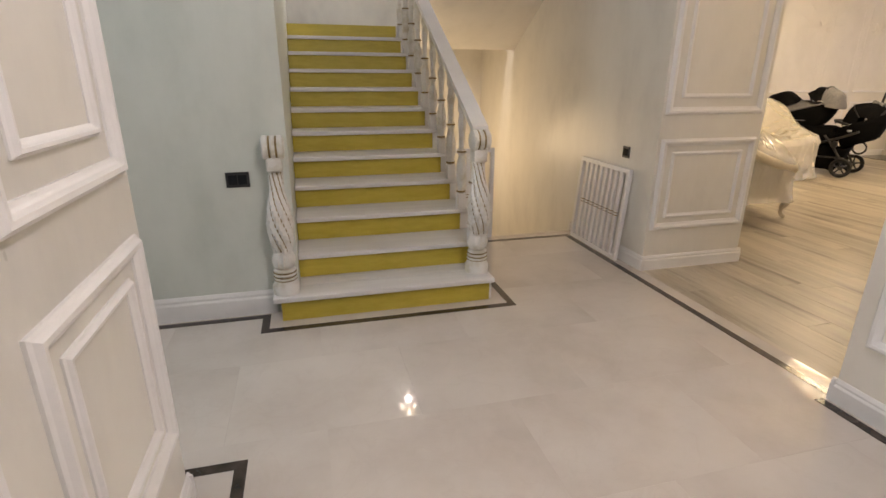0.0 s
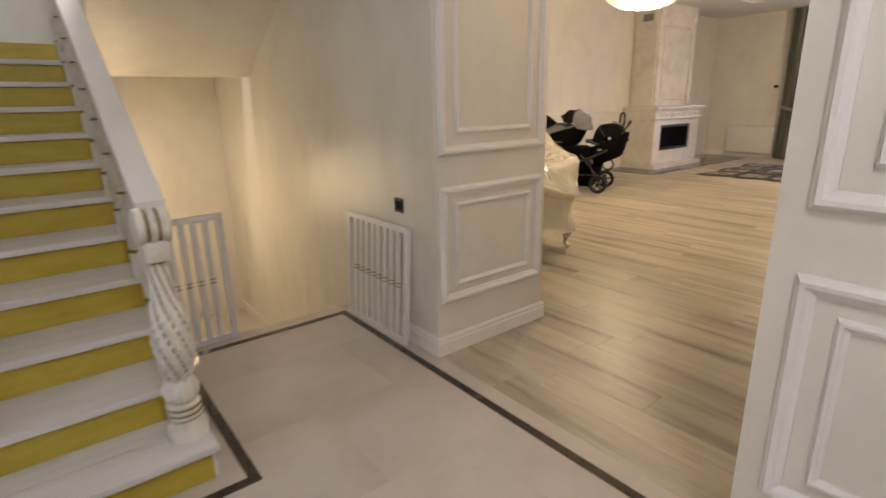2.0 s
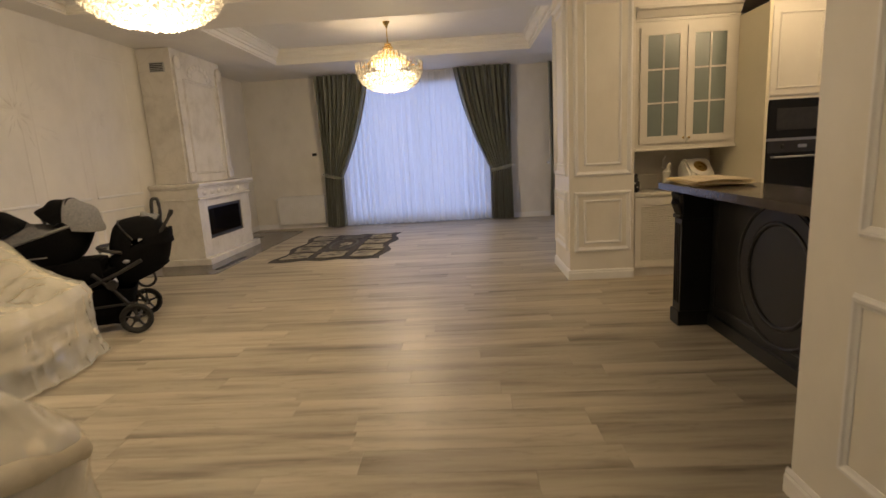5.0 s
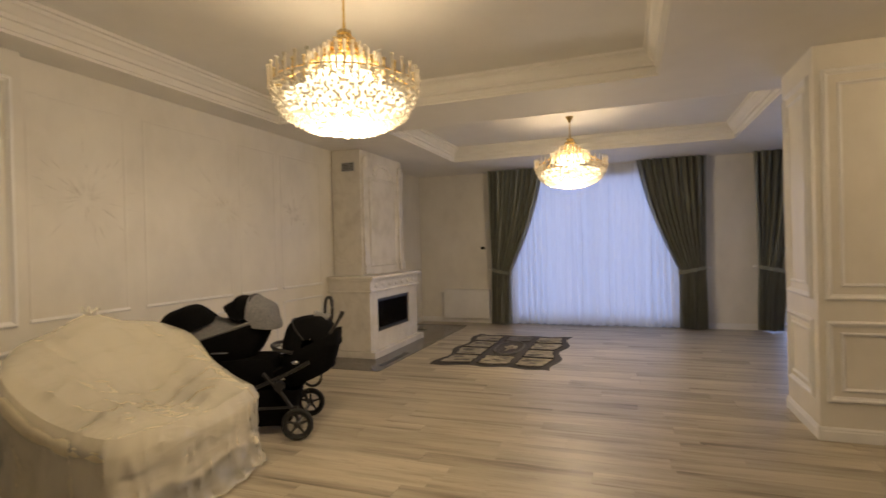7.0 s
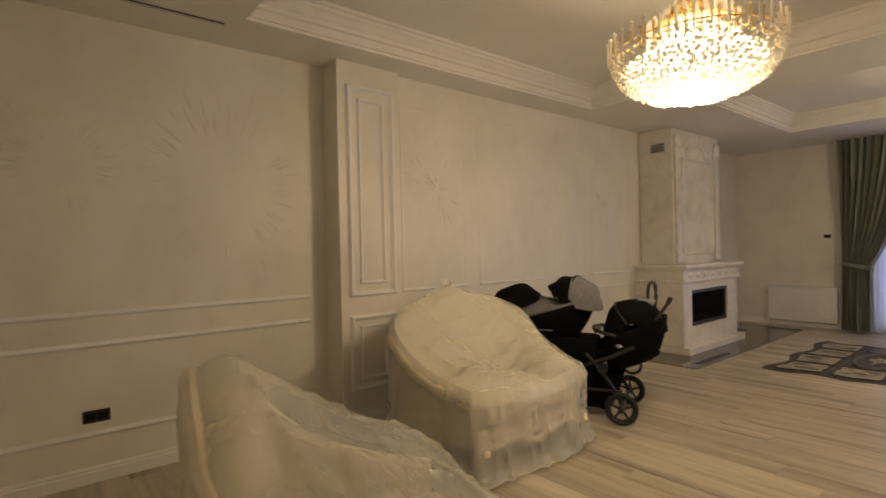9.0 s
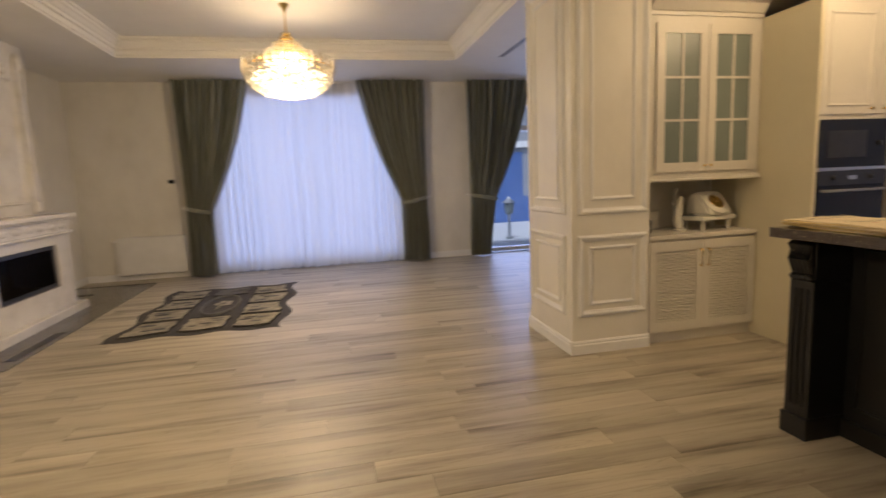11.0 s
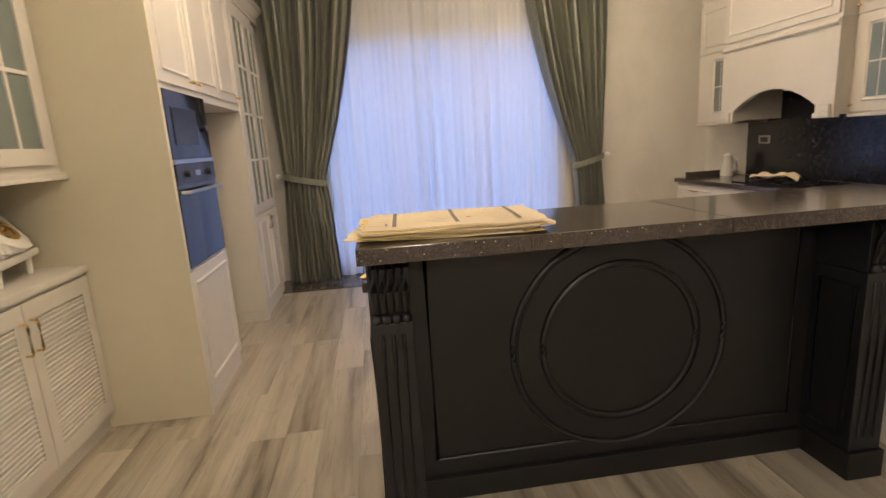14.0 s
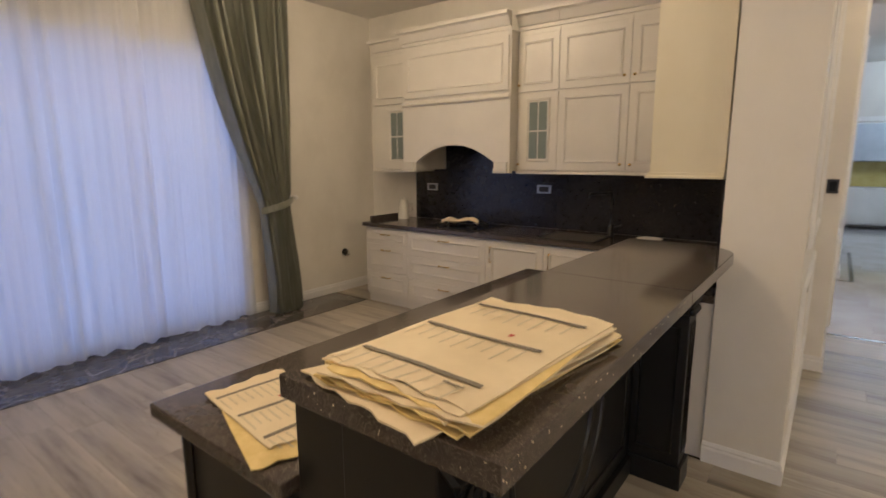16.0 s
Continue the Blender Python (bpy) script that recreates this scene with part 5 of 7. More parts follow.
def display_low():
    ob = thing("louvred_cabinet", "cream low cabinet with two louvred doors and brass handles", "cabinet")
    X, a0, a1 = 8.52, -0.055, 0.985
    part("body", box(fresh(), X, 9.055, a0, a1, 0.09, 0.885), "lacquer", ob)
    part("plinth", box(fresh(), X + 0.02, 9.05, a0, a1, 0.0, 0.088), "lacquer", ob)
    part("top", box(fresh(), X - 0.03, 9.056, a0, a1, 0.887, 0.925, 0.006), "lacquer", ob)
    mid = (a0 + a1) / 2
    for p0, p1 in ((a0 + 0.01, mid - 0.002), (mid + 0.002, a1 - 0.01)):
        s = 0.065
        d = part("door", box(fresh(), X - 0.005, X - 0.001, p0 + 0.001, p1 - 0.001, 0.101, 0.869), "lacquer", ob)
        for name, q in (("stile", (p0, p0 + s, 0.10, 0.87)), ("stile", (p1 - s, p1, 0.10, 0.87)), ("rail", (p0 + s, p1 - s, 0.10, 0.18)), ("rail", (p0 + s, p1 - s, 0.79, 0.87))):
            part(name, box(fresh(), X - 0.021, X - 0.0052, *q), "lacquer", d)
        for k in range(27):
            z = 0.192 + 0.0222 * k
            bm = box(fresh(), X - 0.017, X - 0.008, p0 + s, p1 - s, z - 0.010, z + 0.008)
            bmesh.ops.rotate(bm, verts=bm.verts[:], cent=(X - 0.0125, 0, z), matrix=Matrix.Rotation(-0.45, 3, "Y"))
            part("louvre", bm, "lacquer", d)
    for y in (mid - 0.035, mid + 0.035):
        bar_handle(ob, (X - 0.02, y, 0.72), -1, 0.14)


def display_top():
    ob = thing("glazed_cabinet", "cream wall cabinet with two glazed doors and brass knobs", "cabinet")
    X, a0, a1 = 8.52, -0.055, 0.985
    part("body", box(fresh(), X, 9.055, a0, a1, 1.40, 2.66), "lacquer", ob)
    part("light_rail", box(box(fresh(), X - 0.035, 9.05, a0, a1, 1.365, 1.385, 0.005), X - 0.025, 9.05, a0, a1, 1.385, 1.40), "lacquer", ob)
    mid = (a0 + a1) / 2
    glazed(ob, X, -1, a0 + 0.05, mid - 0.002, 1.44, 2.60, 2, 3, 0.075, 0.075)
    glazed(ob, X, -1, mid + 0.002, a1 - 0.05, 1.44, 2.60, 2, 3, 0.075, 0.075)
    for y in (mid - 0.03, mid + 0.03):
        knob(ob, (X - 0.02, y, 1.485), -1)
    crown(ob, X, -1, a0, a1, 2.661, 0.14, 0.08)
    part("filler", box(fresh(), X + 0.01, 9.05, a0, a1, 2.80, LOW - 0.002), "plaster", ob)


def tall_units():
    X = 8.0
    ob = thing("oven_cabinet", "tall white oven cabinet with a cream side panel", "cabinet")
    part("side_panel", box(fresh(), X, 9.058, -0.085, -0.057, 0.0, 2.66), "cream_panel", ob, "cream side panel")
    bm = fresh()
    box(bm, X + 0.02, 9.05, -0.772, -0.752, 0.0, 1.79)
    box(bm, X + 0.02, 9.05, -0.752, -0.087, 0.09, 0.83)
    box(bm, X + 0.3, 9.05, -0.752, -0.087, 0.83, 1.79)
    part("body", bm, "lacquer", ob)
    part("plinth", box(fresh(), X + 0.015, 8.6, -0.77, -0.087, 0.0, 0.088), "lacquer", ob)
    leaf(ob, X + 0.02, -1, -0.77, -0.087, 0.10, 0.82)
    part("upper_body", box(fresh(), X + 0.02, 9.05, -1.66, -0.087, 1.80, 2.66), "lacquer", ob)
    part("upper_rail", box(fresh(), X + 0.005, 8.6, -1.66, -0.087, 1.765, 1.799, 0.004), "lacquer", ob)
    for k in range(3):
        a1 = -0.09 - 0.52 * k
        leaf(ob, X + 0.02, -1, a1 - 0.517, a1, 1.82, 2.62)
        knob(ob, (X + 0.002, a1 - (0.46 if k % 2 == 0 else 0.06), 1.86), -1)
    crown(ob, X + 0.02, -1, -2.92, -0.057, 2.661, 0.14, 0.08)
    part("filler", box(fresh(), X + 0.05, 9.05, -2.92, -0.06, 2.80, LOW - 0.002), "plaster", ob)
    part("niche_back", box(fresh(), 8.75, 9.05, -1.66, -0.774, 0.0, 1.764), "cream_panel", ob)
    oven = thing("built_in_oven", "black glass built-in oven with a steel handle", "oven")
    part("front", box(fresh(), X - 0.002, X + 0.29, -0.745, -0.095, 0.842, 1.40, 0.004), "oven_glass", oven)
    part("control_panel", box(fresh(), X - 0.008, X - 0.003, -0.745, -0.095, 1.29, 1.40, 0.002), "black_plastic", oven)
    part("display", box(fresh(), X - 0.010, X - 0.0085, -0.46, -0.38, 1.33, 1.36), "steel", oven)
    for y in (-0.60, -0.24):
        part("dial", rod(fresh(), (X - 0.008, y, 1.345), (X - 0.03, y, 1.345), 0.018), "black_plastic", oven, "", True)
    part("handle", tube(fresh(), [(X, -0.70, 1.25), (X - 0.045, -0.70, 1.25), (X - 0.045, -0.14, 1.25), (X, -0.14, 1.25)], 0.010, 8), "steel", oven, "steel bar handle", True)
    mw = thing("microwave", "black glass built-in microwave above the oven", "microwave")
    part("front", box(fresh(), X - 0.002, X + 0.29, -0.745, -0.095, 1.425, 1.785, 0.004), "oven_glass", mw)
    part("door_window", box(fresh(), X - 0.006, X - 0.003, -0.54, -0.17, 1.50, 1.70, 0.002), "black_plastic", mw, "dark tinted door window")
    part("steel_strip", box(fresh(), X - 0.008, X + 0.02, -0.745, -0.095, 1.403, 1.424), "steel", mw)
    part("dial", rod(fresh(), (X - 0.002, -0.66, 1.60), (X - 0.022, -0.66, 1.60), 0.02), "black_plastic", mw, "", True)
    gl = thing("glazed_tall_cabinet", "tall white cabinet with narrow glazed doors above panelled doors", "cabinet")
    part("body", box(fresh(), X + 0.02, 9.05, -2.62, -1.665, 0.09, 2.66), "lacquer", gl)
    part("plinth", box(fresh(), X + 0.02, 8.6, -2.62, -1.665, 0.0, 0.088), "lacquer", gl)
    part("side_post", box(fresh(), X, X + 0.019, -1.755, -1.665, 0.0, 2.66, 0.003), "lacquer", gl)
    for p0, p1 in ((-2.19, -1.76), (-2.615, -2.195)):
        glazed(gl, X + 0.02, -1, p0, p1, 0.92, 2.60, 2, 4, 0.06, 0.07)
        leaf(gl, X + 0.02, -1, p0, p1, 0.10, 0.90)
    bar_handle(gl, (X + 0.002, -2.165, 0.80), -1, 0.12)
    bar_handle(gl, (X + 0.002, -2.22, 0.80), -1, 0.12)


display_low()
display_top()
tall_units()


def kitchen_run():
    X, F = 3.032, 3.70
    units = ((-2.46, -1.86, "drawers", (0.10, 0.36, 0.66, 0.83)), (-1.86, -0.90, "drawers", (0.10, 0.34, 0.58, 0.83)), (-0.90, -0.32, "door", ()), (-0.32, 0.26, "door", ()), (0.26, 0.56, "door", ()))
    for a0, a1, sort, cuts in units:
        ob = thing("base_cabinet", "white base cabinet with brass handles under the dark worktop" if sort == "door" else "white drawer unit with brass handles under the dark worktop", "cabinet", (0, 0, 0), 0, "kitchen base units")
        part("body", box(fresh(), X, F, a0 + 0.001, a1 - 0.001, 0.09, 0.842), "lacquer", ob)
        part("plinth", box(fresh(), X, F - 0.015, a0 + 0.001, a1 - 0.001, 0.0, 0.088), "lacquer", ob)
        if sort == "drawers":
            for z0, z1 in zip(cuts, cuts[1:]):
                leaf(ob, F, 1, a0, a1, z0, z1, name="drawer")
                bar_handle(ob, (F + 0.018, (a0 + a1) / 2, z1 - 0.06), 1, 0.12, upright=False)
        else:
            leaf(ob, F, 1, a0, a1, 0.10, 0.835)
            bar_handle(ob, (F + 0.018, a0 + 0.06, 0.70), 1, 0.14)
    top = thing("worktop", "dark quartz worktop along the kitchen wall", "worktop")
    part("slab", box(fresh(), X, 3.745, -2.49, 0.60, 0.845, 0.885, 0.005), "quartz", top)
    part("return_slab", box(fresh(), X, 4.86, 0.601, 1.178, 0.845, 0.885, 0.005), "quartz", top)
    part("upstand", box(fresh(), X, 3.60, -2.51, -2.491, 0.845, 0.935, 0.003), "quartz", top)
    ret = thing("base_cabinet", "white corner base cabinet under the return worktop", "cabinet")
    part("body", box(fresh(), X, 4.84, 0.603, 1.176, 0.0, 0.842), "lacquer", ret)
    sp = thing("splashback", "black polished granite splashback", "splashback")
    part("panel", box(fresh(), X, X + 0.014, -2.30, 1.16, 0.887, 1.70), "splash", sp)
    part("side_panel", box(fresh(), X + 0.014, 4.845, 1.164, 1.178, 0.887, 1.46), "splash", sp)
    up = 3.42
    for a0, a1, glass in ((-2.58, -2.03, True), (-0.756, -0.36, True), (-0.36, 0.24, False), (0.24, 0.80, False)):
        ob = thing("wall_cabinet", "white two-tier wall cabinet with a small glazed pane" if glass else "white two-tier wall cabinet with brass knobs", "cabinet", (0, 0, 0), 0, "kitchen wall units")
        part("body", box(fresh(), X, up, a0 + 0.001, a1 - 0.001, 1.45, 2.66), "lacquer", ob)
        part("light_rail", box(fresh(), X, up + 0.03, a0 + 0.001, a1 - 0.001, 1.425, 1.449, 0.005), "lacquer", ob)
        lf = leaf(ob, up, 1, a0, a1, 2.14, 2.62)
        if glass:
            d = part("door", box(fresh(), up + 0.001, up + 0.018, a0 + 0.002, a1 - 0.002, 1.46, 2.13, 0.003), "lacquer", ob)
            c = (-2.225 if a0 < -2 else -0.545)
            for p0, p1 in ((c - 0.085, c - 0.006), (c + 0.006, c + 0.085)):
                for q0, q1 in ((1.56, 1.795), (1.807, 2.05)):
                    part("pane", box(fresh(), up + 0.0185, up + 0.021, p0, p1, q0, q1), "frosted", d)
            moulding(d, (up + 0.018, 0, 0), (0, 1, 0), (1, 0, 0), c - 0.115, c + 0.115, 1.53, 2.08, 0.025, 0.012, "lacquer", "bead")
        else:
            leaf(ob, up, 1, a0, a1, 1.46, 2.13)
        if a0 > -1:
            yk = {-0.756: -0.73, -0.36: 0.20, 0.24: 0.28}[a0]
            knob(ob, (up + 0.018, yk, 1.51), 1)
            knob(ob, (up + 0.018, yk, 2.20), 1)
        crown(ob, up, 1, a0 + 0.001, a1 - 0.001, 2.661, 0.15, 0.09)
    # chimney hood with an arched mouth
    ob = thing("range_hood", "white panelled range hood with an arched front", "range hood")
    H = 3.56
    a0, a1 = -2.03, -0.756
    arch = [(a0 + 0.002, 1.43), (a0 + 0.17, 1.43), (a0 + 0.17, 1.50)]
    c, half = (a0 + a1) / 2, (a1 - a0) / 2 - 0.17
    for k in range(13):
        s = -1 + 2 * k / 12
        arch.append((c + half * s, 1.53 + 0.165 * (1 - s * s)))
    arch += [(a1 - 0.17, 1.50), (a1 - 0.17, 1.43), (a1 - 0.002, 1.43), (a1 - 0.002, 2.14), (a0 + 0.002, 2.14)]
    bm = fresh()
    prism(bm, arch, "x", H - 0.05, H)
    part("arched_front", bm, "lacquer", ob)
    for p0, p1 in ((a0 + 0.002, a0 + 0.169), (a1 - 0.169, a1 - 0.002)):
        part("cheek", box(fresh(), X, H - 0.051, p0, p1, 1.45, 2.14), "lacquer", ob)
        part("corbel", box(box(fresh(), H, H + 0.035, p0 + 0.01, p1 - 0.01, 1.43, 1.47, 0.008), H, H + 0.025, p0 + 0.02, p1 - 0.02, 1.47, 1.53, 0.008), "lacquer", ob)
    part("inner_hood", box(fresh(), X, H - 0.052, a0 + 0.17, a1 - 0.17, 1.72, 2.139), "steel", ob, "grey hood underside")
    part("chimney_box", box(fresh(), X, H - 0.01, a0 + 0.002, a1 - 0.002, 2.142, 2.66), "lacquer", ob)
    leaf(ob, H - 0.01, 1, a0 + 0.02, a1 - 0.02, 2.16, 2.62, name="panel")
    rail(ob, (H, 0, 0), (0, 1, 0), (1, 0, 0), a0 + 0.01, a1 - 0.01, 2.08, 0.05, 0.03, "lacquer", "ledge")
    crown(ob, H - 0.01, 1, a0 + 0.003, a1 - 0.003, 2.661, 0.15, 0.09)
    # end cabinet on the spur wall
    ob = thing("wall_cabinet", "tall cream end cabinet on the spur wall", "cabinet")
    part("body", box(fresh(), 3.45, 4.79, 0.81, 1.162, 1.49, LOW - 0.01), "cream_panel", ob)
    part("light_rail", box(box(fresh(), 3.45, 4.815, 0.79, 1.163, 1.46, 1.475, 0.004), 3.45, 4.803, 0.80, 1.163, 1.475, 1.489), "cream_panel", ob)


kitchen_run()


def faucet():
    ob = thing("kitchen_tap", "matt black square-spout kitchen tap", "tap", (3.16, 0.05, 0.885))
    part("base", lathe(fresh(), [(0.03, 0), (0.03, 0.012), (0.022, 0.02), (0.022, 0.09), (0.014, 0.10)], 16), "black_plastic", ob, "", True)
    part("spout", tube(fresh(), [(0, 0, 0.09), (0, 0, 0.36), (0.01, -0.01, 0.375), (0.19, -0.12, 0.375), (0.20, -0.125, 0.36), (0.20, -0.125, 0.34)], 0.012, 8), "black_plastic", ob, "", True)
    part("lever", rod(fresh(), (0, 0.02, 0.07), (0.02, 0.10, 0.10), 0.007), "black_plastic", ob)
    s = thing("sink", "black composite sink set in the worktop", "sink", (3.22, -0.42, 0.885))
    bm = fresh()
    for q in ((0, 0.42, 0, 0.03), (0, 0.42, 0.47, 0.50), (0, 0.03, 0.03, 0.47), (0.39, 0.42, 0.03, 0.47)):
        box(bm, *q, 0.0, 0.006)
    part("rim", bm, "black_plastic", s)
    part("bowl", box(fresh(), 0.03, 0.39, 0.03, 0.47, 0.0005, 0.0015), "firebox", s)


def small_kitchen_things():
    k = thing("kettle", "white electric jug kettle on the dark worktop", "kettle", (3.24, -2.33, 0.885), 20)
    part("body", lathe(fresh(), [(0.062, 0), (0.065, 0.02), (0.060, 0.10), (0.05, 0.20), (0.052, 0.215)], 20), "ceramic", k, "", True)
    part("lid", lathe(fresh(), [(0.05, 0.216), (0.03, 0.23), (0.012, 0.232), (0.010, 0.25)], 16), "ceramic", k, "", True)
    part("handle", tube(fresh(), [(0, 0.055, 0.19), (0, 0.10, 0.18), (0, 0.105, 0.10), (0, 0.062, 0.05)], 0.010, 8), "ceramic", k, "", True)
    h = thing("gas_hob", "black glass hob with pan supports", "hob", (3.15, -1.75, 0.885))
    part("glass", box(fresh(), 0, 0.46, 0, 0.70, 0, 0.008, 0.003), "oven_glass", h)
    for x, y in ((0.12, 0.16), (0.34, 0.16), (0.12, 0.54), (0.34, 0.54), (0.23, 0.35)):
        part("burner", lathe(fresh(), [(0.05, 0.008), (0.05, 0.02), (0.03, 0.026)], 16, (x, y, 0)), "black_plastic", h, "", True)
        part("pan_support", tube(fresh(), [(x - 0.09, y, 0.035), (x, y, 0.04), (x + 0.09, y, 0.035)], 0.006, 6), "black_plastic", h)
    g = thing("cloth", "beige cloth draped over the hob edge", "cloth", (3.50, -1.33, 0.90), -60)

    def f(u, v):
        x, y = -0.17 + 0.36 * u, -0.07 + 0.15 * v
        return (x, y, 0.042 + 0.03 * math.sin(9 * u + 3 * v) * math.sin(5 * v + 1) + 0.03 * math.sin(3.1 * u))
    part("cloth", grid(fresh(), f, 24, 14, 0.006), "paper", g, "", True)
    p = thing("dish", "small white dish near the tap", "dish", (3.28, 0.42, 0.885))
    part("dish", lathe(fresh(), [(0.05, 0), (0.10, 0.018), (0.105, 0.022), (0.09, 0.016), (0.04, 0.006)], 20), "ceramic", p, "", True)
    for y, z in ((-0.66, 1.265), (-2.05, 1.25)):
        s = thing("wall_socket", "black socket with a steel frame in the splashback", "socket", (3.047, y, z), 0, "splashback sockets")
        part("frame", box(fresh(), 0, 0.008, -0.075, 0.075, -0.04, 0.04, 0.002), "steel", s)
        part("insert", box(fresh(), 0.008, 0.012, -0.05, 0.05, -0.025, 0.025, 0.001), "black_plastic", s)
    s = thing("loose_socket", "open wall box with loose dark wires", "socket", (3.55, YK, 0.47))
    part("box", rod(fresh(), (0, 0.002, 0), (0, 0.02, 0), 0.04), "black_plastic", s)
    for k in range(3):
        part("wire", tube(fresh(), [(0.01 * k - 0.01, 0.015, 0), (0.02 * k - 0.02, 0.05, 0.01), (0.03 * k - 0.03, 0.06, -0.03), (0.03 * k - 0.03, 0.04, -0.05)], 0.004, 6), "gilt" if k == 1 else "black_plastic", s)


faucet()
small_kitchen_things()


def niche_things():
    # cream decorative telephone on a footed stand
    t = thing("telephone", "cream retro telephone with a brass dial on a footed stand", "telephone", (8.72, 0.24, 0.925), -78)
    bm = box(fresh(), -0.21, 0.21, -0.11, 0.13, 0.085, 0.125, 0.012)
    part("stand_top", bm, "ceramic", t)
    for x, y in ((-0.16, -0.07), (0.16, -0.07), (-0.16, 0.09), (0.16, 0.09)):
        part("foot", rod(fresh(), (x, y, 0), (x, y, 0.086), 0.013, 0.017), "ceramic", t)
    bm = fresh()
    prism(bm, [(-0.12, 0.127), (0.13, 0.127), (0.13, 0.24), (0.06, 0.33), (0.0, 0.32), (-0.12, 0.16)], "x", -0.15, 0.15)
    bmesh.ops.bevel(bm, geom=bm.edges[:], offset=0.02, segments=3, affect="EDGES")
    part("body", bm, "ceramic", t, "", True)
    n = Vector((0, -0.72, 0.69))
    c = Vector((0, -0.055, 0.235))
    turn = n.to_track_quat("Z", "Y").to_matrix()
    part("plate", lathe(fresh(), [(0.125, -0.02), (0.125, 0.005), (0.10, 0.014)], 28, c, turn), "ceramic", t, "", True)
    part("dial", lathe(fresh(), [(0.075, 0.012), (0.072, 0.02), (0.05, 0.022), (0.048, 0.016), (0.02, 0.018), (0.016, 0.03)], 28, c, turn), "brass", t, "polished brass dial", True)
    # white statuette
    s = fresh()
    lathe(s, [(0.055, 0), (0.055, 0.015), (0.035, 0.03), (0.045, 0.08), (0.032, 0.15), (0.042, 0.20), (0.02, 0.235), (0.026, 0.27), (0.008, 0.30)], 16)
    for v in s.verts:
        v.co.y += 0.03 * math.sin(v.co.z * 12)
    tube(s, [(0, 0.03, 0.21), (0, 0.07, 0.25), (0, 0.06, 0.33), (0, 0.03, 0.37)], 0.010, 6)
    ob = part("statuette", s, "ceramic", None, "", True)
    tagged(ob, "white porcelain statuette with a raised arm on the cabinet", "statuette")
    ob.location = (8.70, 0.55, 0.926)
    v = thing("vase", "small black and white spotted vase on the cabinet", "vase", (8.64, 0.93, 0.925))
    part("body", lathe(fresh(), [(0.03, 0), (0.045, 0.02), (0.05, 0.10), (0.025, 0.16), (0.03, 0.20)], 18), "black_plastic", v, "", True)
    for k in range(14):
        a, z = k * 2.4, 0.02 + 0.009 * k
        part("spot", ball(fresh(), (0.047 * math.cos(a), 0.047 * math.sin(a), z), 0.009, 8), "ceramic", v, "white spot", True)
    d = thing("serving_tray", "white upright ceramic tray leaning on the niche wall", "tray", (8.95, 0.72, 0.925), 0)
    part("tray", box(fresh(), -0.01, 0.01, -0.14, 0.14, 0.0, 0.17, 0.008), "ceramic", d)


niche_things()


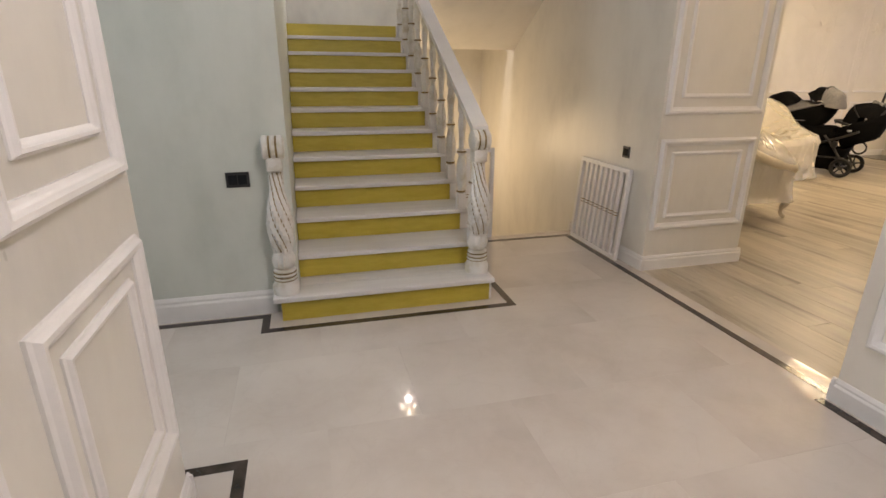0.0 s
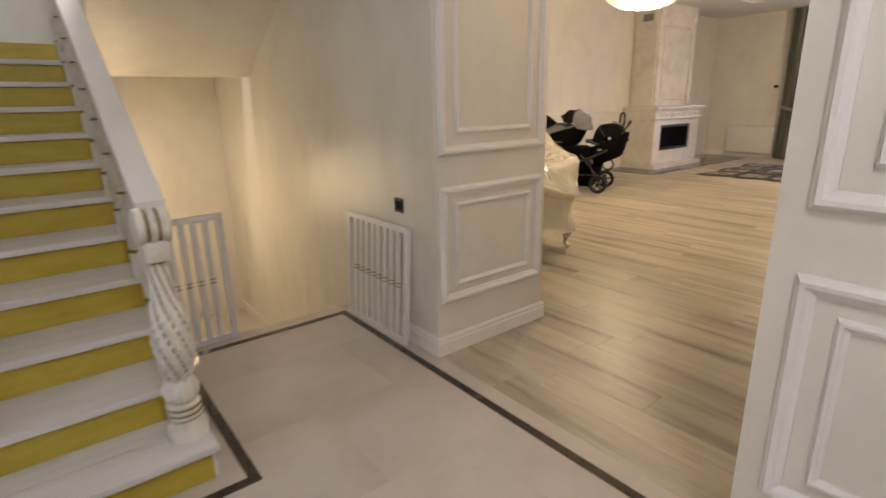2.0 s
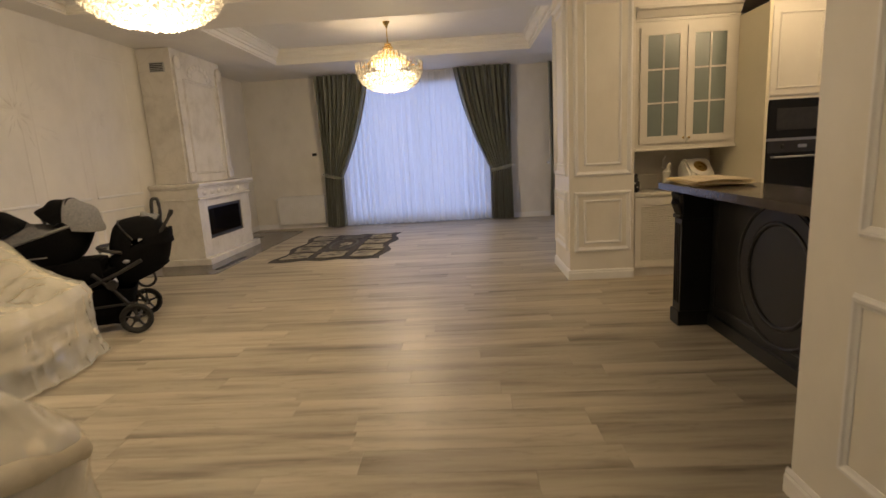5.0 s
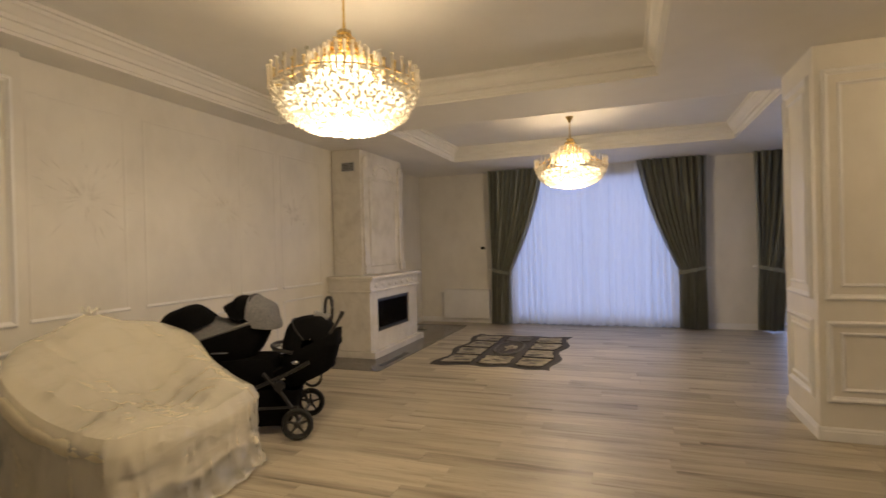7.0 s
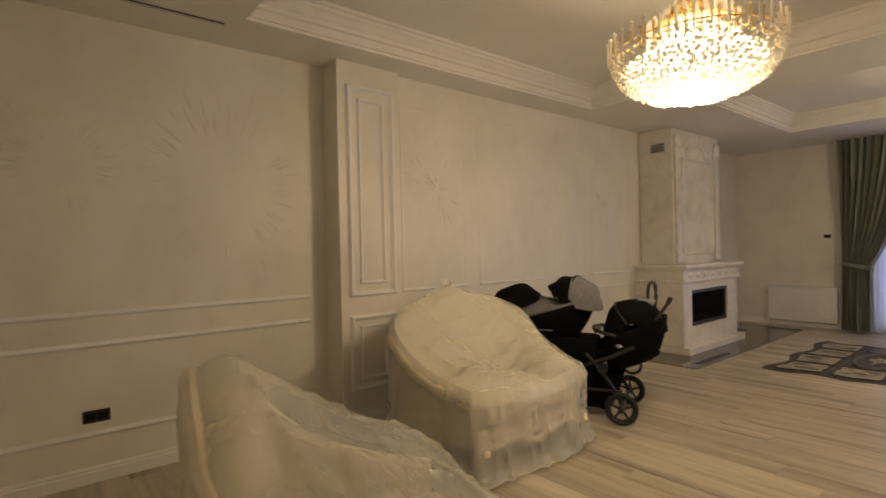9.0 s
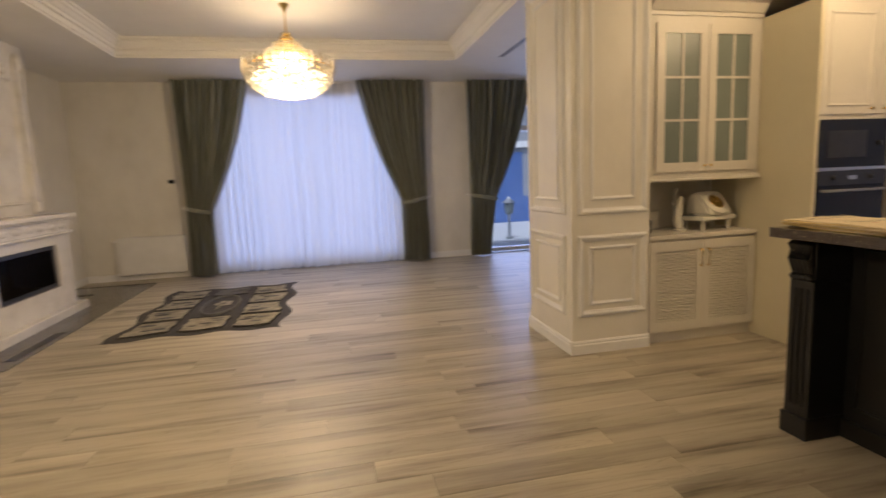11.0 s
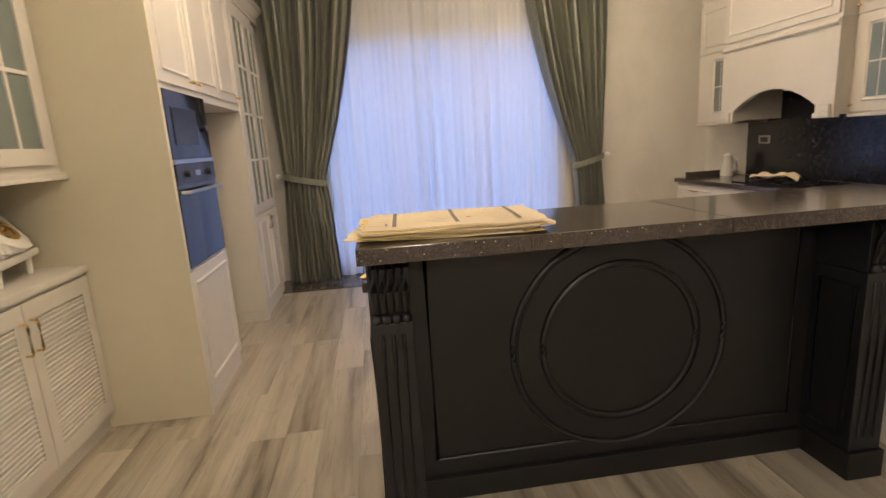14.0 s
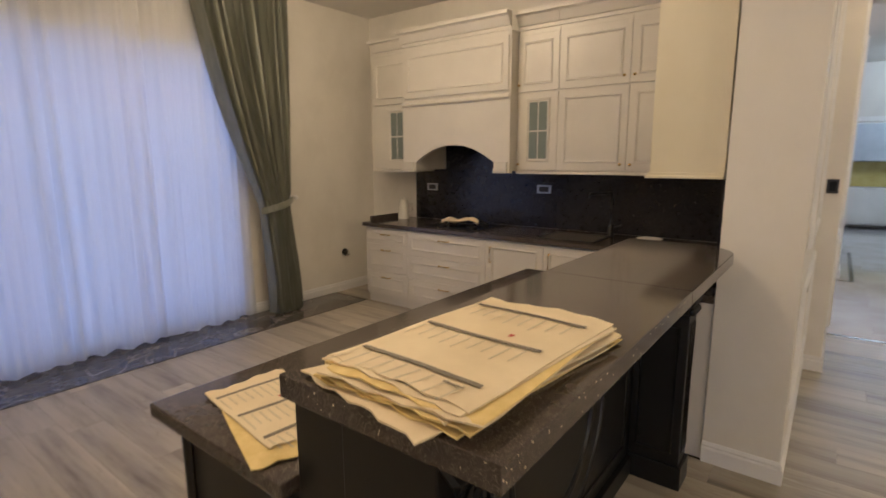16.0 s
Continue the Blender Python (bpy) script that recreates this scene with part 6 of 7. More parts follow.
def peninsula():
    ob = thing("kitchen_island", "black-brown carved island with a ring panel and fluted corner legs", "kitchen island")
    part("panel", box(fresh(), 5.05, 7.02, 0.75, 0.90, 0.10, 1.089, 0.002), "island_paint", ob)
    part("plinth", box(fresh(), 5.07, 6.99, 0.76, 0.925, 0.0, 0.10, 0.006), "island_paint", ob)
    part("low_body", box(fresh(), 4.90, 7.00, 0.17, 0.749, 0.08, 0.855, 0.002), "island_paint", ob)
    part("low_plinth", box(fresh(), 4.90, 6.96, 0.20, 0.749, 0.0, 0.079), "island_paint", ob)
    # end panel frames
    moulding(ob, (7.00, 0, 0), (0, 1, 0), (1, 0, 0), 0.20, 0.74, 0.13, 0.82, 0.03, 0.020, "island_paint", "end_frame")
    # front panel: broken frame and two rings
    Y = 0.90
    def bead(points, r=0.011, closed=False):
        part("bead", tube(fresh(), points, r, 8, closed), "island_paint", ob, "", True)
    cx, cz, r1, r2 = 6.045, 0.60, 0.325, 0.450
    z0, z1, xa, xb = 0.178, 1.02, 5.275, 6.82
    dx = math.sqrt(max(0.0, r2 * r2 - (cz - z0) ** 2))
    dxt = math.sqrt(max(0.0, r2 * r2 - (z1 - cz) ** 2))
    bead([(cx - dx - 0.02, Y, z0), (xa, Y, z0), (xa, Y, z1), (cx - dxt - 0.02, Y, z1)])
    bead([(cx + dx + 0.02, Y, z0), (xb, Y, z0), (xb, Y, z1), (cx + dxt + 0.02, Y, z1)])
    bead([(cx + r2 * math.cos(a * math.pi / 40), Y, cz + r2 * math.sin(a * math.pi / 40)) for a in range(80)], 0.014, True)
    bead([(cx + r1 * math.cos(a * math.pi / 40), Y, cz + r1 * math.sin(a * math.pi / 40)) for a in range(80)], 0.014, True)
    bm = fresh()
    turn = Matrix.Rotation(-math.pi / 2, 3, "X")
    lathe(bm, [(r2 - 0.02, -0.002), (r2 - 0.02, 0.006), (r1 + 0.02, 0.006), (r1 + 0.02, -0.002)], 80, (cx, Y, cz), turn)
    part("ring_band", bm, "island_paint", ob)
    # fluted legs with carved corbels
    for x0 in (6.89, 5.06):
        leg = part("leg", box(fresh(), x0, x0 + 0.14, 0.905, 1.14, 0.12, 0.86, 0.004), "island_paint", ob)
        part("foot", box(fresh(), x0 - 0.01, x0 + 0.15, 0.905, 1.155, 0.0, 0.12, 0.006), "island_paint", leg)
        for k in range(3):
            x = x0 + 0.035 + 0.035 * k
            part("flute", tube(fresh(), [(x, 1.14, 0.18), (x, 1.142, 0.20), (x, 1.142, 0.80), (x, 1.14, 0.82)], 0.007, 6), "island_paint", leg, "", True)
        part("side_bead", tube(fresh(), [(x0 + 0.14, 0.94, 0.18), (x0 + 0.14, 1.10, 0.18), (x0 + 0.14, 1.10, 0.80), (x0 + 0.14, 0.94, 0.80), (x0 + 0.14, 0.94, 0.18)], 0.008, 6), "island_paint", leg, "", True)
        part("corbel_block", box(fresh(), x0, x0 + 0.14, 0.905, 1.135, 0.862, 1.0885, 0.004), "island_paint", ob)
        bm = fresh()
        for k in range(5):
            x = x0 + 0.02 + 0.025 * k
            tube(bm, [(x, 1.135, 1.07), (x, 1.175 - 0.004 * abs(k - 2), 1.05), (x, 1.165, 0.98), (x, 1.14, 0.90)], [0.015, 0.017, 0.016, 0.010], 8)
        part("acanthus", bm, "island_paint", ob, "carved acanthus leaf", True)
        for k in range(4):
            part("carved_bead", ball(fresh(), (x0 + 0.02 + 0.033 * k, 1.145, 0.878), 0.019, 10), "island_paint", ob, "", True)
    part("end_filler", box(fresh(), 4.865, 5.045, 0.76, 0.93, 0.0, 1.088, 0.004), "steel", ob, "grey steel end filler")
    bar = thing("bar_top", "brown speckled quartz bar top with a worn edge", "worktop")
    bm = fresh()
    prism(bm, [(4.857, 0.745), (5.854, 0.745), (5.854, 1.268), (5.04, 1.268), (4.97, 1.245), (4.90, 1.185), (4.857, 1.178)], "z", 1.090, 1.140)
    bmesh.ops.bevel(bm, geom=bm.edges[:], offset=0.002, segments=2, affect="EDGES")
    part("slab", bm, "quartz", bar)
    part("slab", box(fresh(), 5.8555, 7.05, 0.745, 1.268, 1.090, 1.140, 0.002), "quartz", bar)
    rnd = random.Random(4)
    bm = fresh()
    for k in range(48):
        w, h = rnd.uniform(0.0006, 0.0022), rnd.uniform(0.0005, 0.0016)
        z = 1.096 + 0.040 * rnd.random() ** 0.7
        if k % 4:
            x = 7.045 - 1.15 * rnd.random() ** 1.6
            box(bm, x - w, x + w, 1.2675, 1.2686, z - h, z + h)
        else:
            y = rnd.uniform(0.76, 1.26)
            box(bm, 7.0495, 7.0506, y - w, y + w, z - h, z + h)
    tagged(part("worn_edge", bm, "paper", bar, "pale worn chips along the edge"), kind="stuff")
    low = thing("worktop", "brown quartz worktop stepped below the bar top", "worktop")
    part("slab", box(fresh(), 4.862, 7.065, 0.135, 0.744, 0.857, 0.897, 0.006), "quartz", low)


peninsula()


def newspapers(at, rz, sheets, w, d, seed, label, bars=4):
    rnd = random.Random(seed)
    ob = thing("newspaper_stack" if sheets > 3 else "newspaper", label, "newspaper", at, rz)
    z = 0.0
    for k in range(sheets):
        top = k == sheets - 1
        ox, oy, tw = rnd.uniform(-0.03, 0.03), rnd.uniform(-0.012, 0.012), rnd.uniform(-13, 9) * (1.08 - k / sheets)
        low = 1 - k / sheets
        ox += low * rnd.uniform(-0.03, 0.045)
        oy += low * rnd.uniform(-0.03, 0.012)
        h = rnd.uniform(0.0024, 0.0046)
        ph = rnd.uniform(0, 6)

        def f(u, v, z=z, ox=ox, oy=oy, tw=tw, ph=ph, top=top):
            x, y = (u - 0.5) * w, (v - 0.5) * d
            c, s = math.cos(radians(tw)), math.sin(radians(tw))
            lift = 0.006 * max(0, abs(u - 0.5) * 2 - 0.8) * 5 * (0.5 + 0.5 * math.sin(ph + 7 * v)) + 0.0014 * math.sin(9 * u + 6 * v + ph)
            ed = 0.006 * math.sin(23 * v + ph) * (u in (0.0, 1.0))
            return (x * c - y * s + ox + ed, x * s + y * c + oy, z + 0.0022 + lift)
        sh = part("sheet", grid(fresh(), f, 18, 12, h * 0.85), "paper" if top or k % 2 else "paper_edge", ob, "", True)
        z += h
    c, s = math.cos(radians(tw)), math.sin(radians(tw))
    def ink(x0, x1, y0, y1, mat="ink"):
        bm = fresh()
        n = 8
        def g(u, v):
            x, y = x0 + (x1 - x0) * u, y0 + (y1 - y0) * v
            uu, vv = x / w + 0.5, y / d + 0.5
            lift = 0.006 * max(0, abs(uu - 0.5) * 2 - 0.8) * 5 * (0.5 + 0.5 * math.sin(ph + 7 * vv)) + 0.0014 * math.sin(9 * uu + 6 * vv + ph)
            return (x * c - y * s + ox, x * s + y * c + oy, z + lift + 0.0036)
        part("print_bar", grid(bm, g, n, 2, 0.0004), mat, ob)
    for k in range(bars):
        x = -w * 0.36 + w * 0.72 * k / max(1, bars - 1) if bars > 1 else 0
        ink(x - 0.0065, x + 0.0065, -d * 0.45, d * 0.40)
        for j in range(9):
            yy = -d * 0.44 + d * 0.86 * j / 9
            ink(x + 0.016, x + 0.016 + rnd.uniform(0.06, 0.085), yy, yy + 0.004, "faint_ink")
    ink(w * 0.40, w * 0.412, d * 0.22, d * 0.34)
    ink(-w * 0.1, -w * 0.07, d * 0.1, d * 0.13, "red_ink")
    return ob


newspapers((6.722, 1.03, 1.1405), -2, 11, 0.56, 0.36, 3, "stack of yellowed newspapers on the bar top", 3)
newspapers((6.86, 0.48, 0.898), 82, 2, 0.40, 0.24, 9, "folded newspaper on the lower worktop", 3)

# ---- living room: armchairs, covers, stroller, rug ----


def smooth_line(points, n):
    """n + 1 places along a curve that passes through the points."""
    pts = [Vector(p) for p in points]
    pts = [2 * pts[0] - pts[1]] + pts + [2 * pts[-1] - pts[-2]]
    out = []
    for k in range(n + 1):
        t = k / n * (len(pts) - 3)
        i = min(int(t), len(pts) - 4)
        f = t - i
        a, b, c, d = pts[i:i + 4]
        out.append(0.5 * (2 * b + (c - a) * f + (2 * a - 5 * b + 4 * c - d) * f * f + (3 * b - a - 3 * c + d) * f ** 3))
    return out


HALF = [(0.58, -0.48, 0.58), (0.64, -0.25, 0.63), (0.69, 0.02, 0.74), (0.70, 0.24, 0.93), (0.52, 0.40, 1.05), (0.26, 0.44, 1.11)]
WRAP = HALF + [(0.0, 0.46, 1.19)] + [(-x, y, z) for x, y, z in HALF[::-1]]


def armchair(at, rz):
    """A wide tub armchair: one upholstered wrap from arm to arm with a rolled top, on a carved frame."""
    ob = thing("armchair", "cream upholstered tub armchair on carved ivory legs under plastic", "armchair", at, rz, "plastic-wrapped armchairs")
    line = smooth_line(WRAP, 56)
    bm = fresh()
    rows = []
    for k, p in enumerate(line):
        q = line[min(k + 1, 56)] - line[max(k - 1, 0)]
        out = Vector((q.y, -q.x, 0)).normalized()
        if out.dot(Vector((p.x, p.y + 0.05, 0))) < 0:
            out = -out
        base = Vector((p.x * 0.94, p.y * 0.94, 0))
        ring = [base - out * 0.10 + Vector((0, 0, 0.34)), base - out * 0.11 + Vector((0, 0, 0.5 * (p.z + 0.34)))]
        for a in range(9):
            t = math.pi * (1.05 - 1.45 * a / 8)
            ring.append(Vector((p.x, p.y, p.z - 0.055)) - out * 0.02 + out * 0.072 * math.cos(t) + Vector((0, 0, 0.062 * math.sin(t))))
        ring += [base + out * 0.015 + Vector((0, 0, 0.45 * p.z + 0.10)), base + Vector((0, 0, 0.22))]
        rows.append([bm.verts.new(v) for v in ring])
    n = len(rows[0])
    for lo, hi in zip(rows, rows[1:]):
        for j in range(n):
            bm.faces.new((lo[j], lo[(j + 1) % n], hi[(j + 1) % n], hi[j]))
    bm.faces.new(rows[0])
    bm.faces.new(rows[-1][::-1])
    part("backrest", bm, "upholstery", ob, "", True)
    part("crest_rail", tube(fresh(), [v + Vector((0, 0.02, 0.012)) for v in line[18:39]], [0.012 + 0.016 * math.sin(math.pi * k / 20) for k in range(21)], 8), "chair_frame", ob, "carved crest rail", True)
    part("seat_base", box(fresh(), -0.53, 0.53, -0.47, 0.38, 0.20, 0.345, 0.03), "chair_frame", ob, "", True)
    part("seat_cushion", box(fresh(), -0.47, 0.47, -0.50, 0.30, 0.346, 0.50, 0.06), "upholstery", ob, "", True)
    part("apron", tube(fresh(), smooth_line([(-0.52, -0.485, 0.20), (-0.26, -0.50, 0.235), (0, -0.51, 0.185), (0.26, -0.50, 0.235), (0.52, -0.485, 0.20)], 24), 0.022, 8), "chair_frame", ob, "carved front apron", True)
    for s in (-1, 1):
        for y, g in ((-0.48, -1), (0.38, 1)):
            part("leg", tube(fresh(), smooth_line([(s * 0.50, y, 0.25), (s * 0.535, y + g * 0.03, 0.18), (s * 0.51, y + g * 0.005, 0.09), (s * 0.52, y + g * 0.015, 0.035), (s * 0.545, y + g * 0.04, 0.016)], 14), [0.052, 0.052, 0.05, 0.046, 0.04, 0.034, 0.028, 0.024, 0.022, 0.021, 0.021, 0.022, 0.022, 0.02, 0.014], 10), "chair_frame", ob, "", True)
    return ob


def cover(at, rz, seed, hem, crease, lift, label, tuft=False):
    """A taut film over the chair: a stretched skin between arms and crest, then skirts that hang to the hem, with drawn folds."""
    ob = thing("plastic_cover", label, "plastic sheet", at, rz, "plastic covers")
    off = Vector((seed * 3.1, seed * 1.7, seed * 0.7))
    around = smooth_line(WRAP + [(-0.36, -0.525, 0.57), (0.0, -0.535, 0.54), (0.36, -0.525, 0.57), WRAP[0]], 200)[:-1]
    n = len(around)
    mid = Vector((0, -0.04, 0))
    ang = [math.atan2(p.y - mid.y, p.x) for p in around]
    tops = [p.z + 0.022 for p in around]
    # low harmonics of the rim's height carry the skin inwards
    order = sorted(range(n), key=lambda k: ang[k])
    share = [0.0] * n
    for i, k in enumerate(order):
        lo, hi = ang[order[i - 1]], ang[order[(i + 1) % n]]
        share[k] = ((hi - lo) % (2 * math.pi)) / (4 * math.pi)
    waves = [(sum(w * h * math.cos(m * a) for w, h, a in zip(share, tops, ang)), sum(w * h * math.sin(m * a) for w, h, a in zip(share, tops, ang))) for m in range(9)]

    def fold(x, y, z):
        v = noise.noise(Vector((x, y, z)) + off)
        return (1 - min(1.0, abs(v) * 2.4)) ** 2

    bm = fresh()
    rings = []
    down, inner = 18, 22
    for j in range(down + 1):
        t = j / down
        ring = []
        for k, p in enumerate(around):
            flat = Vector((p.x, p.y, 0)) - mid
            out = flat.normalized()
            low = hem + 0.02 * noise.noise(Vector((3 * math.cos(ang[k]), 3 * math.sin(ang[k]), seed)))
            z = low + (tops[k] - 0.06 - low) * t
            swell = 0.035 - 0.015 * math.sin(math.pi * t) + 0.03 * crease * (1 - t) ** 2
            d = swell + 0.034 * crease * fold(6 * out.x + 0.8 * z, 6 * out.y, 1.6 * z) * (1.1 - 0.6 * t) + 0.012 * noise.noise(Vector((3 * out.x, 3 * out.y, 3 * z)) + off)
            d += 0.018 * crease * fold(2.5 * out.x, 2.5 * out.y, 9 * z) * (1 - t)
            ring.append(bm.verts.new(mid + flat + out * d + Vector((0, 0, z))))
        rings.append(ring)
    for j in range(inner):
        r = 1 - j / inner
        ring = []
        for k, p in enumerate(around):
            flat = Vector((p.x, p.y, 0)) - mid
            h = waves[0][0] + sum(2 * r ** m * (c * math.cos(m * ang[k]) + s * math.sin(m * ang[k])) for m, (c, s) in enumerate(waves) if m)
            h = h * (1 - r ** 10) + tops[k] * r ** 10
            q = mid + flat * r
            well = (0.17 - lift) * math.exp(-((q.x / 0.36) ** 2 + ((q.y + 0.10) / 0.30) ** 2))
            h -= well * (1 - r ** 3)
            h += lift * (1 - r ** 3)
            h += (0.026 * fold(0.9 * q.x + 0.6 * q.y, 6.5 * q.y - 1.2 * q.x, 0) + 0.024 * fold(6.0 * q.x + 2.0 * q.y, 0.8 * q.y, 4) + 0.010 * noise.noise(q * 2.5 + off)) * min(1.0, 4 * (1 - r) + 0.25)
            ring.append(bm.verts.new((q.x, q.y, max(h, 0.54) + 0.014)))
        rings.append(ring)
    for lo, hi in zip(rings, rings[1:]):
        for k in range(n):
            bm.faces.new((lo[k], lo[(k + 1) % n], hi[(k + 1) % n], hi[k]))
    bm.faces.new(rings[-1])
    edge = [v.co.copy() for v in rings[0]]
    part("sheet", bm, "plastic_film", ob, "", True)
    part("rolled_hem", tube(fresh(), edge[::2], 0.007, 6, True), "plastic_film", ob, "rolled plastic hem", True)
    if not tuft:
        return
    knot = fresh()
    for k in range(7):
        a = 0.9 * k + seed
        tube(knot, [(0.0, 0.46, 1.19), (0.035 * math.cos(a), 0.46 + 0.03 * math.sin(a), 1.235), (0.06 * math.cos(a), 0.46 + 0.05 * math.sin(a), 1.25 + 0.006 * k)], [0.014, 0.010, 0.004], 6)
    part("gathered_tuft", knot, "plastic_film", ob, "gathered tuft of film", True)


CA, CB = (6.16, 6.35, 0), (4.17, 4.88, 0)
chair = armchair(CA, 0)
copy_thing(chair, pose(*CB, 0, 0, 75))
cover(CA, 0, 3, 0.03, 1.0, 0.0, "taut creased clear plastic wrapped over the armchair to the floor", True)
cover(CB, 75, 8, 0.20, 0.35, 0.13, "hazy clear plastic sheet wrapped over the armchair above its legs")


def stroller():
    ob = thing("stroller", "black twin stroller with a grey-lined carrycot and a hooded seat", "stroller", (7.565, 5.995, 0), -65.4)

    def wheel(x, y, r):
        turn = Matrix.Rotation(math.pi / 2, 3, "X")
        circle = [(math.cos(a * math.pi / 18), math.sin(a * math.pi / 18)) for a in range(36)]
        hub = part("wheel", lathe(fresh(), [(0.018, -0.034), (0.030, -0.022), (0.030, 0.022), (0.018, 0.034)], 14, (x, y, r), turn), "black_plastic", ob, "", True)
        part("tyre", tube(fresh(), [(x + (r - 0.021) * c, y, r + (r - 0.021) * s) for c, s in circle], 0.021, 10, True), "rubber", hub, "", True)
        part("rim", tube(fresh(), [(x + (r - 0.045) * c, y, r + (r - 0.045) * s) for c, s in circle], 0.009, 6, True), "black_plastic", hub, "", True)
        for k in range(5):
            a = k * 1.2566 + 0.3
            part("spoke", rod(fresh(), (x + 0.02 * math.cos(a), y, r + 0.02 * math.sin(a)), (x + (r - 0.045) * math.cos(a), y, r + (r - 0.045) * math.sin(a)), 0.012, 0.009, 6), "black_plastic", hub)

    for s in (-1, 1):
        wheel(0.0, s * 0.325, 0.14)
        wheel(-0.82, s * 0.22, 0.095)
    ring = [(0.02 + 0.085 * math.cos(a * 0.2618), 0.36, 0.375 + 0.085 * math.sin(a * 0.2618)) for a in range(24)]
    part("frame_loop", tube(fresh(), ring, 0.014, 8, True), "black_plastic", ob, "", True)
    for s in (-1, 1):
        y = s * 0.255
        part("rear_leg", tube(fresh(), [(0.0, y, 0.15), (-0.06, y, 0.27), (-0.16, y, 0.42), (-0.30, y, 0.58)], 0.017, 8), "black_plastic", ob, "", True)
        part("front_leg", tube(fresh(), [(-0.80, y * 0.85, 0.12), (-0.62, y, 0.28), (-0.35, y, 0.46), (-0.10, y, 0.56), (0.10, y, 0.66)], 0.017, 8), "black_plastic", ob, "", True)
        part("lower_rail", tube(fresh(), [(-0.74, y, 0.20), (-0.38, y, 0.27), (0.0, y, 0.27)], 0.012, 8), "black_plastic", ob, "", True)
        part("joint", rod(fresh(), (-0.16, y - 0.03, 0.46), (-0.16, y + 0.03, 0.46), 0.045, None, 16), "black_plastic", ob, "", True)
        part("joint_clip", ball(fresh(), (-0.02, s * 0.245, 0.66), 0.022, 10, (1.4, 0.5, 0.8)), "steel", ob, "grey clip", True)
    part("axle", rod(fresh(), (0.0, -0.325, 0.14), (0.0, 0.325, 0.14), 0.013), "black_plastic", ob)
    part("axle", rod(fresh(), (-0.82, -0.22, 0.095), (-0.82, 0.22, 0.095), 0.012), "black_plastic", ob)

    def slung(u, v):
        a = 2 * math.pi * u
        k = 0.62 + 0.38 * v ** 0.6
        return (-0.36 + 0.36 * k * math.copysign(abs(math.cos(a)) ** 0.5, math.cos(a)), 0.24 * k * math.copysign(abs(math.sin(a)) ** 0.5, math.sin(a)), 0.07 + 0.34 * v + 0.02 * math.sin(3 * a))
    part("basket", grid(fresh(), slung, 36, 8, 0.012), "black_cloth", ob, "black mesh shopping basket", True)
    part("basket_floor", box(fresh(), -0.58, -0.14, -0.15, 0.15, 0.075, 0.095, 0.008), "black_cloth", ob)

    def tub(cx, l, w, z0, z1, tilt, waist=0.55):
        def f(u, v):
            a = 2 * math.pi * u
            ca, sa = math.cos(a), math.sin(a)
            k = waist + (1 - waist) * min(1, v * 1.2) ** 0.5
            x, y = l * math.copysign(abs(ca) ** 0.62, ca) * k, w * math.copysign(abs(sa) ** 0.62, sa) * k
            return (cx + x, y, z0 + (z1 - z0) * v + tilt * x)
        return f

    def hood(cx, cz, r, w, a0, a1, ribs=3):
        def g(u, v):
            a = radians(a0 + (a1 - a0) * u)
            side = (v - 0.5) * math.pi * 0.96
            y = w * math.copysign(abs(math.sin(side)) ** 0.8, side)
            rr = r * math.cos(side) ** 0.5 * (1 + 0.035 * math.cos(u * 6.283 * ribs))
            return (cx + rr * math.cos(a), y, cz + rr * math.sin(a))
        return g

    # carrycot, tilted down towards its foot
    cot = tub(-0.72, 0.47, 0.24, 0.60, 0.93, 0.30)
    part("carrycot", grid(fresh(), cot, 40, 12, 0.018), "black_cloth", ob, "black cloth carrycot", True)
    part("cot_floor", grid(fresh(), lambda u, v: cot(u, 0.02) if v > 0.5 else (-0.72, 0, 0.61), 40, 2, 0.012), "black_cloth", ob, "", True)
    part("cot_rim", tube(fresh(), [cot(k / 40, 1.0) for k in range(40)], 0.015, 8, True), "grey_cloth", ob, "grey piped rim", True)
    part("cot_badge", box(fresh(), -0.74, -0.60, -0.249, -0.242, 0.765, 0.775, 0.002), "steel", ob, "thin grey badge strip")

    def lining(u, v):
        x, y = -1.10 + 0.62 * u, -0.215 + 0.43 * v
        dome = math.sin(math.pi * u) ** 0.4 * math.sin(math.pi * v) ** 0.4
        return (x, y, 0.90 + 0.30 * (x + 0.72) + 0.19 * dome * (1.2 - 0.6 * u) + 0.022 * math.sin(11 * u + 3) * math.cos(8 * v + 2 * u))
    part("cot_lining", grid(fresh(), lining, 30, 18, 0.01), "grey_cloth", ob, "rumpled grey marl lining", True)
    part("cot_hood", grid(fresh(), hood(-0.46, 0.99, 0.265, 0.235, -10, 84, 2), 20, 14, 0.012), "grey_cloth", ob, "grey folding hood", True)
    part("cot_hood_lining", grid(fresh(), hood(-0.465, 0.99, 0.268, 0.232, 78, 140, 2), 14, 14, 0.010), "black_cloth", ob, "black hood lining", True)
    part("foot_hood", grid(fresh(), hood(-1.00, 0.92, 0.255, 0.25, 25, 195), 20, 14, 0.014), "black_cloth", ob, "black raised hood", True)
    part("carry_handle", tube(fresh(), smooth_line([(-0.58, -0.20, 1.06), (-0.63, -0.10, 1.11), (-0.64, 0.0, 1.12), (-0.63, 0.10, 1.11), (-0.58, 0.20, 1.06)], 16), 0.012, 8), "black_plastic", ob, "", True)
    part("label_tag", box(fresh(), -0.70, -0.66, -0.10, -0.04, 1.035, 1.04), "white", ob, "small white tag")
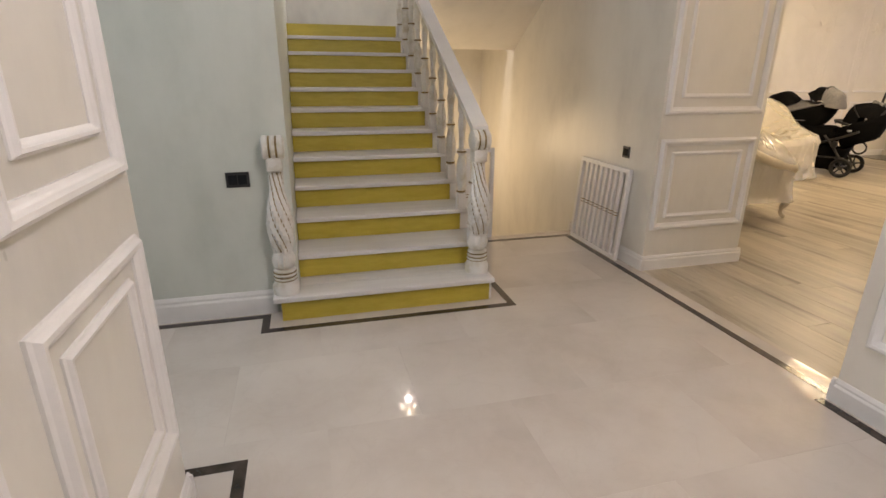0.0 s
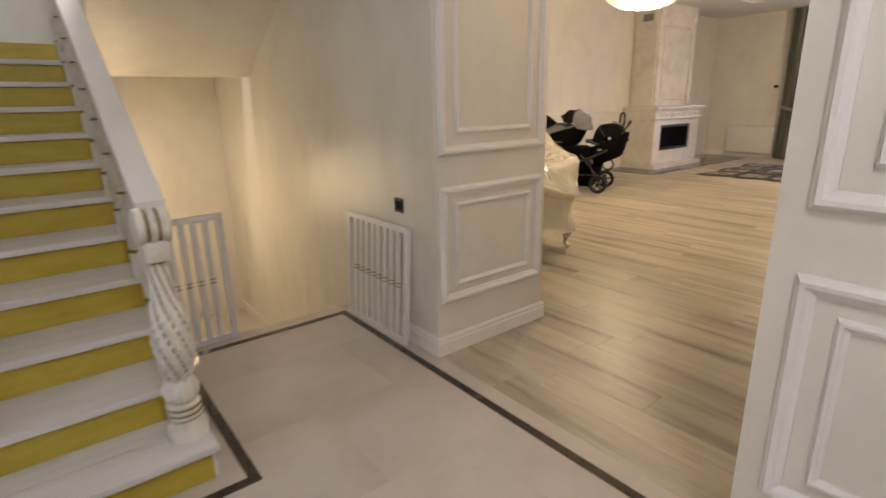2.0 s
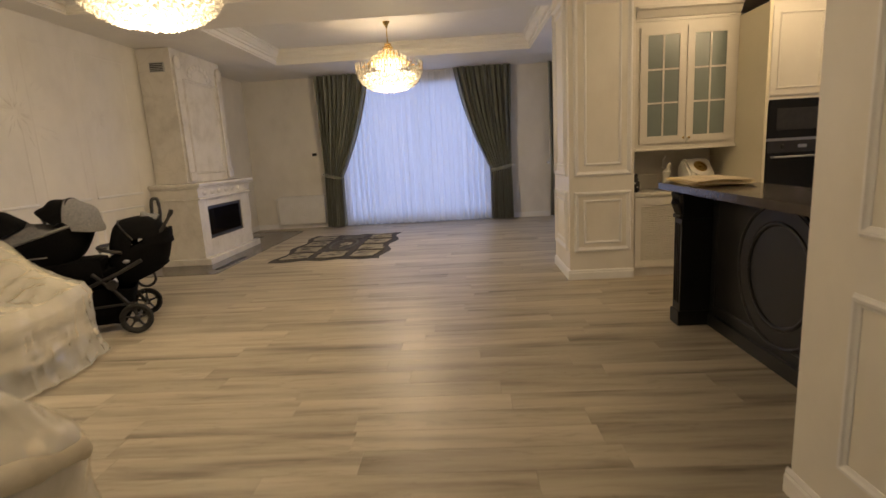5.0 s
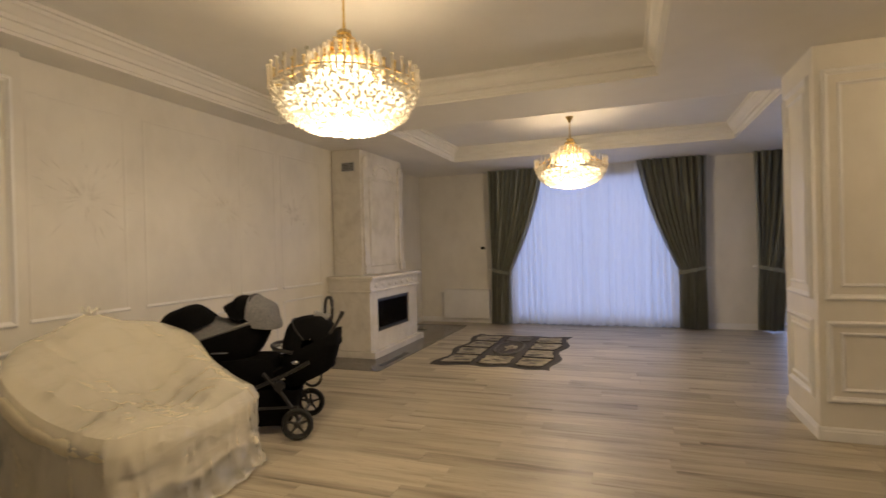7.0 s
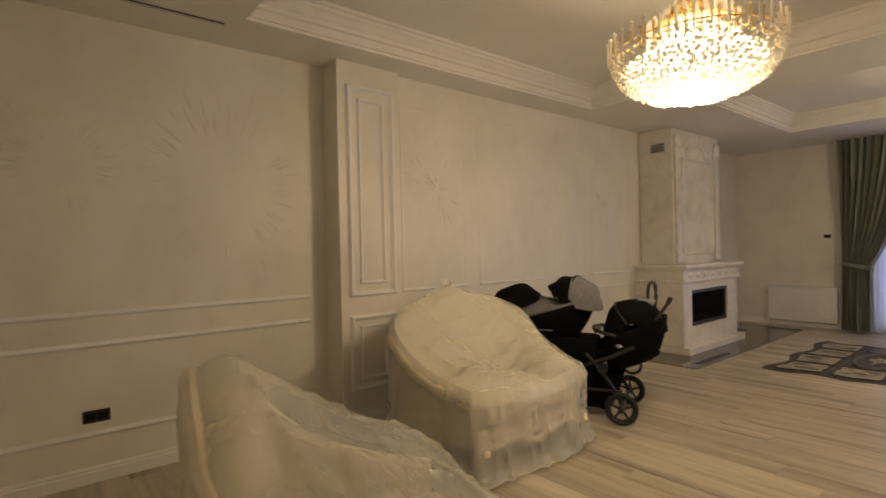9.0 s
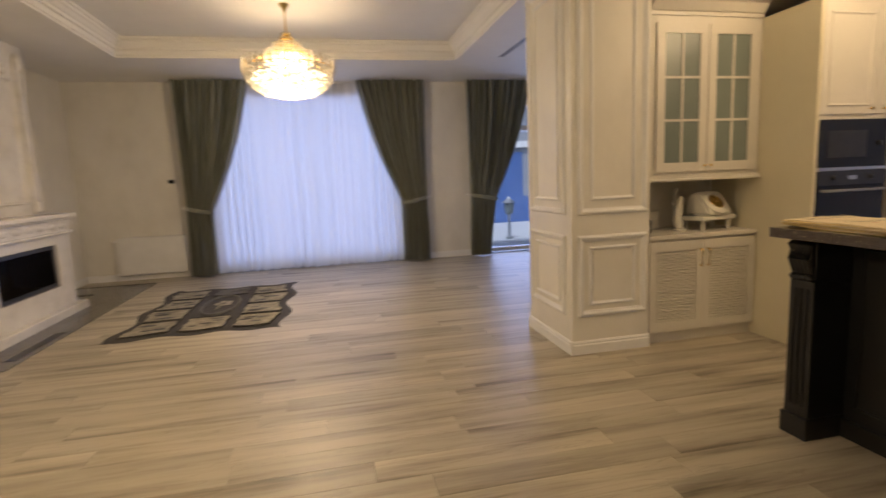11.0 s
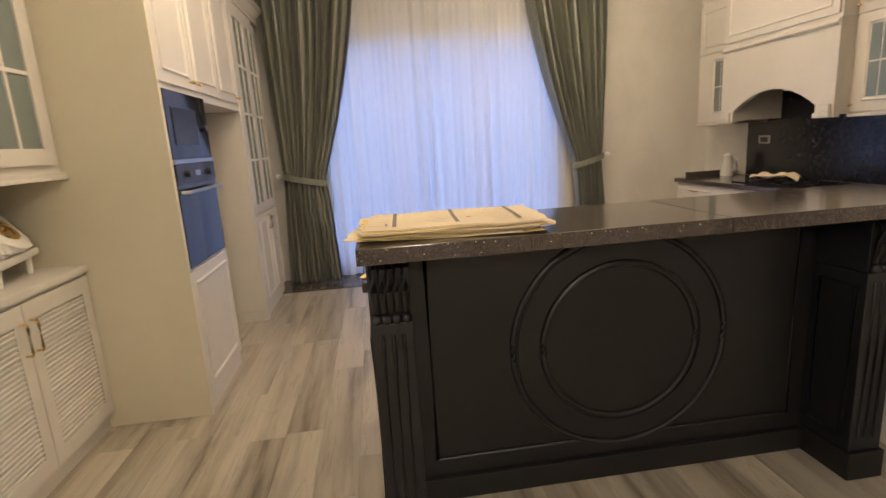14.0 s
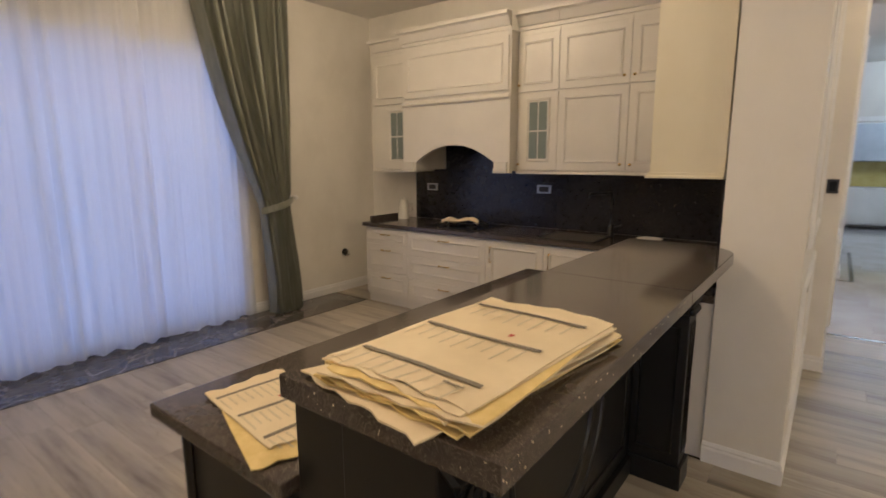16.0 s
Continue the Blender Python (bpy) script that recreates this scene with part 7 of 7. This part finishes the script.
    part("cot_mount", box(fresh(), -0.74, -0.22, -0.21, 0.21, 0.44, 0.70, 0.07), "black_cloth", ob, "black mount under the cot", True)
    # second seat, leaning back under its own hood
    shell = tub(0.08, 0.28, 0.215, 0.47, 0.80, 0.42, 0.6)
    part("seat_shell", grid(fresh(), shell, 36, 12, 0.02), "black_cloth", ob, "black seat shell", True)
    part("seat_pad", grid(fresh(), lambda u, v: shell(u, 0.12) if v > 0.5 else (0.08, 0, 0.53), 36, 2, 0.02), "black_cloth", ob, "", True)
    part("seat_hood", grid(fresh(), hood(0.09, 0.79, 0.265, 0.215, -2, 196), 28, 14, 0.014), "black_cloth", ob, "black folding hood", True)
    part("hood_trim", tube(fresh(), [hood(0.09, 0.79, 0.272, 0.217, 18, 172)(0.70, k / 14) for k in range(15)], 0.008, 6), "black_plastic", ob, "", True)
    part("hood_cap", grid(fresh(), hood(0.13, 0.815, 0.262, 0.11, 58, 92, 1), 10, 10, 0.012), "grey_cloth", ob, "grey marl lining turned out", True)
    part("leg_rest", grid(fresh(), lambda u, v: (-0.40 + 0.36 * u, -0.18 + 0.36 * v, 0.44 + 0.20 * u + 0.05 * math.sin(math.pi * v) + 0.03 * math.sin(math.pi * u)), 16, 10, 0.10), "black_cloth", ob, "black padded leg rest", True)
    part("bumper_bar", tube(fresh(), smooth_line([(-0.05, -0.21, 0.74), (-0.20, -0.19, 0.775), (-0.27, 0, 0.785), (-0.20, 0.19, 0.775), (-0.05, 0.21, 0.74)], 20), 0.017, 8), "black_plastic", ob, "", True)
    part("bumper_pad", tube(fresh(), smooth_line([(-0.235, -0.13, 0.752), (-0.262, 0, 0.757), (-0.235, 0.13, 0.752)], 10), 0.012, 8), "grey_cloth", ob, "grey pad", True)
    part("push_handle", tube(fresh(), smooth_line([(0.24, 0.16, 0.92), (0.26, 0.16, 1.05), (0.255, 0.16, 1.17), (0.225, 0.155, 1.19), (0.20, 0.15, 1.15), (0.185, 0.15, 0.97)], 24), 0.016, 8), "black_plastic", ob, "black loop handle", True)
    part("push_handle", tube(fresh(), smooth_line([(0.24, -0.16, 0.84), (0.31, -0.16, 0.94), (0.38, -0.16, 1.05), (0.395, -0.16, 1.09)], 14), [0.015] * 9 + [0.021] * 6, 10), "black_plastic", ob, "black handle with a rubber grip", True)


stroller()


def rug():
    ob = thing("rug", "wavy-edged dark rug with pale framed panels on the laminate", "rug", (11.48, 4.93, 0))
    L, W = 1.20, 0.84
    def place(u, v, z):
        x, y = (u - 0.5) * 2 * L, (v - 0.5) * 2 * W
        ex, ey = abs(u - 0.5) * 2, abs(v - 0.5) * 2
        x += 0.035 * math.sin(v * 18.8 + 1) * ex ** 3 + (0.07 * (ey ** 4) * (1 if u > 0.5 else -1)) * ex
        y += 0.05 * math.sin(u * 15.7 + 0.5) * ey ** 3
        return (x, y, z)
    part("field", grid(fresh(), lambda u, v: place(u, v, 0.002), 60, 40, 0.008), "rug_dark", ob)
    outer = [(0.05 + 0.228 * k, 0.05 + 0.228 * k + 0.206) for k in range(4)]
    cells = [(u0, u1, v0, v1, "rug_light") for v0, v1 in ((0.06, 0.31), (0.69, 0.94)) for u0, u1 in outer]
    cells += [(0.05, 0.27, 0.37, 0.63, "rug_light"), (0.76, 0.95, 0.37, 0.63, "rug_grey")]
    for i, (u0, u1, v0, v1, mat) in enumerate(cells):
        def f(a, b, z):
            w = 0.006 * math.sin(a * 12.5 + i)
            return place(u0 + (u1 - u0) * a, v0 + (v1 - v0) * b + w, z)
        part("panel", grid(fresh(), lambda a, b: f(a, b, 0.0125), 12, 12, 0.004), mat, ob)
        part("panel_border", tube(fresh(), [f(a, b, 0.017) for a, b in [(k / 8, 0) for k in range(8)] + [(1, k / 8) for k in range(8)] + [(1 - k / 8, 1) for k in range(8)] + [(0, 1 - k / 8) for k in range(8)]], 0.006, 6, True), "rug_dark", ob)
        rnd = random.Random(i)
        for k in range(4):
            p = f(rnd.uniform(0.2, 0.8), rnd.uniform(0.2, 0.8), 0.0165)
            part("motif", ball(fresh(), p, rnd.uniform(0.03, 0.07), 10, (0.7, 1.5, 0.03)), "rug_grey" if k % 3 else "rug_dark", ob, "grey leaf motif")

    def oval(ru, rv, z):
        return lambda a, b: place(0.515 + ru * b * math.cos(6.2832 * a), 0.5 + rv * b * math.sin(6.2832 * a), z + 0.001 * b)
    part("medallion_rim", tube(fresh(), [oval(0.215, 0.125, 0.014)(k / 32, 1.0) for k in range(32)], 0.022, 6, True), "rug_grey", ob, "grey medallion rim")
    part("medallion", grid(fresh(), oval(0.20, 0.115, 0.0125), 32, 6, 0.003), "rug_dark", ob, "charcoal oval medallion")
    for k in range(5):
        a = k * 1.2566 + 0.4
        part("petal", ball(fresh(), (0.10 + 0.10 * math.cos(a), -0.02 + 0.07 * math.sin(a), 0.018), 0.07, 10, (1.0, 0.6, 0.05)), "rug_light", ob, "pale petal")
    part("stem", tube(fresh(), [(0.05, -0.02, 0.018), (-0.08, 0.0, 0.018), (-0.20, 0.02, 0.018)], 0.010, 6), "rug_light", ob)


rug()

# ---- floor pieces ----


def tile_mesh(name, w, d, t, bevel, mat):
    me = bpy.data.meshes.new(name)
    b = bevel
    v = [(0, 0, -t), (w, 0, -t), (w, d, -t), (0, d, -t), (0, 0, -b), (w, 0, -b), (w, d, -b), (0, d, -b), (b, b, 0), (w - b, b, 0), (w - b, d - b, 0), (b, d - b, 0)]
    f = [(8, 9, 10, 11)] + [(4 + k, 4 + (k + 1) % 4, 8 + (k + 1) % 4, 8 + k) for k in range(4)] + [(k, (k + 1) % 4, 4 + (k + 1) % 4, 4 + k) for k in range(4)]
    me.from_pydata(v, [], f)
    me.materials.append(M[mat])
    return me


def lay(name, me, x, y, parent):
    ob = new(name, me)
    ob.location = (x, y, 0)
    ob.parent = parent
    return ob


PW, PL = 0.192, 1.29
plank_full = tile_mesh("plank", PW - 0.001, PL - 0.001, 0.011, 0.0008, "plank")
far_v, far_f = [], []
rng = random.Random(11)
near_count = 0
x = 2.17
while x < XW:
    y = -3.02 - rng.uniform(0, PL)
    w = min(PW, XW - x)
    while y < 7.9:
        y0, y1 = max(y, YK), min(y + PL, 7.68)
        cx, cy = x + w / 2, (y0 + y1) / 2
        if y1 - y0 > 0.03:
            if cx < 3.03:
                y0, y1 = max(y0, 1.62), min(y1, 3.28)
            elif cx < 4.85 and y0 < 1.52 and y1 > 1.3:
                y0 = 1.5
            if 9.66 < cx < 13.6:
                y1 = min(y1, 6.30)
            if 3.75 < cx < 8.15:
                y0 = max(y0, -2.48)
            if y1 - y0 > 0.03:
                near = 2.1 < cx < 8.8 and -0.6 < cy < 5.2 and near_count < 300
                if near:
                    key = (round(w, 3), round(y1 - y0, 3))
                    if key == (PW, PL):
                        me = plank_full
                    else:
                        me = tile_mesh("plank", w - 0.001, y1 - y0 - 0.001, 0.011, 0.0008, "plank")
                    lay("plank", me, x, y0, floor)
                    near_count += 1
                else:
                    n = len(far_v)
                    b, t = 0.0008, 0.011
                    a0, a1, b0, b1 = x, x + w - 0.001, y0, y1 - 0.001
                    far_v += [(a0, b0, -b), (a1, b0, -b), (a1, b1, -b), (a0, b1, -b), (a0 + b, b0 + b, 0), (a1 - b, b0 + b, 0), (a1 - b, b1 - b, 0), (a0 + b, b1 - b, 0)]
                    far_f += [(n + 4, n + 5, n + 6, n + 7)] + [(n + k, n + (k + 1) % 4, n + 4 + (k + 1) % 4, n + 4 + k) for k in range(4)]
        y += PL
    x += PW
me = bpy.data.meshes.new("planks")
me.from_pydata(far_v, [], far_f)
me.materials.append(M["plank_far"])
rest = new("planks", me)
rest.parent = floor
rest["kind"] = "stuff"

# marble slabs of the hall
TW, TD = 0.80, 0.60
slabs = {}


def slab(x0, x1, y0, y1, mat="marble", name="marble_slab", z=0.0):
    key = (round(x1 - x0, 3), round(y1 - y0, 3), mat)
    if key not in slabs:
        slabs[key] = tile_mesh(name, x1 - x0 - 0.0004, y1 - y0 - 0.0004, 0.011, 0.0002, mat)
    ob = lay(name, slabs[key], x0, y0, hall_floor)
    ob.location.z = z
    return ob


yy = -1.6
k = 0
while yy < 4.36:
    y1 = min(yy + TD, 4.36)
    xx = -3.0 - (k % 2) * 0.4
    while xx < 2.17:
        x0, x1 = max(xx, -3.0), min(xx + TW, 2.17)
        ya, yb = yy, y1
        if x0 < 0.90 and yb > 3.35:
            if x1 > 1.0 and ya >= 3.35:
                x0 = 0.90
            elif ya >= 3.35:
                xx += TW
                continue
            else:
                yb = 3.35
        if x1 - x0 > 0.02 and yb - ya > 0.02:
            slab(x0, x1, ya, yb)
        xx += TW
    yy += TD
    k += 1
for a in range(5):
    for b in range(5):
        slab(-7.15 + 0.83 * a, -7.15 + 0.83 * (a + 1), -0.5 + 1.1 * b, -0.5 + 1.1 * (b + 1))

S = 0.045


def strip(x0, x1, y0, y1):
    bm = box(fresh(), x0, x1, y0, y1, -0.003, 0.0025)
    part("inlay_strip", bm, "inlay", hall_floor)


strip(2.03, 2.03 + S, 1.66, 4.25)
strip(1.94, 1.94 + S, -1.6, 1.66)
strip(1.02, 2.03, 4.205, 4.25)
strip(0.975, 1.02, 2.93, 4.25)
strip(-0.48, 0.975, 2.93, 2.93 + S)
strip(-0.48 - S, -0.48, 2.93, 3.17)
strip(-3.0, -0.48 - S, 3.125, 3.17)
strip(-3.0, -0.50, 1.85, 1.85 + S)
strip(-0.545, -0.50, -1.6, 1.85)
